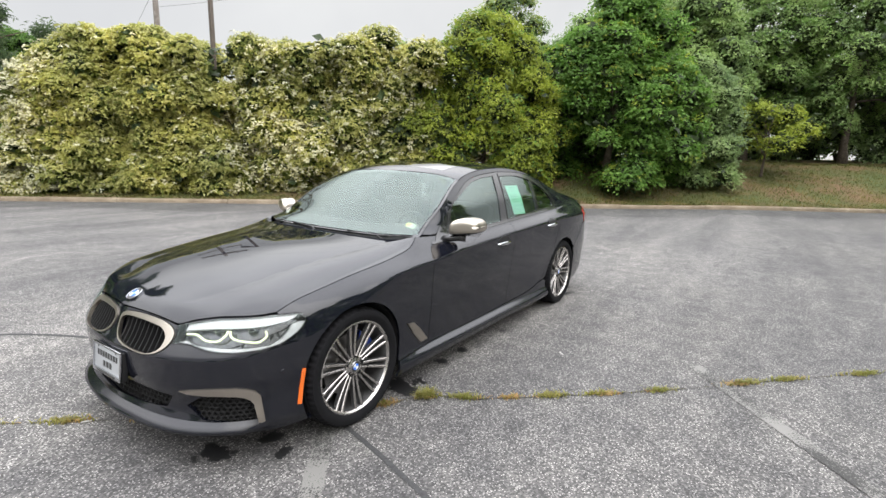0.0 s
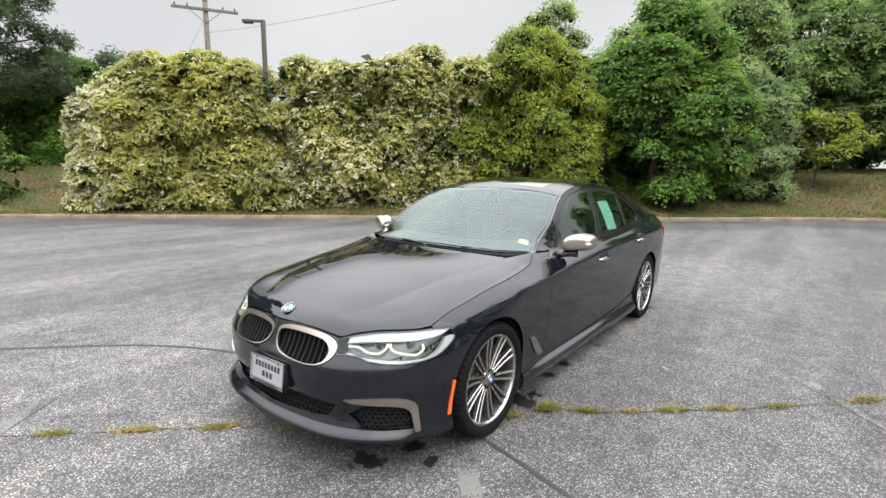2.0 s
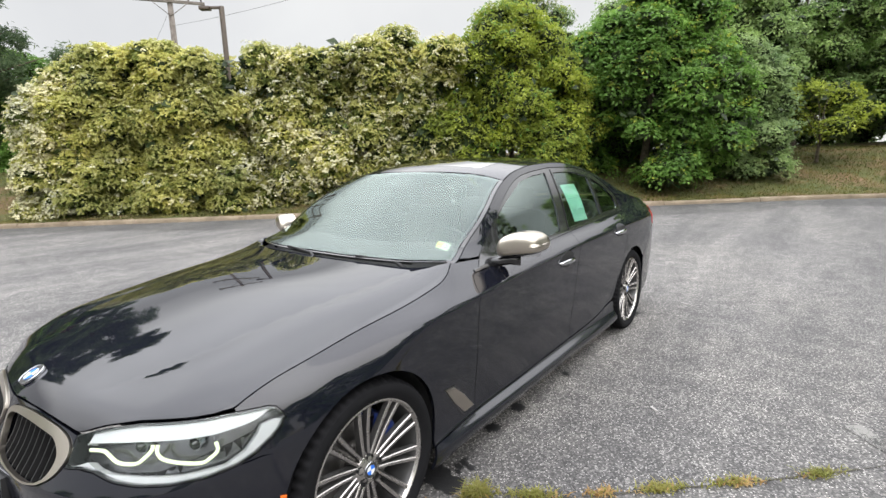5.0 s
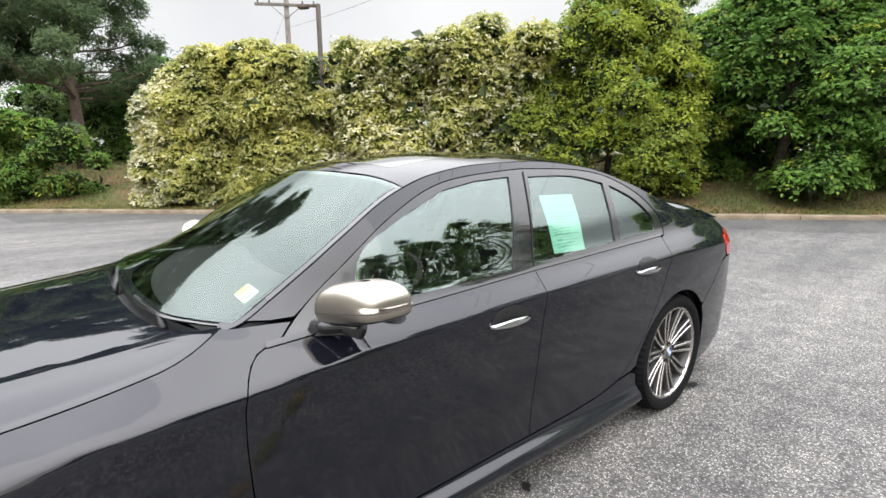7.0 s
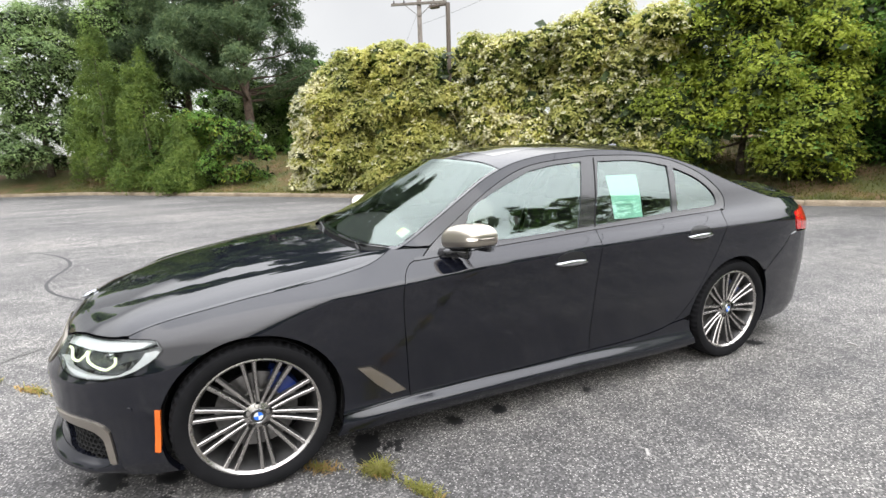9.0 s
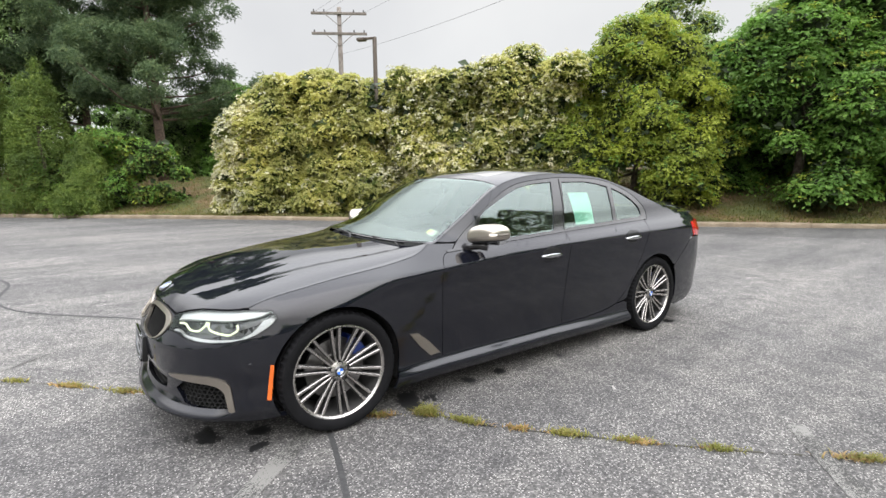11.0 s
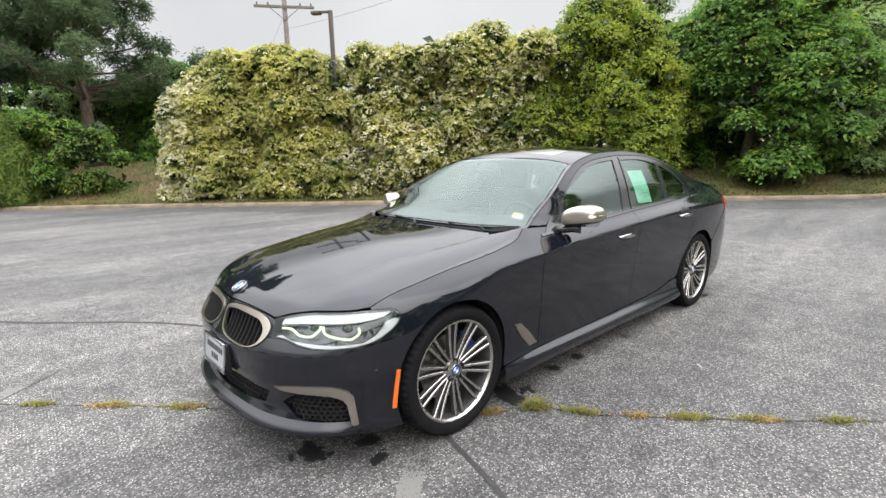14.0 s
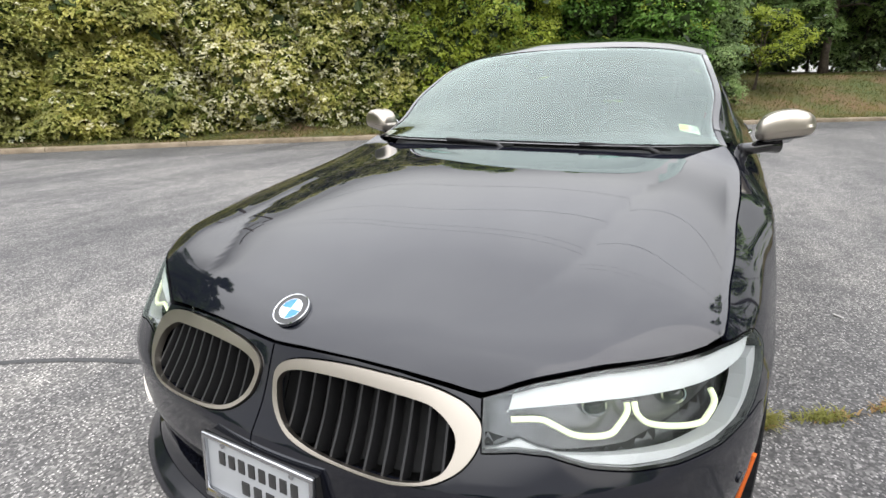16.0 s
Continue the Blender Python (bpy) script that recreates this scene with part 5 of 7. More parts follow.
KIDNEY_IN = soft([(.036, .640), (.038, .657), (.058, .672), (.11, .680), (.225, .680), (.35, .670), (.388, .659), (.414, .642), (.426, .625), (.424, .603), (.41, .58), (.385, .566), (.358, .5585), (.306, .5535), (.22, .556), (.14, .5645), (.083, .580), (.050, .607)], 4, True)


def nose(points):
    return [(float(s_at_y(a)), b) for a, b in points]


def loop_fender():
    lo = arch(*ARCH_F, 194, 41)
    top = [(x, float(bonnet_joint(x)[0])) for x in np.linspace(-.660, .46, 30)]
    return [(-.777, .928), (-.806, .942), (-.846, .973), (-.785, .976), (-.722, .978), (-.69, .979)] + top + [(.457, .7425)] + HEAD_TOP[-1:] + HEAD_TIP + HEAD_LOW[:3] + [(.405, .612)] + [p for p in lo[::-1]] + SILL[:3] + SHUT_A[::-1][1:]


def disc(place, normal, r, h, seg=20):
    """A low round button standing on a surface."""
    bm = lathe([(0.0005, h), (r * 0.85, h), (r, h * 0.6), (r, -h)], seg, "z")
    q = Vector(normal).to_track_quat("Z", "Y").to_matrix().to_4x4()
    bmesh.ops.transform(bm, matrix=Matrix.Translation(place) @ q, verts=bm.verts)
    return bm


def honeycomb(y0, y1, z0, z1, loop, off, sgn, r=0.017):
    """Open six-sided cells over an intake."""
    lp = sz(loop)
    ss = [p[0] for p in lp]
    V, F = [], []
    row = 0
    zz = z0
    while zz < z1:
        s = min(ss) + (r * 0.9 if row % 2 else 0)
        while s < max(ss):
            c = np.array([[s, zz]])
            if within(lp, c)[0]:
                ring = [(s + r * math.sin(math.pi * k / 3), zz + r * 0.72 * math.cos(math.pi * k / 3)) for k in range(6)]
                inner = [(s + (a - s) * 0.80, zz + (b - zz) * 0.78) for a, b in ring]
                A, n = on_body_points(ring, off)
                B, _ = on_body_points(inner, off)
                C, _ = on_body_points(inner, off - 0.02)
                k0 = len(V)
                V += list(A) + list(B) + list(C)
                for k in range(6):
                    j = (k + 1) % 6
                    F += [(k0 + k, k0 + j, k0 + 6 + j, k0 + 6 + k), (k0 + 6 + k, k0 + 6 + j, k0 + 12 + j, k0 + 12 + k)]
            s += r * 1.8
        zz += r * 1.12
        row += 1
    V = np.array(V)
    if sgn == 0:
        W = V * [1, -1, 1]
        return np.concatenate([V, W]), F + [tuple(i + len(V) for i in f[::-1]) for f in F], None, False
    if sgn < 0:
        return V * [1, -1, 1], [f[::-1] for f in F], None, False
    return V, F, None, False


def on_body_points(pts, off):
    p = np.array(pts)
    q = body(p[:, 0], p[:, 1])
    e = 0.004
    n = np.cross(body(p[:, 0] + e, p[:, 1]) - body(p[:, 0] - e, p[:, 1]), body(p[:, 0], p[:, 1] + e) - body(p[:, 0], p[:, 1] - e))
    n /= np.linalg.norm(n, axis=1)[:, None]
    n *= np.sign((n * (q - CAR_MIDDLE)).sum(1))[:, None]
    return q + n * off, n


def make_badge(parent, m, r):
    """A round badge: chrome rim, black band, four quarters in blue and white."""
    def put(name, bm, mat):
        bmesh.ops.transform(bm, matrix=m, verts=bm.verts)
        part(name, bm, mat, parent)
    put("badge_band", lathe([(0.0005, .0045), (r * .92, .0045), (r * .92, -.003)], 40, "z"), M_INK)
    put("badge_rim", lathe([(r * .92, -.003), (r * .92, .0055), (r * .97, .0065), (r, .005), (r, -.003)], 40, "z"), M_CHROME)
    put("badge_ring", lathe([(r * .60, .0045), (r * .61, .006), (r * .64, .006), (r * .65, .0045)], 40, "z"), M_CHROME)
    for k in range(4):
        bm = bmesh.new()
        vs = [bm.verts.new((0, 0, .0055))] + [bm.verts.new((r * .6 * math.cos(math.pi / 2 * (k + i / 10)), r * .6 * math.sin(math.pi / 2 * (k + i / 10)), .0055)) for i in range(11)]
        bm.faces.new(vs)
        put("badge_quarter", bm, M_BADGEBLUE if k % 2 == 0 else M_BADGEWHITE)


def make_plate(car):
    """The dealer's plate in a bright frame; its lettering as bars."""
    m = pose(.893, .022, .449, 0, 0, 1.5) @ pose(0, 0, 0, 0, -6, 0) @ Matrix(((0, 0, 1, 0), (1, 0, 0, 0), (0, 1, 0, 0), (0, 0, 0, 1)))

    def put(name, bm, mat, parent, label=""):
        bmesh.ops.transform(bm, matrix=m, verts=bm.verts)
        return part(name, bm, mat, parent, label)
    plate = put("licence_plate", box(0, 0, -.004, .292, .142, .006, .002), M_PLATE, car, "pale dealer plate in a chrome frame")
    put("plate_holder", box(0, -.004, -.020, .30, .148, .028, .006), M_PLASTIC, plate, "black plate holder")
    fr = joined(box(0, .071, .001, .304, .010, .012, .003), box(0, -.066, .001, .304, .020, .012, .003), box(-.147, 0, .001, .010, .146, .012, .003), box(.147, 0, .001, .010, .146, .012, .003))
    put("plate_frame", fr, M_CHROME, plate, "chrome plate frame")
    for row, count, wide in ((.026, 8, .0285), (-.022, 3, .034)):
        for k in range(count):
            put("lettering_bar", box((k - (count - 1) / 2) * wide, row, -.0002, wide * .62, .030, .003, .0006), M_INK, plate)
    put("lettering_bar", box(.0, -.066, .0072, .205, .011, .002, .0004), M_INK, plate)
    for sx in (-1, 1):
        put("plate_screw", lathe([(.0005, .004), (.006, .003), (.006, -.002)], 12, "z"), M_CHROME, plate).location = m.to_3x3() @ Vector((sx * .095, .058, 0))


DRL_A = [(.742, .498, .660), (.722, .545, .663), (.716, .570, .656), (.706, .610, .642), (.679, .660, .641), (.660, .676, .655), (.642, .685, .671), (.636, .682, .684)]
DRL_B = [(.626, .694, .684), (.632, .702, .664), (.618, .728, .646), (.556, .794, .630), (.530, .811, .638), (.508, .820, .655), (.506, .806, .678)]


def near_s(x, y):
    """Where along the outline the place (x, y) lies."""
    return float(_st[np.argmin((_sxt - x) ** 2 + (_syt - y) ** 2)])


def make_headlamp(car, sgn):
    BODY = lambda a, b: body(a, b)
    loop = sz(HEAD_TOP + HEAD_TIP + HEAD_LOW)
    lamp = part("headlamp", skin(BODY, [loop], 0.03, off=-0.062, depth=0.0, flip=sgn, gap=0.0), M_LAMPBACK, car, "clear headlamp with lit light guides")
    part("lamp_rim", skin(BODY, [loop, shrink(densify(loop, .01), .006)], 0.012, off=-0.001, depth=0.055, flip=sgn, gap=0.0005), M_BLACK, lamp)
    brow = HEAD_TOP[1:] + HEAD_TIP[:2] + [(.40, .708), (.433, .702), (.522, .692), (.59, .688), ("y", .68, .685), ("y", .60, .678), ("y", .508, .666)]
    part("light_brow", skin(BODY, [sz(brow)], 0.014, off=-0.010, depth=0.03, flip=sgn, gap=0.006), M_WHITEPLASTIC, lamp, "white upper light bar")
    band = [("y", .480, .622), ("y", .535, .640), ("y", .585, .624), ("y", .70, .618), ("y", .775, .612), (.505, .616), (.450, .640), (.415, .672), (.395, .700), (.350, .706)] + HEAD_TIP[3:] + HEAD_LOW
    part("light_band", skin(BODY, [sz(band)], 0.012, off=-0.014, depth=0.03, flip=sgn, gap=0.006), M_WHITEPLASTIC, lamp, "white lower light band")
    for path in (DRL_A, DRL_B):
        pts, _ = on_body([(near_s(x, y), z) for x, y, z in path], -0.020, 5)
        part("light_guide", tube([p * [1, sgn, 1] for p in pts], 0.0054, 8), M_DRL, lamp, "glowing pale running light")
    for x, y, z in ((.668, .640, .683), (.560, .768, .682)):
        q, n = on_body([(near_s(x, y), z), (near_s(x, y) + .001, z)], -0.046, 1)
        for nm, prof, mat in (("projector", [(.0005, .018), (.009, .016), (.015, .010), (.018, .002), (.018, -.01)], M_ROOFGLASS), ("projector_ring", [(.018, -.01), (.019, .005), (.022, .005), (.025, -.01)], M_CHROME)):
            bm = lathe(prof, 28, "z")
            bmesh.ops.transform(bm, matrix=Matrix.Translation(q[0]) @ Vector((.92, .38, 0)).to_track_quat("Z", "Y").to_matrix().to_4x4(), verts=bm.verts)
            part(nm, mirrored(bm) if sgn < 0 else bm, mat, lamp)
    lens = part("lens", skin(BODY, [loop], 0.02, off=0.0, depth=0.0, flip=sgn, gap=0.001), M_LENS, lamp, "clear plastic lens")
    lens.visible_shadow = False


def make_handle(door, x0, x1, z0, z1, sgn):
    s0, s1, k = float(s_at_x(x0)), float(s_at_x(x1)), 14
    cup = [(s0 + (s1 - s0) * (.5 + .46 * math.cos(a)), (z0 + z1) / 2 + .012 + .047 * math.sin(a)) for a in np.linspace(0, 2 * math.pi, 29)[:-1]]
    # A raised black patch in place of a hollow; its colour paints the shade.
    part("handle_cup", skin(lambda a, b: body(a, b), [cup], 0.012, off=0.0035, depth=0.004, flip=sgn, gap=0), M_PLASTIC, door, "dark recess behind the handle")
    pts, n = on_body([(s0 + (s1 - s0) * f, z0 + (z1 - z0) * f + .004 * math.sin(math.pi * f)) for f in np.linspace(0, 1, k)], 0.0, 1)
    V, F, m = [], [], 12
    for i, (p, nn) in enumerate(zip(pts, n)):
        f = i / (len(pts) - 1)
        rise = .012 + .026 * math.sin(math.pi * min(1, max(0, f))) ** 0.5
        hz = .0155 * (0.35 + 0.65 * math.sin(math.pi * f) ** 0.6)
        for j in range(m):
            a = 2 * math.pi * j / m
            V.append(p + nn * (rise - .012 + .009 * math.cos(a)) + np.array([0, 0, 1]) * hz * math.sin(a))
    for i in range(len(pts) - 1):
        for j in range(m):
            F.append((i * m + j, i * m + (j + 1) % m, (i + 1) * m + (j + 1) % m, (i + 1) * m + j))
    F += [tuple(range(m))[::-1], tuple((len(pts) - 1) * m + j for j in range(m))]
    V = np.array(V) * [1, sgn, 1]
    part("door_handle", (V, F if sgn < 0 else [f[::-1] for f in F]), M_CHROME, door, "chrome-edged door handle")


def make_mirror(car, sgn):
    c, R = np.array([-.988, .978, 1.030]), np.array([.086, .100, .070])

    def pt(u, v):
        cu, su, cv, sv = math.cos(u), math.sin(u), math.cos(v), math.sin(v)
        pw = lambda t, e: math.copysign(abs(t) ** e, t)
        p = np.array([pw(cv, .48) * pw(cu, .55), pw(cv, .48) * pw(su, .42), pw(sv, .58)]) * R
        if p[0] < -.055:
            p[0] = -.055 + (p[0] + .055) * .25
        p[0] -= .42 * p[1]
        p[2] += (.10 * p[1] - .020 * (p[1] / .1) ** 2) * (1 if p[2] > 0 else .2) + (.12 * (p[1] + .1) if p[2] < 0 else 0)
        p[2] *= (1 - .12 * max(0, p[1] / .1)) * (1 if p[2] > 0 else .82)
        return (c + p) * [1, sgn, 1]

    def half(v0, v1, k):
        V = [pt(2 * math.pi * i / 44, v0 + (v1 - v0) * j / k) for j in range(k + 1) for i in range(44)]
        F = [(j * 44 + i, j * 44 + (i + 1) % 44, (j + 1) * 44 + (i + 1) % 44, (j + 1) * 44 + i) for j in range(k) for i in range(44)]
        return V, F if sgn > 0 else [f[::-1] for f in F]
    mirror = part("wing_mirror", half(-math.pi / 2 + .02, -.62, 8), M_BLACK, car, "wing mirror with satin warm grey cap")
    part("mirror_cap", half(-.12, math.pi / 2 - .02, 16), M_BRONZE, mirror, "satin warm grey mirror cap")
    part("mirror_band", half(-.62, -.135, 8), M_BRONZE, mirror, "satin warm grey lower band")
    arm = tube([np.array(p) * [1, sgn, 1] for p in ((-.900, .835, .945), (-.925, .875, .952), (-.960, .92, .960), (-.985, .965, .958))], [.026, .024, .026, .03], 12)
    part("mirror_arm", arm, M_BLACK, mirror)
    a, n = np.array([-1.052 + .02, .975, 1.0]) * [1, sgn, 1], Vector((-1, .42 * -sgn, 0)).normalized()
    g = bmesh.new()
    vs = [g.verts.new(((.072 * math.copysign(abs(math.cos(t)) ** .6, math.cos(t))), .042 * math.copysign(abs(math.sin(t)) ** .6, math.sin(t)), 0)) for t in np.linspace(0, 2 * math.pi, 33)[:-1]]
    g.faces.new(vs)
    ex = bmesh.ops.extrude_face_region(g, geom=g.faces[:])
    bmesh.ops.translate(g, vec=(0, 0, .004), verts=[v for v in ex["geom"] if isinstance(v, bmesh.types.BMVert)])
    bmesh.ops.transform(g, matrix=Matrix.Translation(Vector(a) + n * .034) @ n.to_track_quat("Z", "Y").to_matrix().to_4x4(), verts=g.verts)
    part("mirror_glass", g, M_CHROME, mirror, "mirror glass")


def make_wiper(car, sgn):
    y0 = .60 if sgn > 0 else .02
    ys = np.linspace(y0, y0 - .58, 12)
    xs = [-.512 - .075 * (abs(y) / .6) ** 2.4 - .006 * i / 11 for i, y in enumerate(ys)]
    pts = [(x, y, float(top_screen(x, y)) - .022) for x, y in zip(xs, ys)]
    w = part("wiper", tube(pts, .0045, 6), M_PLASTIC, car, "black wiper blade")
    px, py = -.60 - .05 * (sgn > 0), y0 - .02
    arm = [(xs[0] + .03, py, float(top_screen(xs[0], py)) - .045), (xs[1] + .015, py - .05, float(top_screen(xs[1], py)) - .014), (xs[6] + .006, ys[6], float(top_screen(xs[6], ys[6])) - .004)]
    part("wiper_arm", tube(arm, [.013, .010, .006], 8), M_PLASTIC, w)


def make_fin(roof):
    V, F = [], []
    for i in range(12):
        f = i / 11
        x = -2.62 - .15 * f
        h, w = .006 + .050 * f ** 1.4 * (1 if f < .9 else .8), .004 + .022 * f ** .7
        z = float(top_roof(x, 0)) - .004
        V += [(x, w, z), (x, w * .55, z + h * .7), (x, 0, z + h), (x, -w * .55, z + h * .7), (x, -w, z)]
    for i in range(11):
        for j in range(4):
            F.append((5 * i + j, 5 * i + j + 1, 5 * i + 6 + j, 5 * i + 5 + j))
    F.append((55, 56, 57, 58, 59))
    part("antenna_fin", (V, F), M_PAINT, roof, "small shark-fin antenna")


def make_seat(car, x, y, wide=.50):
    s = part("seat", box(x, y, .50, .52, wide, .18, .05, seg=4), M_SEAT, car, "black leather seat")
    part("backrest", box(x - .30, y, .80, .16, wide, .62, .06, Euler((0, radians(-18), 0)).to_matrix(), 4), M_SEAT, s)
    part("headrest", box(x - .415, y, 1.165, .10, .27, .17, .04, Euler((0, radians(-14), 0)).to_matrix(), 4), M_SEAT, s)


def make_cabin(car):
    for y in (.36, -.36):
        make_seat(car, -1.58, y)
        make_seat(car, -2.42, y, .60)
    V, F = [], []
    prof = [(-.62, .90), (-.72, .968), (-.85, .985), (-.98, .975), (-1.08, .945), (-1.10, .88), (-1.02, .72), (-1.0, .45)]
    ys = np.linspace(-.74, .74, 19)
    for y in ys:
        for x, z in prof:
            V.append((x - .10 * (y / .74) ** 2, y, z + .022 * math.exp(-((y - .37) / .17) ** 2) * (x < -.8)))
    m = len(prof)
    for i in range(len(ys) - 1):
        for j in range(m - 1):
            F.append((i * m + j, i * m + j + 1, (i + 1) * m + j + 1, (i + 1) * m + j))
    part("dashboard", (V, F), M_DASH, car, "dark dashboard")
    wheel = bmesh.new()
    V = []
    R, r, n1, n2 = .185, .016, 40, 10
    ring = [[wheel.verts.new(((R + r * math.cos(b)) * math.cos(a), (R + r * math.cos(b)) * math.sin(a), r * math.sin(b))) for b in np.linspace(0, 2 * math.pi, n2 + 1)[:-1]] for a in np.linspace(0, 2 * math.pi, n1 + 1)[:-1]]
    for i in range(n1):
        for j in range(n2):
            wheel.faces.new((ring[i][j], ring[(i + 1) % n1][j], ring[(i + 1) % n1][(j + 1) % n2], ring[i][(j + 1) % n2]))
    sw = joined(smooth_bm(wheel, 60), box(0, 0, -.01, .15, .12, .05, .02), box(0, .11, -.005, .035, .14, .018, .006), box(0, -.11, -.005, .035, .14, .018, .006), box(-.11, 0, -.005, .14, .035, .018, .006))
    bmesh.ops.transform(sw, matrix=Matrix.Translation((-1.20, .37, .90)) @ pose(0, 0, 0, 0, -66, 0), verts=sw.verts)
    part("steering_wheel", sw, M_SEAT, car, "black leather steering wheel")
    part("rear_view_mirror", joined(box(-1.235, 0, 1.285, .03, .24, .06, .012), tube([(-1.225, 0, 1.30), (-1.20, 0, 1.345)], .012, 8)), M_PLASTIC, car)
    part("sensor_housing", box(-1.19, 0, 1.318, .13, .16, .03, .01, Euler((0, radians(27), 0)).to_matrix()), M_PLASTIC, car)
    part("headlining", skin(plate_of(top_roof), [[(-1.36, -.55), (-1.36, .55), (-2.85, .52), (-2.85, -.52)]], 0.08, off=-0.035, depth=0), M_DASH, car)
    part("parcel_shelf", box(-3.10, 0, .98, .62, 1.25, .03, .01), M_DASH, car)


def make_wheels(car):
    def rim_y(r):
        return .074 + .020 * ((r - .05) / .2) ** 2
    wheel = part("wheel", lathe([(.266, .092), (.2655, .100), (.260, .1015), (.254, .097), (.250, .086), (.244, .070), (.236, .0), (.234, -.09), (.262, -.105)], 72), M_RIMDARK, car, "alloy wheel with ten twin spokes and a low tyre")
    part("rim_lip", lathe([(.2665, .094), (.2655, .1012), (.260, .1028), (.254, .098), (.250, .090)], 72), M_RIMFACE, wheel, "machined bright rim edge")
    seg = 180
    prof = [(.258, .094), (.268, .103), (.285, .112), (.305, .1155), (.322, .110), (.332, .098), (.3365, .084), (.3375, .068), (.331, .066), (.331, .060), (.339, .058), (.339, .030), (.331, .028), (.331, .022), (.339, .020)]
    prof += [(r, -y) for r, y in prof[::-1]]
    ty = lathe(prof, seg)
    for v in ty.verts:
        r, a = math.hypot(v.co.x, v.co.z), math.atan2(v.co.z, v.co.x)
        k = round(a / (2 * math.pi) * seg)
        if abs(v.co.y) > .066 and abs(v.co.y) < .108 and r > .32 and k % 3 == 0:
            v.co.x *= (r - .010) / r
            v.co.z *= (r - .010) / r
    tyre = part("tyre", ty, M_TYRE, wheel, "black low-profile tyre")
    part("hub", lathe([(.031, .083), (.034, .084), (.044, .080), (.057, .074), (.063, .062), (.061, .0), (.05, -.02)], 40), M_RIMFACE, wheel)
    part("brake_disc", lathe([(.05, .028), (.085, .028), (.088, .012), (.172, .012), (.172, -.014), (.05, -.014)], 60), M_DISC, wheel, "steel brake disc")
    cal = lathe([(.115, .045), (.15, .05), (.195, .045), (.20, .0), (.195, -.04), (.115, -.04)], 14, "y", radians(112), radians(158))
    part("caliper", cal, M_BLUE, wheel, "dark blue brake caliper")
    sm = bmesh.new()
    rings = []
    for r in np.linspace(.052, .254, 9):
        f = (r - .052) / .202
        o = .0115 + .0125 * f ** 1.2
        w = .0062 + .0022 * f
        y = rim_y(r)
        d = .020 + .012 * (1 - f)
        rings.append([sm.verts.new((o - w - .003, y - d, r)), sm.verts.new((o - w, y - .003, r)), sm.verts.new((o - w + .0025, y, r)), sm.verts.new((o + w - .0025, y, r)), sm.verts.new((o + w, y - .003, r)), sm.verts.new((o + w + .003, y - d, r))])
    for a, b in zip(rings, rings[1:]):
        for j in range(5):
            fc = sm.faces.new((a[j], b[j], b[j + 1], a[j + 1]))
            fc.material_index = 0 if 1 <= j <= 3 else 1
    me = bpy.data.meshes.new("spoke")
    bmesh.ops.recalc_face_normals(sm, faces=sm.faces)
    smooth_bm(sm, 30).to_mesh(me)
    me.materials.append(M_RIMFACE)
    me.materials.append(M_RIMDARK)
    sm.transform(Matrix.Scale(-1, 4, (1, 0, 0)))
    bmesh.ops.reverse_faces(sm, faces=sm.faces)
    me2 = bpy.data.meshes.new("spoke")
    sm.to_mesh(me2)
    sm.free()
    me2.materials.append(M_RIMFACE)
    me2.materials.append(M_RIMDARK)
    for k in range(10):
        for mm in (me, me2):
            s = part("spoke", mm, M_RIMFACE, wheel)
            s.matrix_basis = pose(0, 0, 0, 0, 36 * k + 4, 0)
    bolt = lathe([(.0005, .071), (.009, .071), (.0095, .060), (.0135, .060), (.0135, .078), (.015, .078)], 14)
    bme = bpy.data.meshes.new("wheel_bolt")
    bolt.to_mesh(bme)
    bolt.free()
    for k in range(5):
        b = part("wheel_bolt", bme, M_DARK, wheel)
        a = radians(72 * k + 22)
        b.location = (.047 * math.cos(a), .006, .047 * math.sin(a))
    make_badge(wheel, pose(0, .081, 0, -90, 0, 0), .0315)
    spots = [(0, .80, 1, 0), (-2.975, .805, 1, 8), (0, .80, -1, 12), (-2.975, .805, -1, 25)]
    for x, y, sgn, a in spots[1:]:
        copy_thing(wheel, pose(x, y * sgn, .3385, 0, 0, 0 if sgn > 0 else 180) @ pose(0, 0, 0, 0, a, 0))
    wheel.matrix_basis = pose(0, .80, .3385)


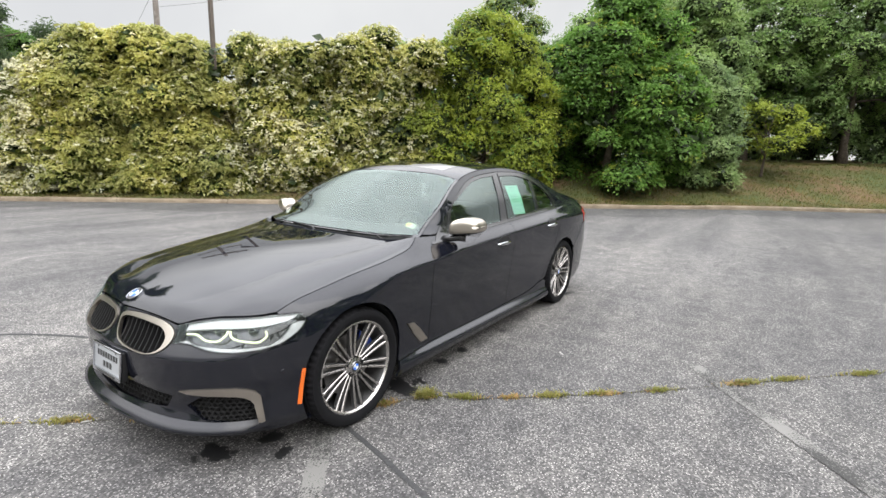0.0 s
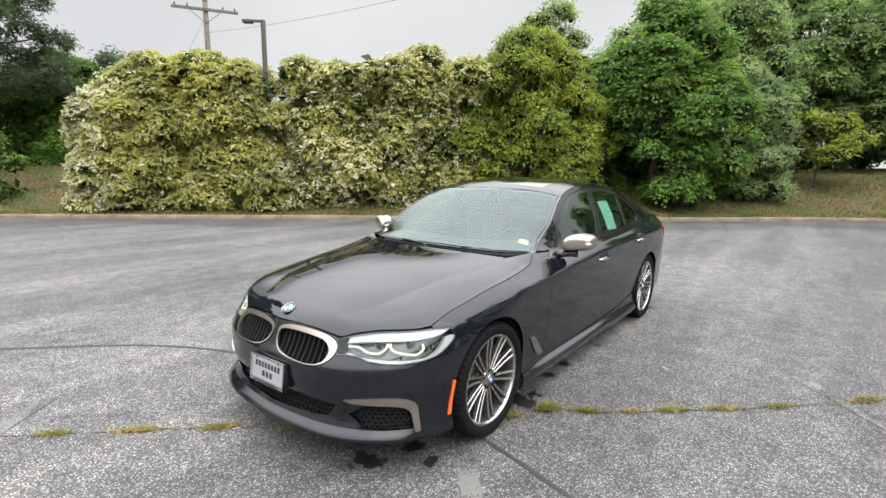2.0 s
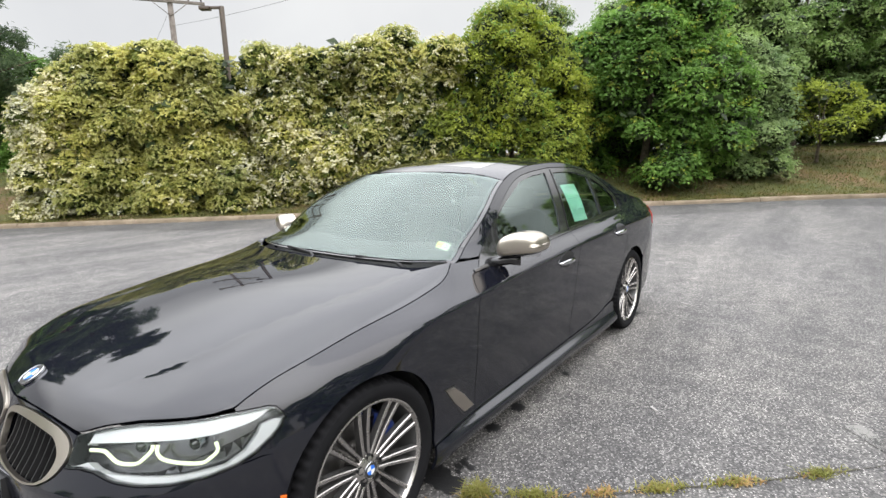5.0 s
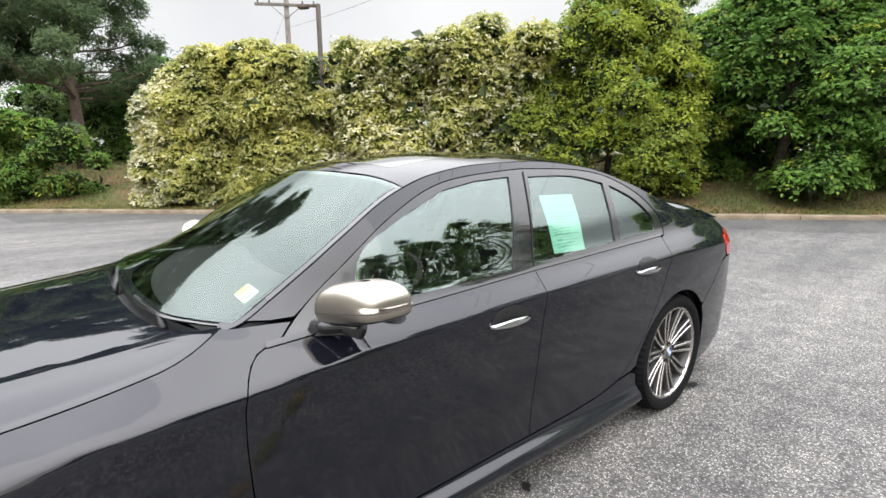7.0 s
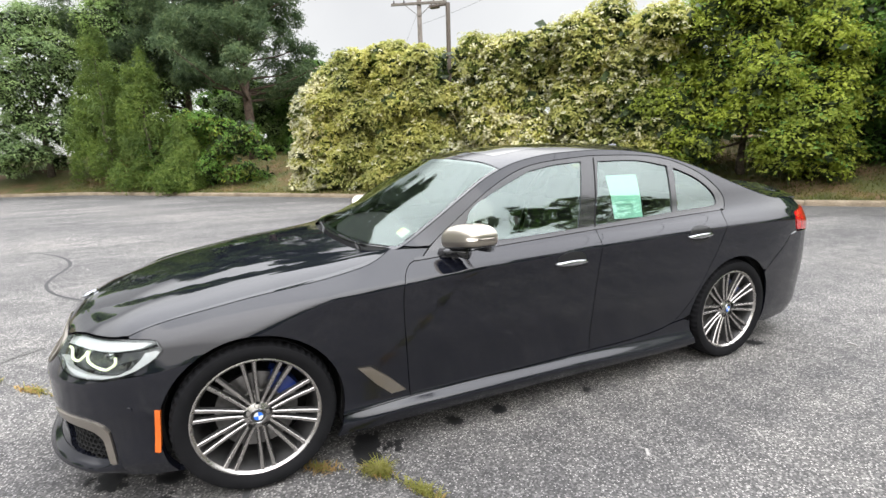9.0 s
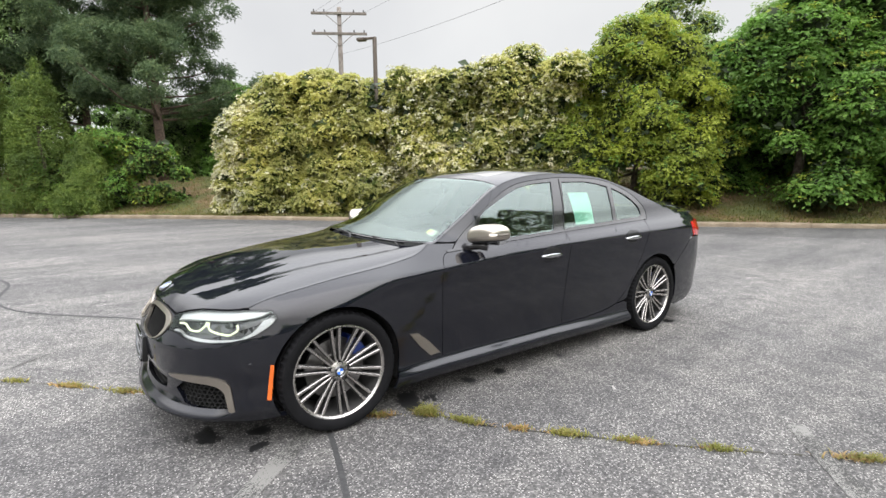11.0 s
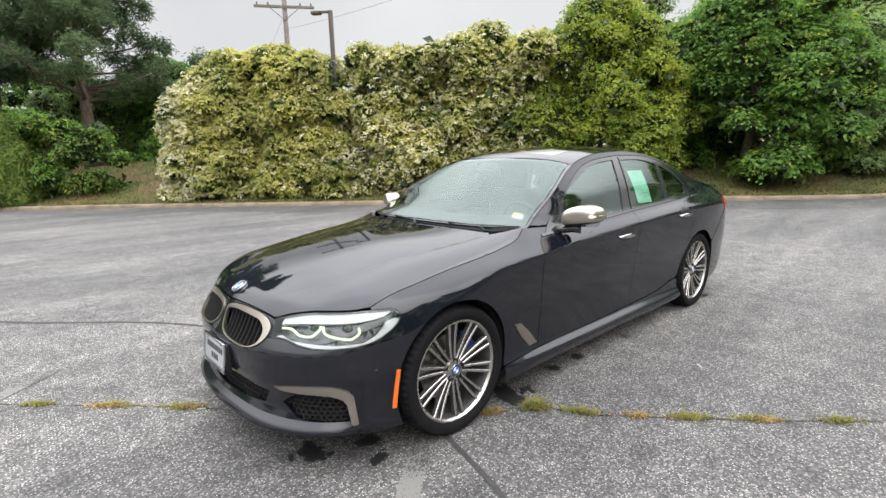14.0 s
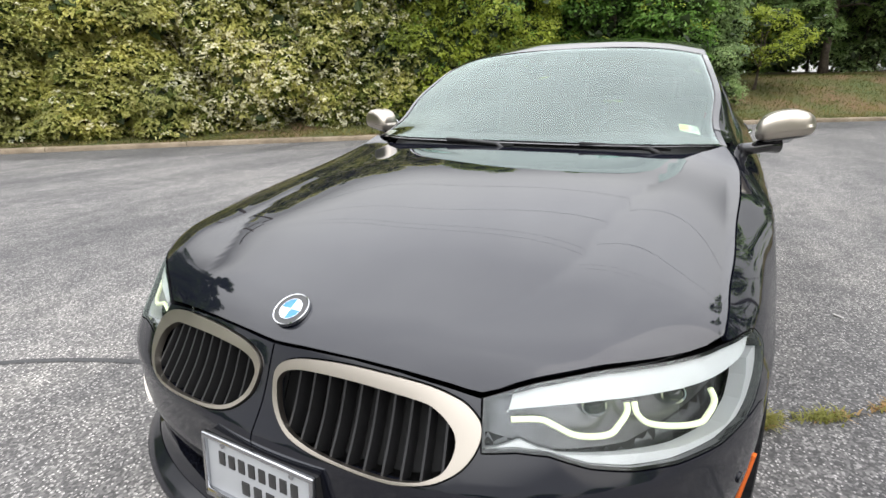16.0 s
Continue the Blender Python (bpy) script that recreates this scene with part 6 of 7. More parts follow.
def make_stickers(car):
    scr = plate_of(top_screen)
    st = part("inspection_sticker", skin(scr, [[(-.750, .690), (-.800, .676), (-.790, .605), (-.742, .618)]], 0.01, off=-0.008, depth=0.0, gap=0), M_STICKW, car, "small pale green and yellow sticker inside the windscreen")
    part("sticker_half", skin(scr, [[(-.753, .648), (-.788, .640), (-.784, .608), (-.747, .618)]], 0.01, off=-0.006, depth=0.0, gap=0), M_YELLOW, st)
    cu = bpy.data.curves.new("sticker_number", "FONT")
    cu.body, cu.size, cu.extrude = "5", .045, .0003
    cu.align_x, cu.align_y = "CENTER", "CENTER"
    cu.materials.append(M_INK)
    t = new("sticker_number", cu)
    t.parent = st
    nx = Vector((-(float(top_screen(-.76, .66)) - float(top_screen(-.78, .66))) / .02, -(float(top_screen(-.77, .67)) - float(top_screen(-.77, .65))) / .02, 1)).normalized()
    up = (Vector((-1, 0, 0)) - nx * nx.dot(Vector((-1, 0, 0)))).normalized()
    rt = up.cross(nx)
    t.matrix_world = Matrix.Translation(Vector((-.772, .667, float(top_screen(-.772, .667)))) - nx * .005) @ Matrix((rt, up, nx)).transposed().to_4x4()
    BODY = lambda a, b: body(a, b)
    quad = [(-2.062, 1.272), (-2.302, 1.268), (-2.240, 1.022), (-2.022, 1.026)]
    paper = part("window_notice", skin(BODY, [sz(quad)], 0.03, off=-0.017, depth=0.001, gap=0), M_PAPER, car, "pale green printed notice taped inside the rear side window")

    def at(u, v):
        a, b, c, d = [np.array(p) for p in quad]
        p = (a * (1 - u) + b * u) * (1 - v) + (d * (1 - u) + c * u) * v
        return (float(p[0]), float(p[1]))
    rg = random.Random(3)
    for i in range(17):
        v = .07 + .052 * i
        u0, u1 = (.25, .75) if i in (0, 1) else (.12, rg.uniform(.55, .88))
        if i in (4, 9):
            continue
        h = .017 if i in (0, 6, 12) else .008
        part("print_line", skin(BODY, [sz([at(u0, v), at(u1, v), at(u1, v + h), at(u0, v + h)])], 0.02, off=-0.0155, depth=0.0, gap=0), M_PRINT, paper)


def build_car():
    car = empty("car", None, "dark grey metallic four-door saloon parked on the asphalt", "car")
    BODY = lambda a, b: body(a, b)
    hood_fn, screen_fn, roof_fn, rear_fn, trunk_fn = map(plate_of, (bonnet, top_screen, top_roof, top_rear, top_trunk))

    # Bonnet with the badge.
    front = [(float(nose_x(y)), y) for y in np.linspace(0, .796, 32)]
    flank = [tuple(bonnet_joint(x)[1][:2]) for x in np.linspace(.455, -.655, 30)]
    back = [(-.666, .772), (-.650, .750), (-.595, .68), (-.540, .56), (-.505, .40), (-.487, .20), (-.482, 0)]
    half = front + flank + soft(back, 4)
    hood = part("bonnet", skin(hood_fn, [half + [(x, -y) for x, y in half[::-1] if y > 1e-6]], 0.02), M_PAINT, car)
    badge_at = Vector((0.728, 0.0, float(top_hood(0.728, 0.0))))
    slope = math.atan2(float(top_hood(.70, 0) - top_hood(.756, 0)), .056)
    tilt = Matrix.Translation(badge_at) @ pose(0, 0, 0, 0, math.degrees(slope), 0)
    make_badge(hood, tilt, 0.041)

    # Front bumper, grilles, plate.
    seam = [(.405, .612), (.34, .604), (.268, .598)]
    hump = [("y", 0, .712), ("y", .10, .716), ("y", .20, .716), ("y", .30, .710), ("y", .40, .697), ("y", .468, .686)]
    bump_loop = sz(hump + HEAD_LOW[::-1][:-2] + seam + arch(*ARCH_F, 43, -27, 14)[1:] + [(.30, .165), (.45, .160), ("y", .72, .165), ("y", .5, .165), ("y", .3, .165), ("y", 0, .165)])
    intake = [("y", .0, .375), ("y", .25, .372), ("y", .475, .362), ("y", .425, .292), ("y", .25, .276), ("y", .0, .270)]
    fog = [("y", .545, .318), ("y", .62, .372), ("y", .70, .378), (.612, .362), (.590, .340), (.568, .244), (.64, .236), ("y", .62, .262)]
    bumper = part("front_bumper", skin(BODY, [bump_loop, nose(KIDNEY_OUT), sz(intake), sz(fog)], 0.015, both=True, depth=0.03), M_PAINT, car)
    for sgn in (1, -1):
        part("grille_frame", skin(BODY, [nose(KIDNEY_OUT), nose(KIDNEY_IN)], 0.012, off=0.006, depth=0.016, flip=sgn, gap=0.001), M_BRONZE, bumper, "satin warm grey metal grille surround")
        g = part("grille", skin(BODY, [nose(shrink(KIDNEY_OUT, 0.01))], 0.03, off=-0.055, depth=0, flip=sgn), M_DARK, car, "black grille with upright slats")
        for k in range(10):
            y = .078 + .0365 * k
            zz = [z for yy, z in KIDNEY_IN if abs(yy - y) < 0.02]
            z0, z1 = min(zz) - 0.004, max(zz) + 0.004
            zs = np.linspace(z0, z1, 6)
            lo, _ = on_body([(float(s_at_y(y)), z) for z in zs], -0.010 + 0.0, 2)
            hi, _ = on_body([(float(s_at_y(y)), z) for z in zs], -0.050, 2)
            V, F = [], []
            for i in range(len(lo)):
                w = 0.0024
                V += [(lo[i] + (0, -w, 0)), (lo[i] + (0, w, 0)), (hi[i] + (0, w * 2, 0)), (hi[i] + (0, -w * 2, 0))]
            for i in range(len(lo) - 1):
                for j in range(4):
                    F.append((4 * i + j, 4 * i + (j + 1) % 4, 4 * i + 4 + (j + 1) % 4, 4 * i + 4 + j))
            V = [(v[0], v[1] * sgn, v[2]) for v in V]
            if sgn < 0:
                F = [f[::-1] for f in F]
            part("slat", (V, F, None, False), M_PLASTIC, g)
        # Lower side intake: bent metal trim over a honeycomb.
        trim = [("y", .525, .401), ("y", .58, .413), ("y", .64, .421), ("y", .70, .424), (.640, .422), (.600, .412), (.570, .396), (.553, .370), (.540, .235), (.565, .226), (.580, .330), (.592, .352), (.612, .368), (.64, .378), ("y", .70, .384), ("y", .63, .386), ("y", .56, .389)]
        part("intake_trim", skin(BODY, [sz(trim)], 0.012, off=0.007, depth=0.025, flip=sgn, gap=0.0), M_BRONZE, bumper, "satin warm grey metal trim strip")
        mesh_back = part("side_intake", skin(BODY, [sz(fog)], 0.02, off=-0.05, depth=0, flip=sgn, gap=0.004), M_DARK, car, "black honeycomb air intake")
        part("honeycomb", honeycomb(.40 + .13, .80, .225, .385, fog, -0.018, sgn), M_DARK, mesh_back)
        part("side_reflector", skin(BODY, [sz([(.370, .466), (.352, .462), (.375, .276), (.396, .280)])], 0.012, off=0.005, depth=0.012, flip=sgn, gap=0), M_ORANGE, bumper, "orange side reflector")
        q, n = on_body([(float(s_at_x(.46)), .475), (float(s_at_x(.459)), .475)], 0.001, 1)
        part("parking_sensor", disc(q[0] * [1, sgn, 1], n[0] * [1, sgn, 1], 0.011, 0.003), M_PAINT, bumper)
    mid = part("lower_intake", skin(BODY, [sz(intake)], 0.03, off=-0.06, depth=0, both=True), M_DARK, car, "black lower air intake")
    part("honeycomb", honeycomb(0.0, .475, .265, .38, intake, -0.024, 0), M_DARK, mid)
    # Splitter edge under the nose.
    end = float(s_at_x(.53))
    rows = [(.250, .001), (.231, .014), (.217, .032), (.209, .035), (.199, .034), (.182, .024), (.170, .002)]
    V, F, m = [], [], len(rows)
    ss = np.linspace(0, end, 48)
    for z, off in rows:
        p, n = on_body_points([(s, z) for s in ss], 0.0)
        V.append(p + n * [1, 1, 0.3] * (off * np.clip((end - ss) / .12, 0, 1) ** .6 + .0005)[:, None])
    V = np.stack(V, 1).reshape(-1, 3)
    F = [(i * m + j, i * m + j + 1, (i + 1) * m + j + 1, (i + 1) * m + j) for i in range(47) for j in range(m - 1)]
    part("splitter", (np.concatenate([V, V * [1, -1, 1]]), F + [tuple(i + len(V) for i in f[::-1]) for f in F]), M_PAINT, bumper)
    make_plate(car)

    # Headlamps.
    for sgn in (1, -1):
        make_headlamp(car, sgn)

    # Flanks.
    for sgn in (1, -1):
        fine = 1.0 if sgn > 0 else 2.0
        fender = part("front_wing", skin(BODY, [sz(loop_fender())], 0.016 * fine, flip=sgn), M_PAINT, car)
        vent = [(-.440, .470), (-.500, .462), (-.585, .392), (-.672, .300), (-.598, .297), (-.520, .372)]
        part("side_vent", skin(BODY, [sz(vent)], 0.02, off=0.009, depth=0.012, flip=sgn, gap=0), M_BRONZE, fender, "satin metal side vent blade")
        part("vent_recess", skin(BODY, [sz([(-.425, .478), (-.512, .470), (-.692, .290), (-.585, .287)])], 0.02, off=0.0015, depth=0.002, flip=sgn, gap=0), M_BLACK, fender)
        fd = part("front_door", skin(BODY, [sz(soft(SHUT_A, 3)[::-1] + BELT[:5] + soft(SHUT_B, 3)[1:] + SILL[2:6][::-1])], 0.015 * fine, flip=sgn), M_PAINT, car)
        rd = part("rear_door", skin(BODY, [sz(soft(SHUT_B, 3)[::-1] + BELT[4:] + soft(SHUT_C, 3)[1:] + SILL[5:][::-1])], 0.015 * fine, flip=sgn), M_PAINT, car)
        make_handle(fd, -1.515, -1.728, .832, .830, sgn)
        make_handle(rd, -2.492, -2.702, .882, .884, sgn)
        part("belt_trim", skin(BODY, [sz(BELT + [(x, z + .012) for x, z in BELT[::-1]])], 0.03, off=0.004, depth=0.012, flip=sgn, gap=0), M_BLACK, fd, "thin gloss black strip under the windows")
        hole_f, hole_r, hole_q = GLASS_F, GLASS_R, GLASS_Q
        outer = FRAME + [(x, z + .013) for x, z in BELT[::-1][:-1]] + [(-.78, .940)]
        fr = part("window_frame", skin(BODY, [sz(outer), sz(hole_f), sz(hole_r), sz(hole_q)], 0.02, off=-0.003, flip=sgn, gap=0.001), M_BLACK, car, "gloss black window surround")
        for nm, g in (("front_window", hole_f), ("rear_window", hole_r), ("quarter_window", hole_q)):
            ob = part(nm, skin(BODY, [sz(g)], 0.03, off=-0.010, depth=0.0, flip=sgn, gap=-0.006), M_GLASS, fr, "tinted side window glass")
            ob.visible_shadow = False
        part("pillar_joint", skin(BODY, [sz([(-1.848, .990), (-1.854, .990), (-2.012, 1.372), (-2.006, 1.372)])], 0.02, off=0.0005, depth=0.002, flip=sgn, gap=0), M_DARK, fr)
        # Side frame: A-pillar, roof rail, C-pillar and rear wing in one.
        xs = np.concatenate([np.linspace(-.725, -1.5, 24), np.linspace(-1.55, -3.55, 34), np.linspace(-3.6, -3.86, 6)])
        rail = [(x, float(edge_z(x))) for x in xs]
        lamp = [(-3.80, .968), (-3.62, .945), (-3.585, .90), (-3.60, .845), (-3.62, .825)]
        low = [(-3.55, .80), (-3.44, .70), (-3.36, .645), (-3.285, .578)]
        wheel_r = arch(*ARCH_R, 142, 4)
        path = rail + lamp + low + wheel_r[1:] + [(-2.56, .345), (-2.45, .330)] + soft(SHUT_C, 3)[::-1] + [p for p in FRAME[::-1] if p[1] > .982 or p[0] < -2] + [(-.855, .981), (-.79, .981)]
        part("side_frame", skin(BODY, [sz(path)], 0.018 * fine, flip=sgn), M_PAINT, car)
        sill = SILL[:] + [(-2.555, .340)] + arch(*ARCH_R, 1, -27, 8)[1:] + [(-2.55, .158), (-1.5, .156), (-.42, .158)] + arch(*ARCH_F, 209, 195, 6)
        part("side_skirt", skin(BODY, [sz(sill)], 0.012 * fine, off=0.005, flip=sgn), M_PAINT, car)
        rb = [(-3.284, .575), (-3.36, .642), (-3.44, .697), (-3.55, .797), (-3.63, .812), (-3.80, .80)]
        tail_lp = sz(rb) + [(float(s_at_tail(y)), .795) for y in (.62, .4, .2, 0)] + [(float(s_at_tail(y)), .19) for y in (0, .3, .6)] + sz([(-3.75, .18), (-3.40, .17)] + arch(*ARCH_R, 207, 143, 14)[1:])
        part("rear_bumper", skin(BODY, [tail_lp], 0.02 * fine, flip=sgn), M_PAINT, car)
        red = sz([(-3.80, .970), (-3.625, .947), (-3.59, .90), (-3.605, .848), (-3.63, .822), (-3.80, .808)]) + [(float(s_at_tail(y)), z) for y, z in ((.62, .805), (.42, .82), (.40, .90), (.62, .955))]
        part("tail_lamp", skin(BODY, [red], 0.025, off=0.004, flip=sgn), M_RED, car, "red tail lamp")
        boot = [(float(s_at_tail(y)), z) for y, z in ((.40, .83), (.0, .83), (.0, 1.045), (.4, 1.04), (.60, 1.02), (.62, .965), (.42, .91))]
        part("boot_face", skin(BODY, [boot], 0.03, flip=sgn), M_PAINT, car)
        make_mirror(car, sgn)

    # Windscreen, roof, rear window, boot lid.
    base = [(-.512, 0), (-.516, .2), (-.534, .4), (-.572, .57), (-.635, .69), (-.700, .760)]
    edge = [(x, float(edge_y(x)) - .028) for x in np.linspace(-.74, -1.31, 18)]
    head = [(-1.335, float(edge_y(-1.335)) - .026), (-1.322, .50), (-1.29, .32), (-1.275, .15), (-1.27, 0)]
    half = soft(base, 4) + edge + soft(head, 4)
    whole = half + [(x, -y) for x, y in half[::-1] if y > 1e-6][:-1]
    ws = part("windscreen", skin(screen_fn, [whole], 0.035, depth=0.0, gap=0.0), M_SCREEN, car, "clear windscreen mirroring the sky")
    ws.visible_shadow = False
    inner = shrink(densify(whole, .02), 0.02)
    part("windscreen_border", skin(screen_fn, [shrink(densify(whole, .02), -0.012), inner], 0.02, off=-0.004, depth=0.006, gap=0.0), M_BLACK, ws, "black border of the windscreen")
    cowl = soft([(-.45, 0), (-.455, .2), (-.475, .40), (-.505, .56), (-.56, .68), (-.61, .75)], 4) + soft([(-.74, .75), (-.68, .69), (-.62, .57), (-.58, .4), (-.56, .2), (-.555, 0)], 4)
    cowl_fn = plate_of(lambda x, y: top_hood(np.maximum(x, -.62 - 0.1 * np.abs(y)), y) - 0.03 + 0 * x)
    part("cowl", skin(cowl_fn, [cowl + [(x, -y) for x, y in cowl[::-1] if y > 1e-6]], 0.03), M_PLASTIC, car, "black plastic cowl under the windscreen")
    cor = [(-.662, float(edge_y(-.66)) - .004), (-.70, float(edge_y(-.70)) - .001), (-.745, float(edge_y(-.745)) - .001), (-.80, float(edge_y(-.80)) - .001), (-.80, float(edge_y(-.80)) - .024), (-.745, float(edge_y(-.745)) - .025), (-.71, .755), (-.672, .735), (-.658, .755)]
    for sgn in (1, -1):
        part("wing_corner", skin(plate_of(lambda x, y: edge_z(x) + (edge_y(x) - np.abs(y)) * 0.25), [[(x, y * sgn) for x, y in cor]], 0.02, gap=0.001), M_PAINT, car)
    pil = [(x, float(edge_y(x)) - .022) for x in np.linspace(-.80, -1.335, 20)] + [(x, float(edge_y(x)) - .001) for x in np.linspace(-1.335, -.80, 20)]
    for sgn in (1, -1):
        part("pillar_moulding", skin(screen_fn, [[(x, y * sgn) for x, y in pil]], 0.02, off=0.002, gap=0.0), M_BLACK, car)
        make_wiper(car, sgn)
    rf = soft([(-1.275, 0), (-1.28, .15), (-1.295, .32), (-1.327, .50), (-1.342, float(edge_y(-1.342)) - .003)], 4) + [(x, float(edge_y(x)) - .003) for x in np.linspace(-1.37, -2.86, 40)]
    rf += soft([(-2.93, .50), (-2.955, .32), (-2.965, .15), (-2.97, 0)], 3)
    sun_h = soft([(-1.40, 0), (-1.405, .25), (-1.42, .42), (-1.45, .445), (-1.70, .45), (-2.18, .44), (-2.21, .41), (-2.215, .2), (-2.215, 0)], 3)
    hole = sun_h + [(x, -y) for x, y in sun_h[::-1] if y > 1e-6]
    roof = part("roof", skin(roof_fn, [rf + [(x, -y) for x, y in rf[::-1] if y > 1e-6], hole], 0.035), M_PAINT, car)
    part("sunroof", skin(roof_fn, [hole], 0.05, off=-0.001, gap=0.004), M_ROOFGLASS, roof, "dark tinted glass sunroof")
    make_fin(roof)
    rw = soft([(-2.975, 0), (-2.965, .32), (-2.94, .50)], 3) + [(x, float(edge_y(x)) - .02) for x in np.linspace(-2.96, -3.42, 12)] + soft([(-3.50, .5), (-3.53, .3), (-3.54, 0)], 3)
    part("rear_screen", skin(rear_fn, [rw + [(x, -y) for x, y in rw[::-1] if y > 1e-6]], 0.04), M_ROOFGLASS, car, "dark rear window")
    tr = soft([(-3.545, 0), (-3.535, .3), (-3.505, .5)], 3) + [(x, float(edge_y(x)) - .003) for x in np.linspace(-3.46, -3.86, 10)] + soft([(-3.95, .58), (-3.985, .3), (-3.995, 0)], 3)
    lid = part("boot_lid", skin(trunk_fn, [tr + [(x, -y) for x, y in tr[::-1] if y > 1e-6]], 0.03), M_PAINT, car)
    rows = []
    for y in np.linspace(-.60, .60, 25):
        x = -3.93 + .09 * (y / .6) ** 2
        z = float(top_trunk(x, y))
        k = 1 - (y / .62) ** 6
        rows.append([(x + .09, y, z + .001), (x + .02, y, z + .002 + .010 * k), (x - .03, y, z + .002 + .020 * k), (x - .038, y, z + .012 * k - .004), (x - .02, y, z - .03)])
    V = [p for r in rows for p in r]
    part("spoiler", (V, [(5 * i + j, 5 * i + 5 + j, 5 * i + 6 + j, 5 * i + 1 + j) for i in range(24) for j in range(4)]), M_PAINT, lid, "low lip spoiler on the boot lid")

    # Dark inner shell, floor and wheel housings behind the gaps.
    shell = [("y", 0, .66), ("y", .3, .66), ("y", .47, .64), ("y", .6, .62), ("y", .72, .62), (.5, .66), (.3, .70), (0, .78), (-.5, .86), (-.8, .90), (-1.5, .93), (-2.5, .95), (-3.0, .97), (-3.5, .96), (-3.8, .93)]
    shell_s = sz(shell) + [(float(s_at_tail(y)), z) for y, z in ((.6, .92), (.3, .92), (0, .92), (0, .25), (.5, .25))] + sz([(-3.7, .22), (-3.36, .22)] + arch(*ARCH_R, -17, 197, 24) + [(-2.5, .20), (-.45, .20)] + arch(*ARCH_F, 197, -17, 24)[::-1][::-1] + [(.45, .20), ("y", .6, .20), ("y", .3, .20), ("y", 0, .20)])
    for sgn in (1, -1):
        part("inner_shell", skin(BODY, [shell_s], 0.05, off=-0.062, depth=0.0, flip=sgn), M_DARK, car)
        for cx, cz, r in (ARCH_F, ARCH_R):
            liner = lathe([(r + .006, .38), (r + .004, .88)], 32, "y", radians(-20), radians(200))
            bmesh.ops.translate(liner, vec=(cx, 0, cz), verts=liner.verts)
            wall = lathe([(0.01, .50), (r + .006, .50)], 32, "y", 0, 2 * math.pi)
            bmesh.ops.translate(wall, vec=(cx, 0, cz), verts=wall.verts)
            lm = joined(liner, wall)
            part("wheel_housing", mirrored(lm) if sgn < 0 else lm, M_DARK, car)
    part("floor_pan", joined(box(-1.49, 0, .20, 2.05, 1.60, .06, .01), box(-1.5, 0, .20, 4.6, .96, .06, .01)), M_DARK, car)
    part("bonnet_liner", skin(hood_fn, [[(.62, -.40), (.62, .40), (.36, .60), (-.42, .68), (-.42, -.68), (.36, -.60)]], 0.08, off=-0.035, depth=0), M_DARK, car)
    make_cabin(car)
    make_wheels(car)
    make_stickers(car)
    return car


build_car()


# ---- marks on the asphalt ----
_d2 = np.array([0.755, 0.656])
for _k, (_x, _y, _len) in enumerate([(0.02, 0.69, 5.2), (-2.08, 2.34, 5.0), (1.50, -1.62, 5.2)]):
    tagged(part("parking_line", ribbon([np.array([_x, _y]) + _d2 * _len * f for f in (0, 0.25, 0.5, 0.75, 1)], 0.10, 0.004, 0.05, 0.04, _k), M_LINE),
           "faded white painted parking line, almost worn away", "road marking", "parking lines", "structure")
tagged(part("tyre_mark", ribbon([(3.5, -7.26), (2.51, -6.07), (2.17, -5.12), (2.17, -4.3), (1.86, -3.42), (1.2, -2.70), (0.6, -2.02), (0.30, -1.40), (0.08, -0.6), (0.0, 0.2), (0.09, 0.95), (0.22, 1.45), (0.34, 1.86), (0.62, 2.5), (1.1, 3.2)],
                                 [0.01, 0.03, 0.045, 0.04, 0.035, 0.035, 0.035, 0.035, 0.035, 0.03, 0.026, 0.03, 0.03, 0.022, 0.01], 0.003, 0.06), M_TAR),
       "dark curved tyre mark across the asphalt", "tyre mark", kind="structure")
CRACK = [(2.6, -2.05), (1.64, -1.08), (1.25, -0.68), (0.95, -0.36), (0.70, -0.05), (0.2, 0.45), (-0.2, 0.86), (-0.48, 1.03), (-0.65, 1.29), (-0.96, 1.65), (-1.22, 1.93), (-1.5, 2.22), (-1.95, 2.64), (-2.4, 3.06), (-3.6, 4.25), (-6, 6.7)]
tagged(part("pavement_crack", ribbon(CRACK, 0.006, 0.0035, 0.9, 0.03), M_CRACK), "long open joint across the asphalt, filled with dirt", "crack", kind="structure")
for _x, _y, _r, _s in [(0.645, 0.535, 0.085, 1), (0.395, 0.645, 0.062, 2), (0.435, 0.80, 0.05, 3), (-0.47, 0.83, 0.115, 4), (-0.97, 0.80, 0.05, 5), (-1.24, 0.805, 0.055, 6), (-1.82, 0.85, 0.03, 7), (-3.36, 0.84, 0.06, 8)]:
    tagged(part("oil_stain", stain(_x, _y, _r, 0.0052, _s, 0.72, 0.5 + _s), M_OIL), "small dark wet stain on the asphalt under the car", "stain", "stains under the car", "structure")


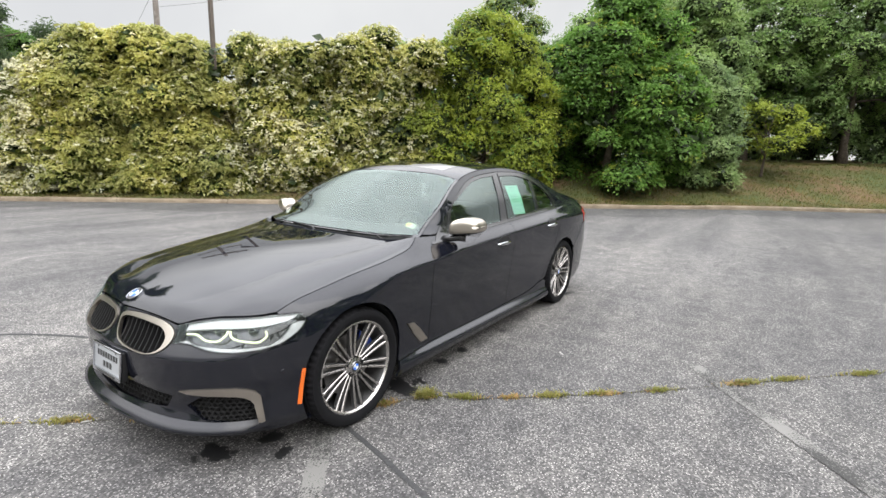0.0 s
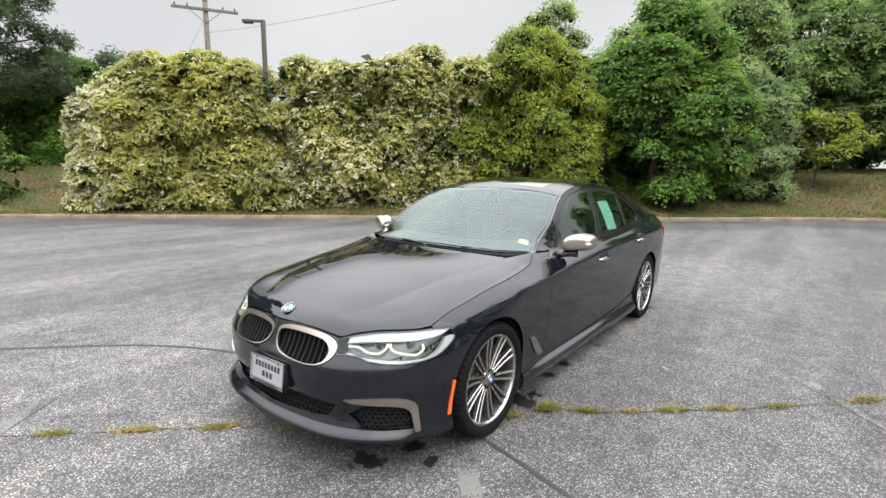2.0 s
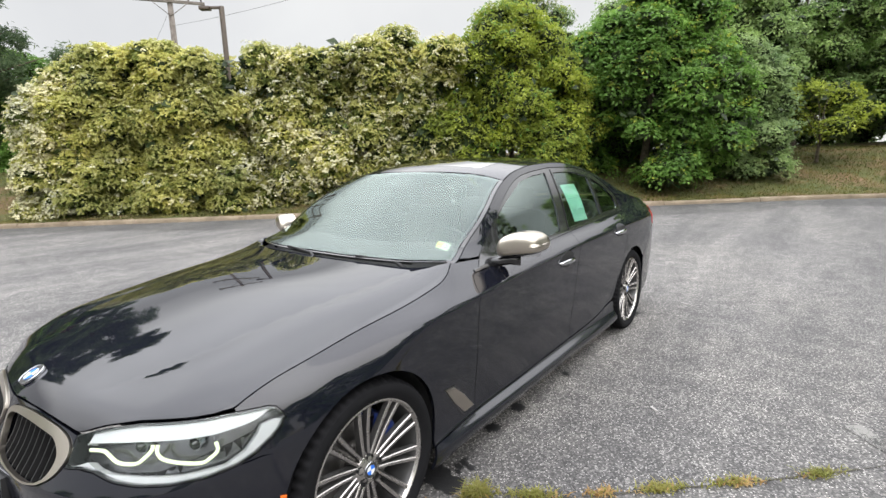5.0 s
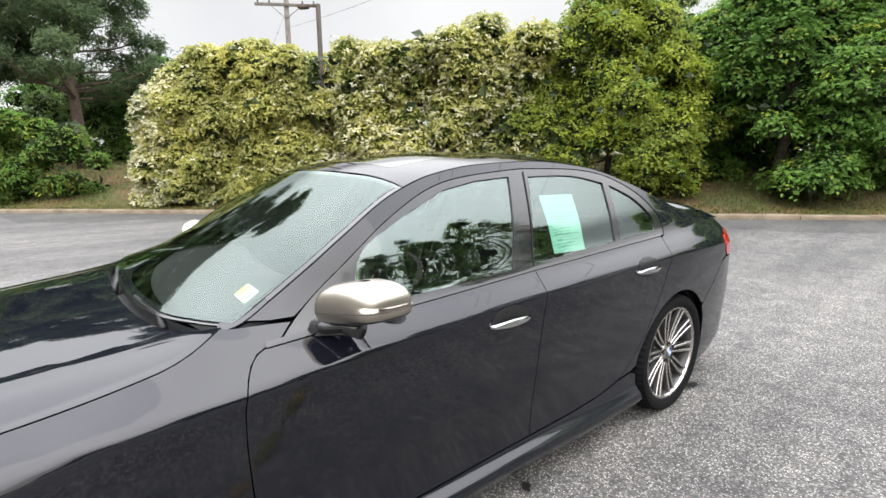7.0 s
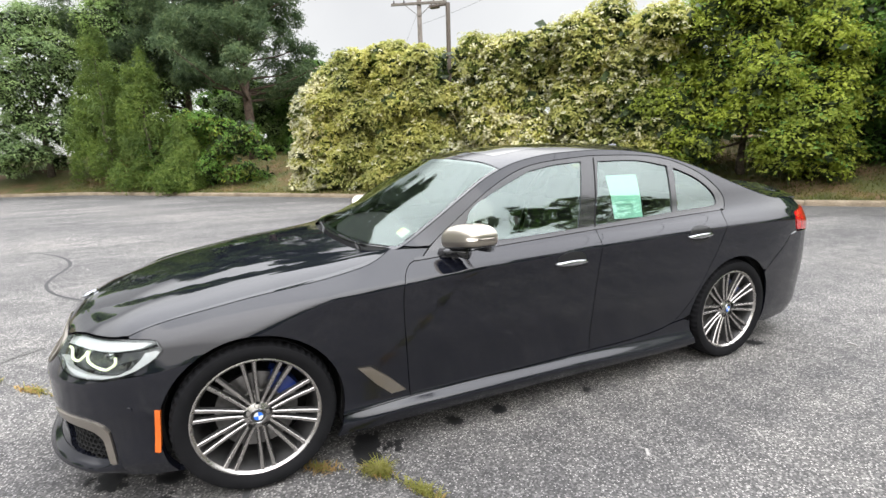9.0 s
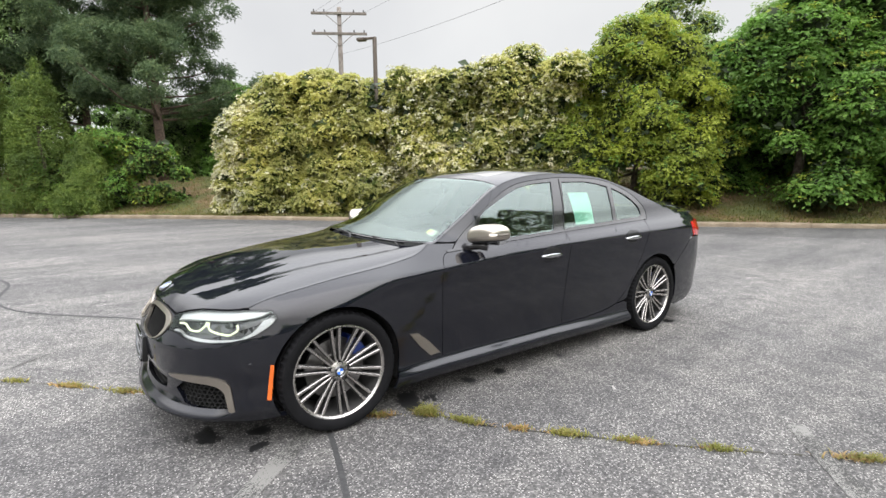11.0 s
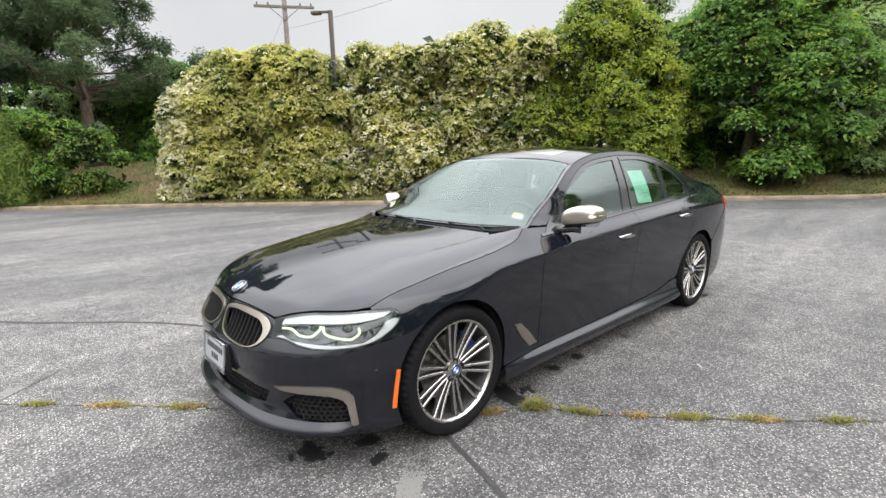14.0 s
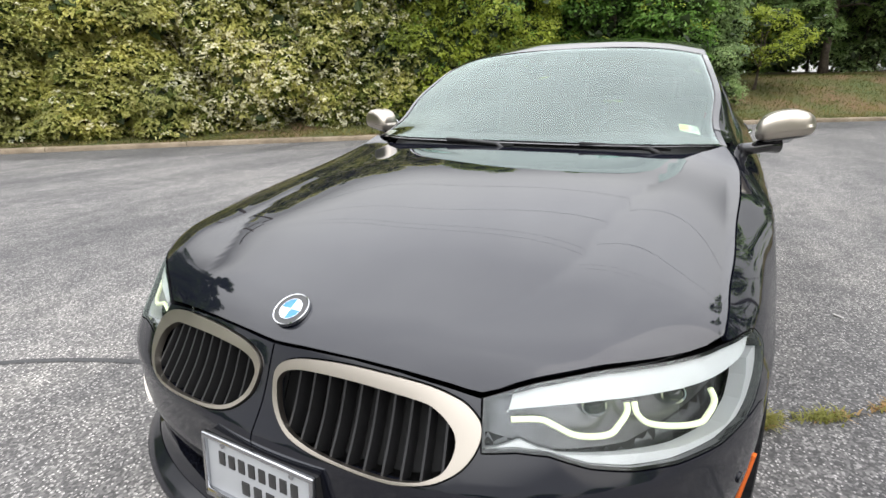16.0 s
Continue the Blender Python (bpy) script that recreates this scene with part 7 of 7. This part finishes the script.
def blades(spots, length, width, lean, seed):
    """Grass blades, each a bent two-part strip. spots: rows of x, y, z."""
    rg = np.random.RandomState(seed)
    n = len(spots)
    a = rg.uniform(0, 2 * np.pi, n)
    L = length * rg.uniform(0.5, 1.25, n)
    d = np.stack([np.cos(a), np.sin(a), np.zeros(n)], 1)
    sd = np.stack([-np.sin(a), np.cos(a), np.zeros(n)], 1) * (width * rg.uniform(0.7, 1.3, n))[:, None] * 0.5
    ln = (lean * rg.uniform(0.2, 1.6, n) * L)[:, None]
    up = np.array([0, 0, 1.0])
    p0, p1 = spots, spots + d * ln * 0.35 + up * (L * 0.55)[:, None]
    p2 = spots + d * ln + up * (L * np.clip(1 - 0.35 * lean, 0.3, 1))[:, None]
    V = np.stack([p0 - sd, p0 + sd, p1 - sd * 0.8, p1 + sd * 0.8, p2], 1).reshape(-1, 3)
    b = np.arange(n) * 5
    F = np.concatenate([np.stack([b, b + 1, b + 3], 1), np.stack([b, b + 3, b + 2], 1), np.stack([b + 2, b + 3, b + 4], 1)])
    return V, F


_rg = np.random.RandomState(11)
_cr = np.array(CRACK)
_ct = np.concatenate([[0], np.cumsum(np.linalg.norm(np.diff(_cr, axis=0), axis=1))])
_cx, _cy = np.interp(np.linspace(0, _ct[-1], 900), _ct, _cr[:, 0]), np.interp(np.linspace(0, _ct[-1], 900), _ct, _cr[:, 1])
for _x, _y, _len, _n, _h in [(1.95, -1.40, 0.10, 120, 0.03), (1.62, -1.06, 0.18, 330, 0.03), (1.28, -0.72, 0.24, 520, 0.034), (0.98, -0.40, 0.24, 520, 0.034), (0.72, -0.08, 0.12, 180, 0.028), (-0.24, 0.88, 0.14, 360, 0.034), (-0.46, 1.04, 0.11, 800, 0.06), (-0.62, 1.24, 0.22, 560, 0.034), (-0.80, 1.46, 0.14, 260, 0.03),
                             (-0.97, 1.66, 0.2, 560, 0.034), (-1.21, 1.92, 0.24, 560, 0.03), (-1.5, 2.22, 0.2, 460, 0.028), (-1.97, 2.66, 0.26, 760, 0.036), (-2.25, 2.92, 0.26, 600, 0.03), (-2.7, 3.36, 0.3, 560, 0.034)]:
    _i = np.argmin((_cx - _x) ** 2 + (_cy - _y) ** 2)
    _n = int(_n * 0.40)
    _k = np.clip(_i + (_rg.normal(0, 0.28, _n) * _len / _ct[-1] * 900).astype(int), 0, 899)
    _p = np.stack([_cx[_k] + _rg.normal(0, 0.014, _n), _cy[_k] + _rg.normal(0, 0.014, _n), np.full(_n, 0.002)], 1)
    _dry = _rg.uniform(size=_n) < np.clip(0.25 + 0.5 * np.sin(_k * 0.11), 0.05, 0.8)
    _g = tagged(part("grass_tuft", blades(_p[~_dry], _h, 0.006, 1.0, _n), M_TUFT), "low yellow-green grass growing out of a crack in the asphalt", "grass", "grass in the crack", "stuff")
    part("dry_blades", blades(_p[_dry], _h * 0.7, 0.007, 1.5, _n + 1), M_DRY, _g, "dry straw-coloured blades")
for _x, _y, _s in [(-1.67, 1.455, 1), (-3.93, 1.18, 2), (0.92, -0.30, 3)]:
    _b = box(_x, _y, 0.006, 0.05, 0.014, 0.006, 0.002, Euler((0.05, 0.03, _s * 0.9)).to_matrix())
    tagged(part("scrap", _b, M_SCRAP), "small pale scrap lying on the asphalt", "litter", "litter")


_rg = np.random.RandomState(21)
tagged(part("bank_grass", blades(bank_spots(_rg, 75000, -8, 40, 0.17, 8.0), 0.10, 0.016, 1.2, 5), M_BLADE), "short thin grass and straw on the bank", "grass", kind="stuff")
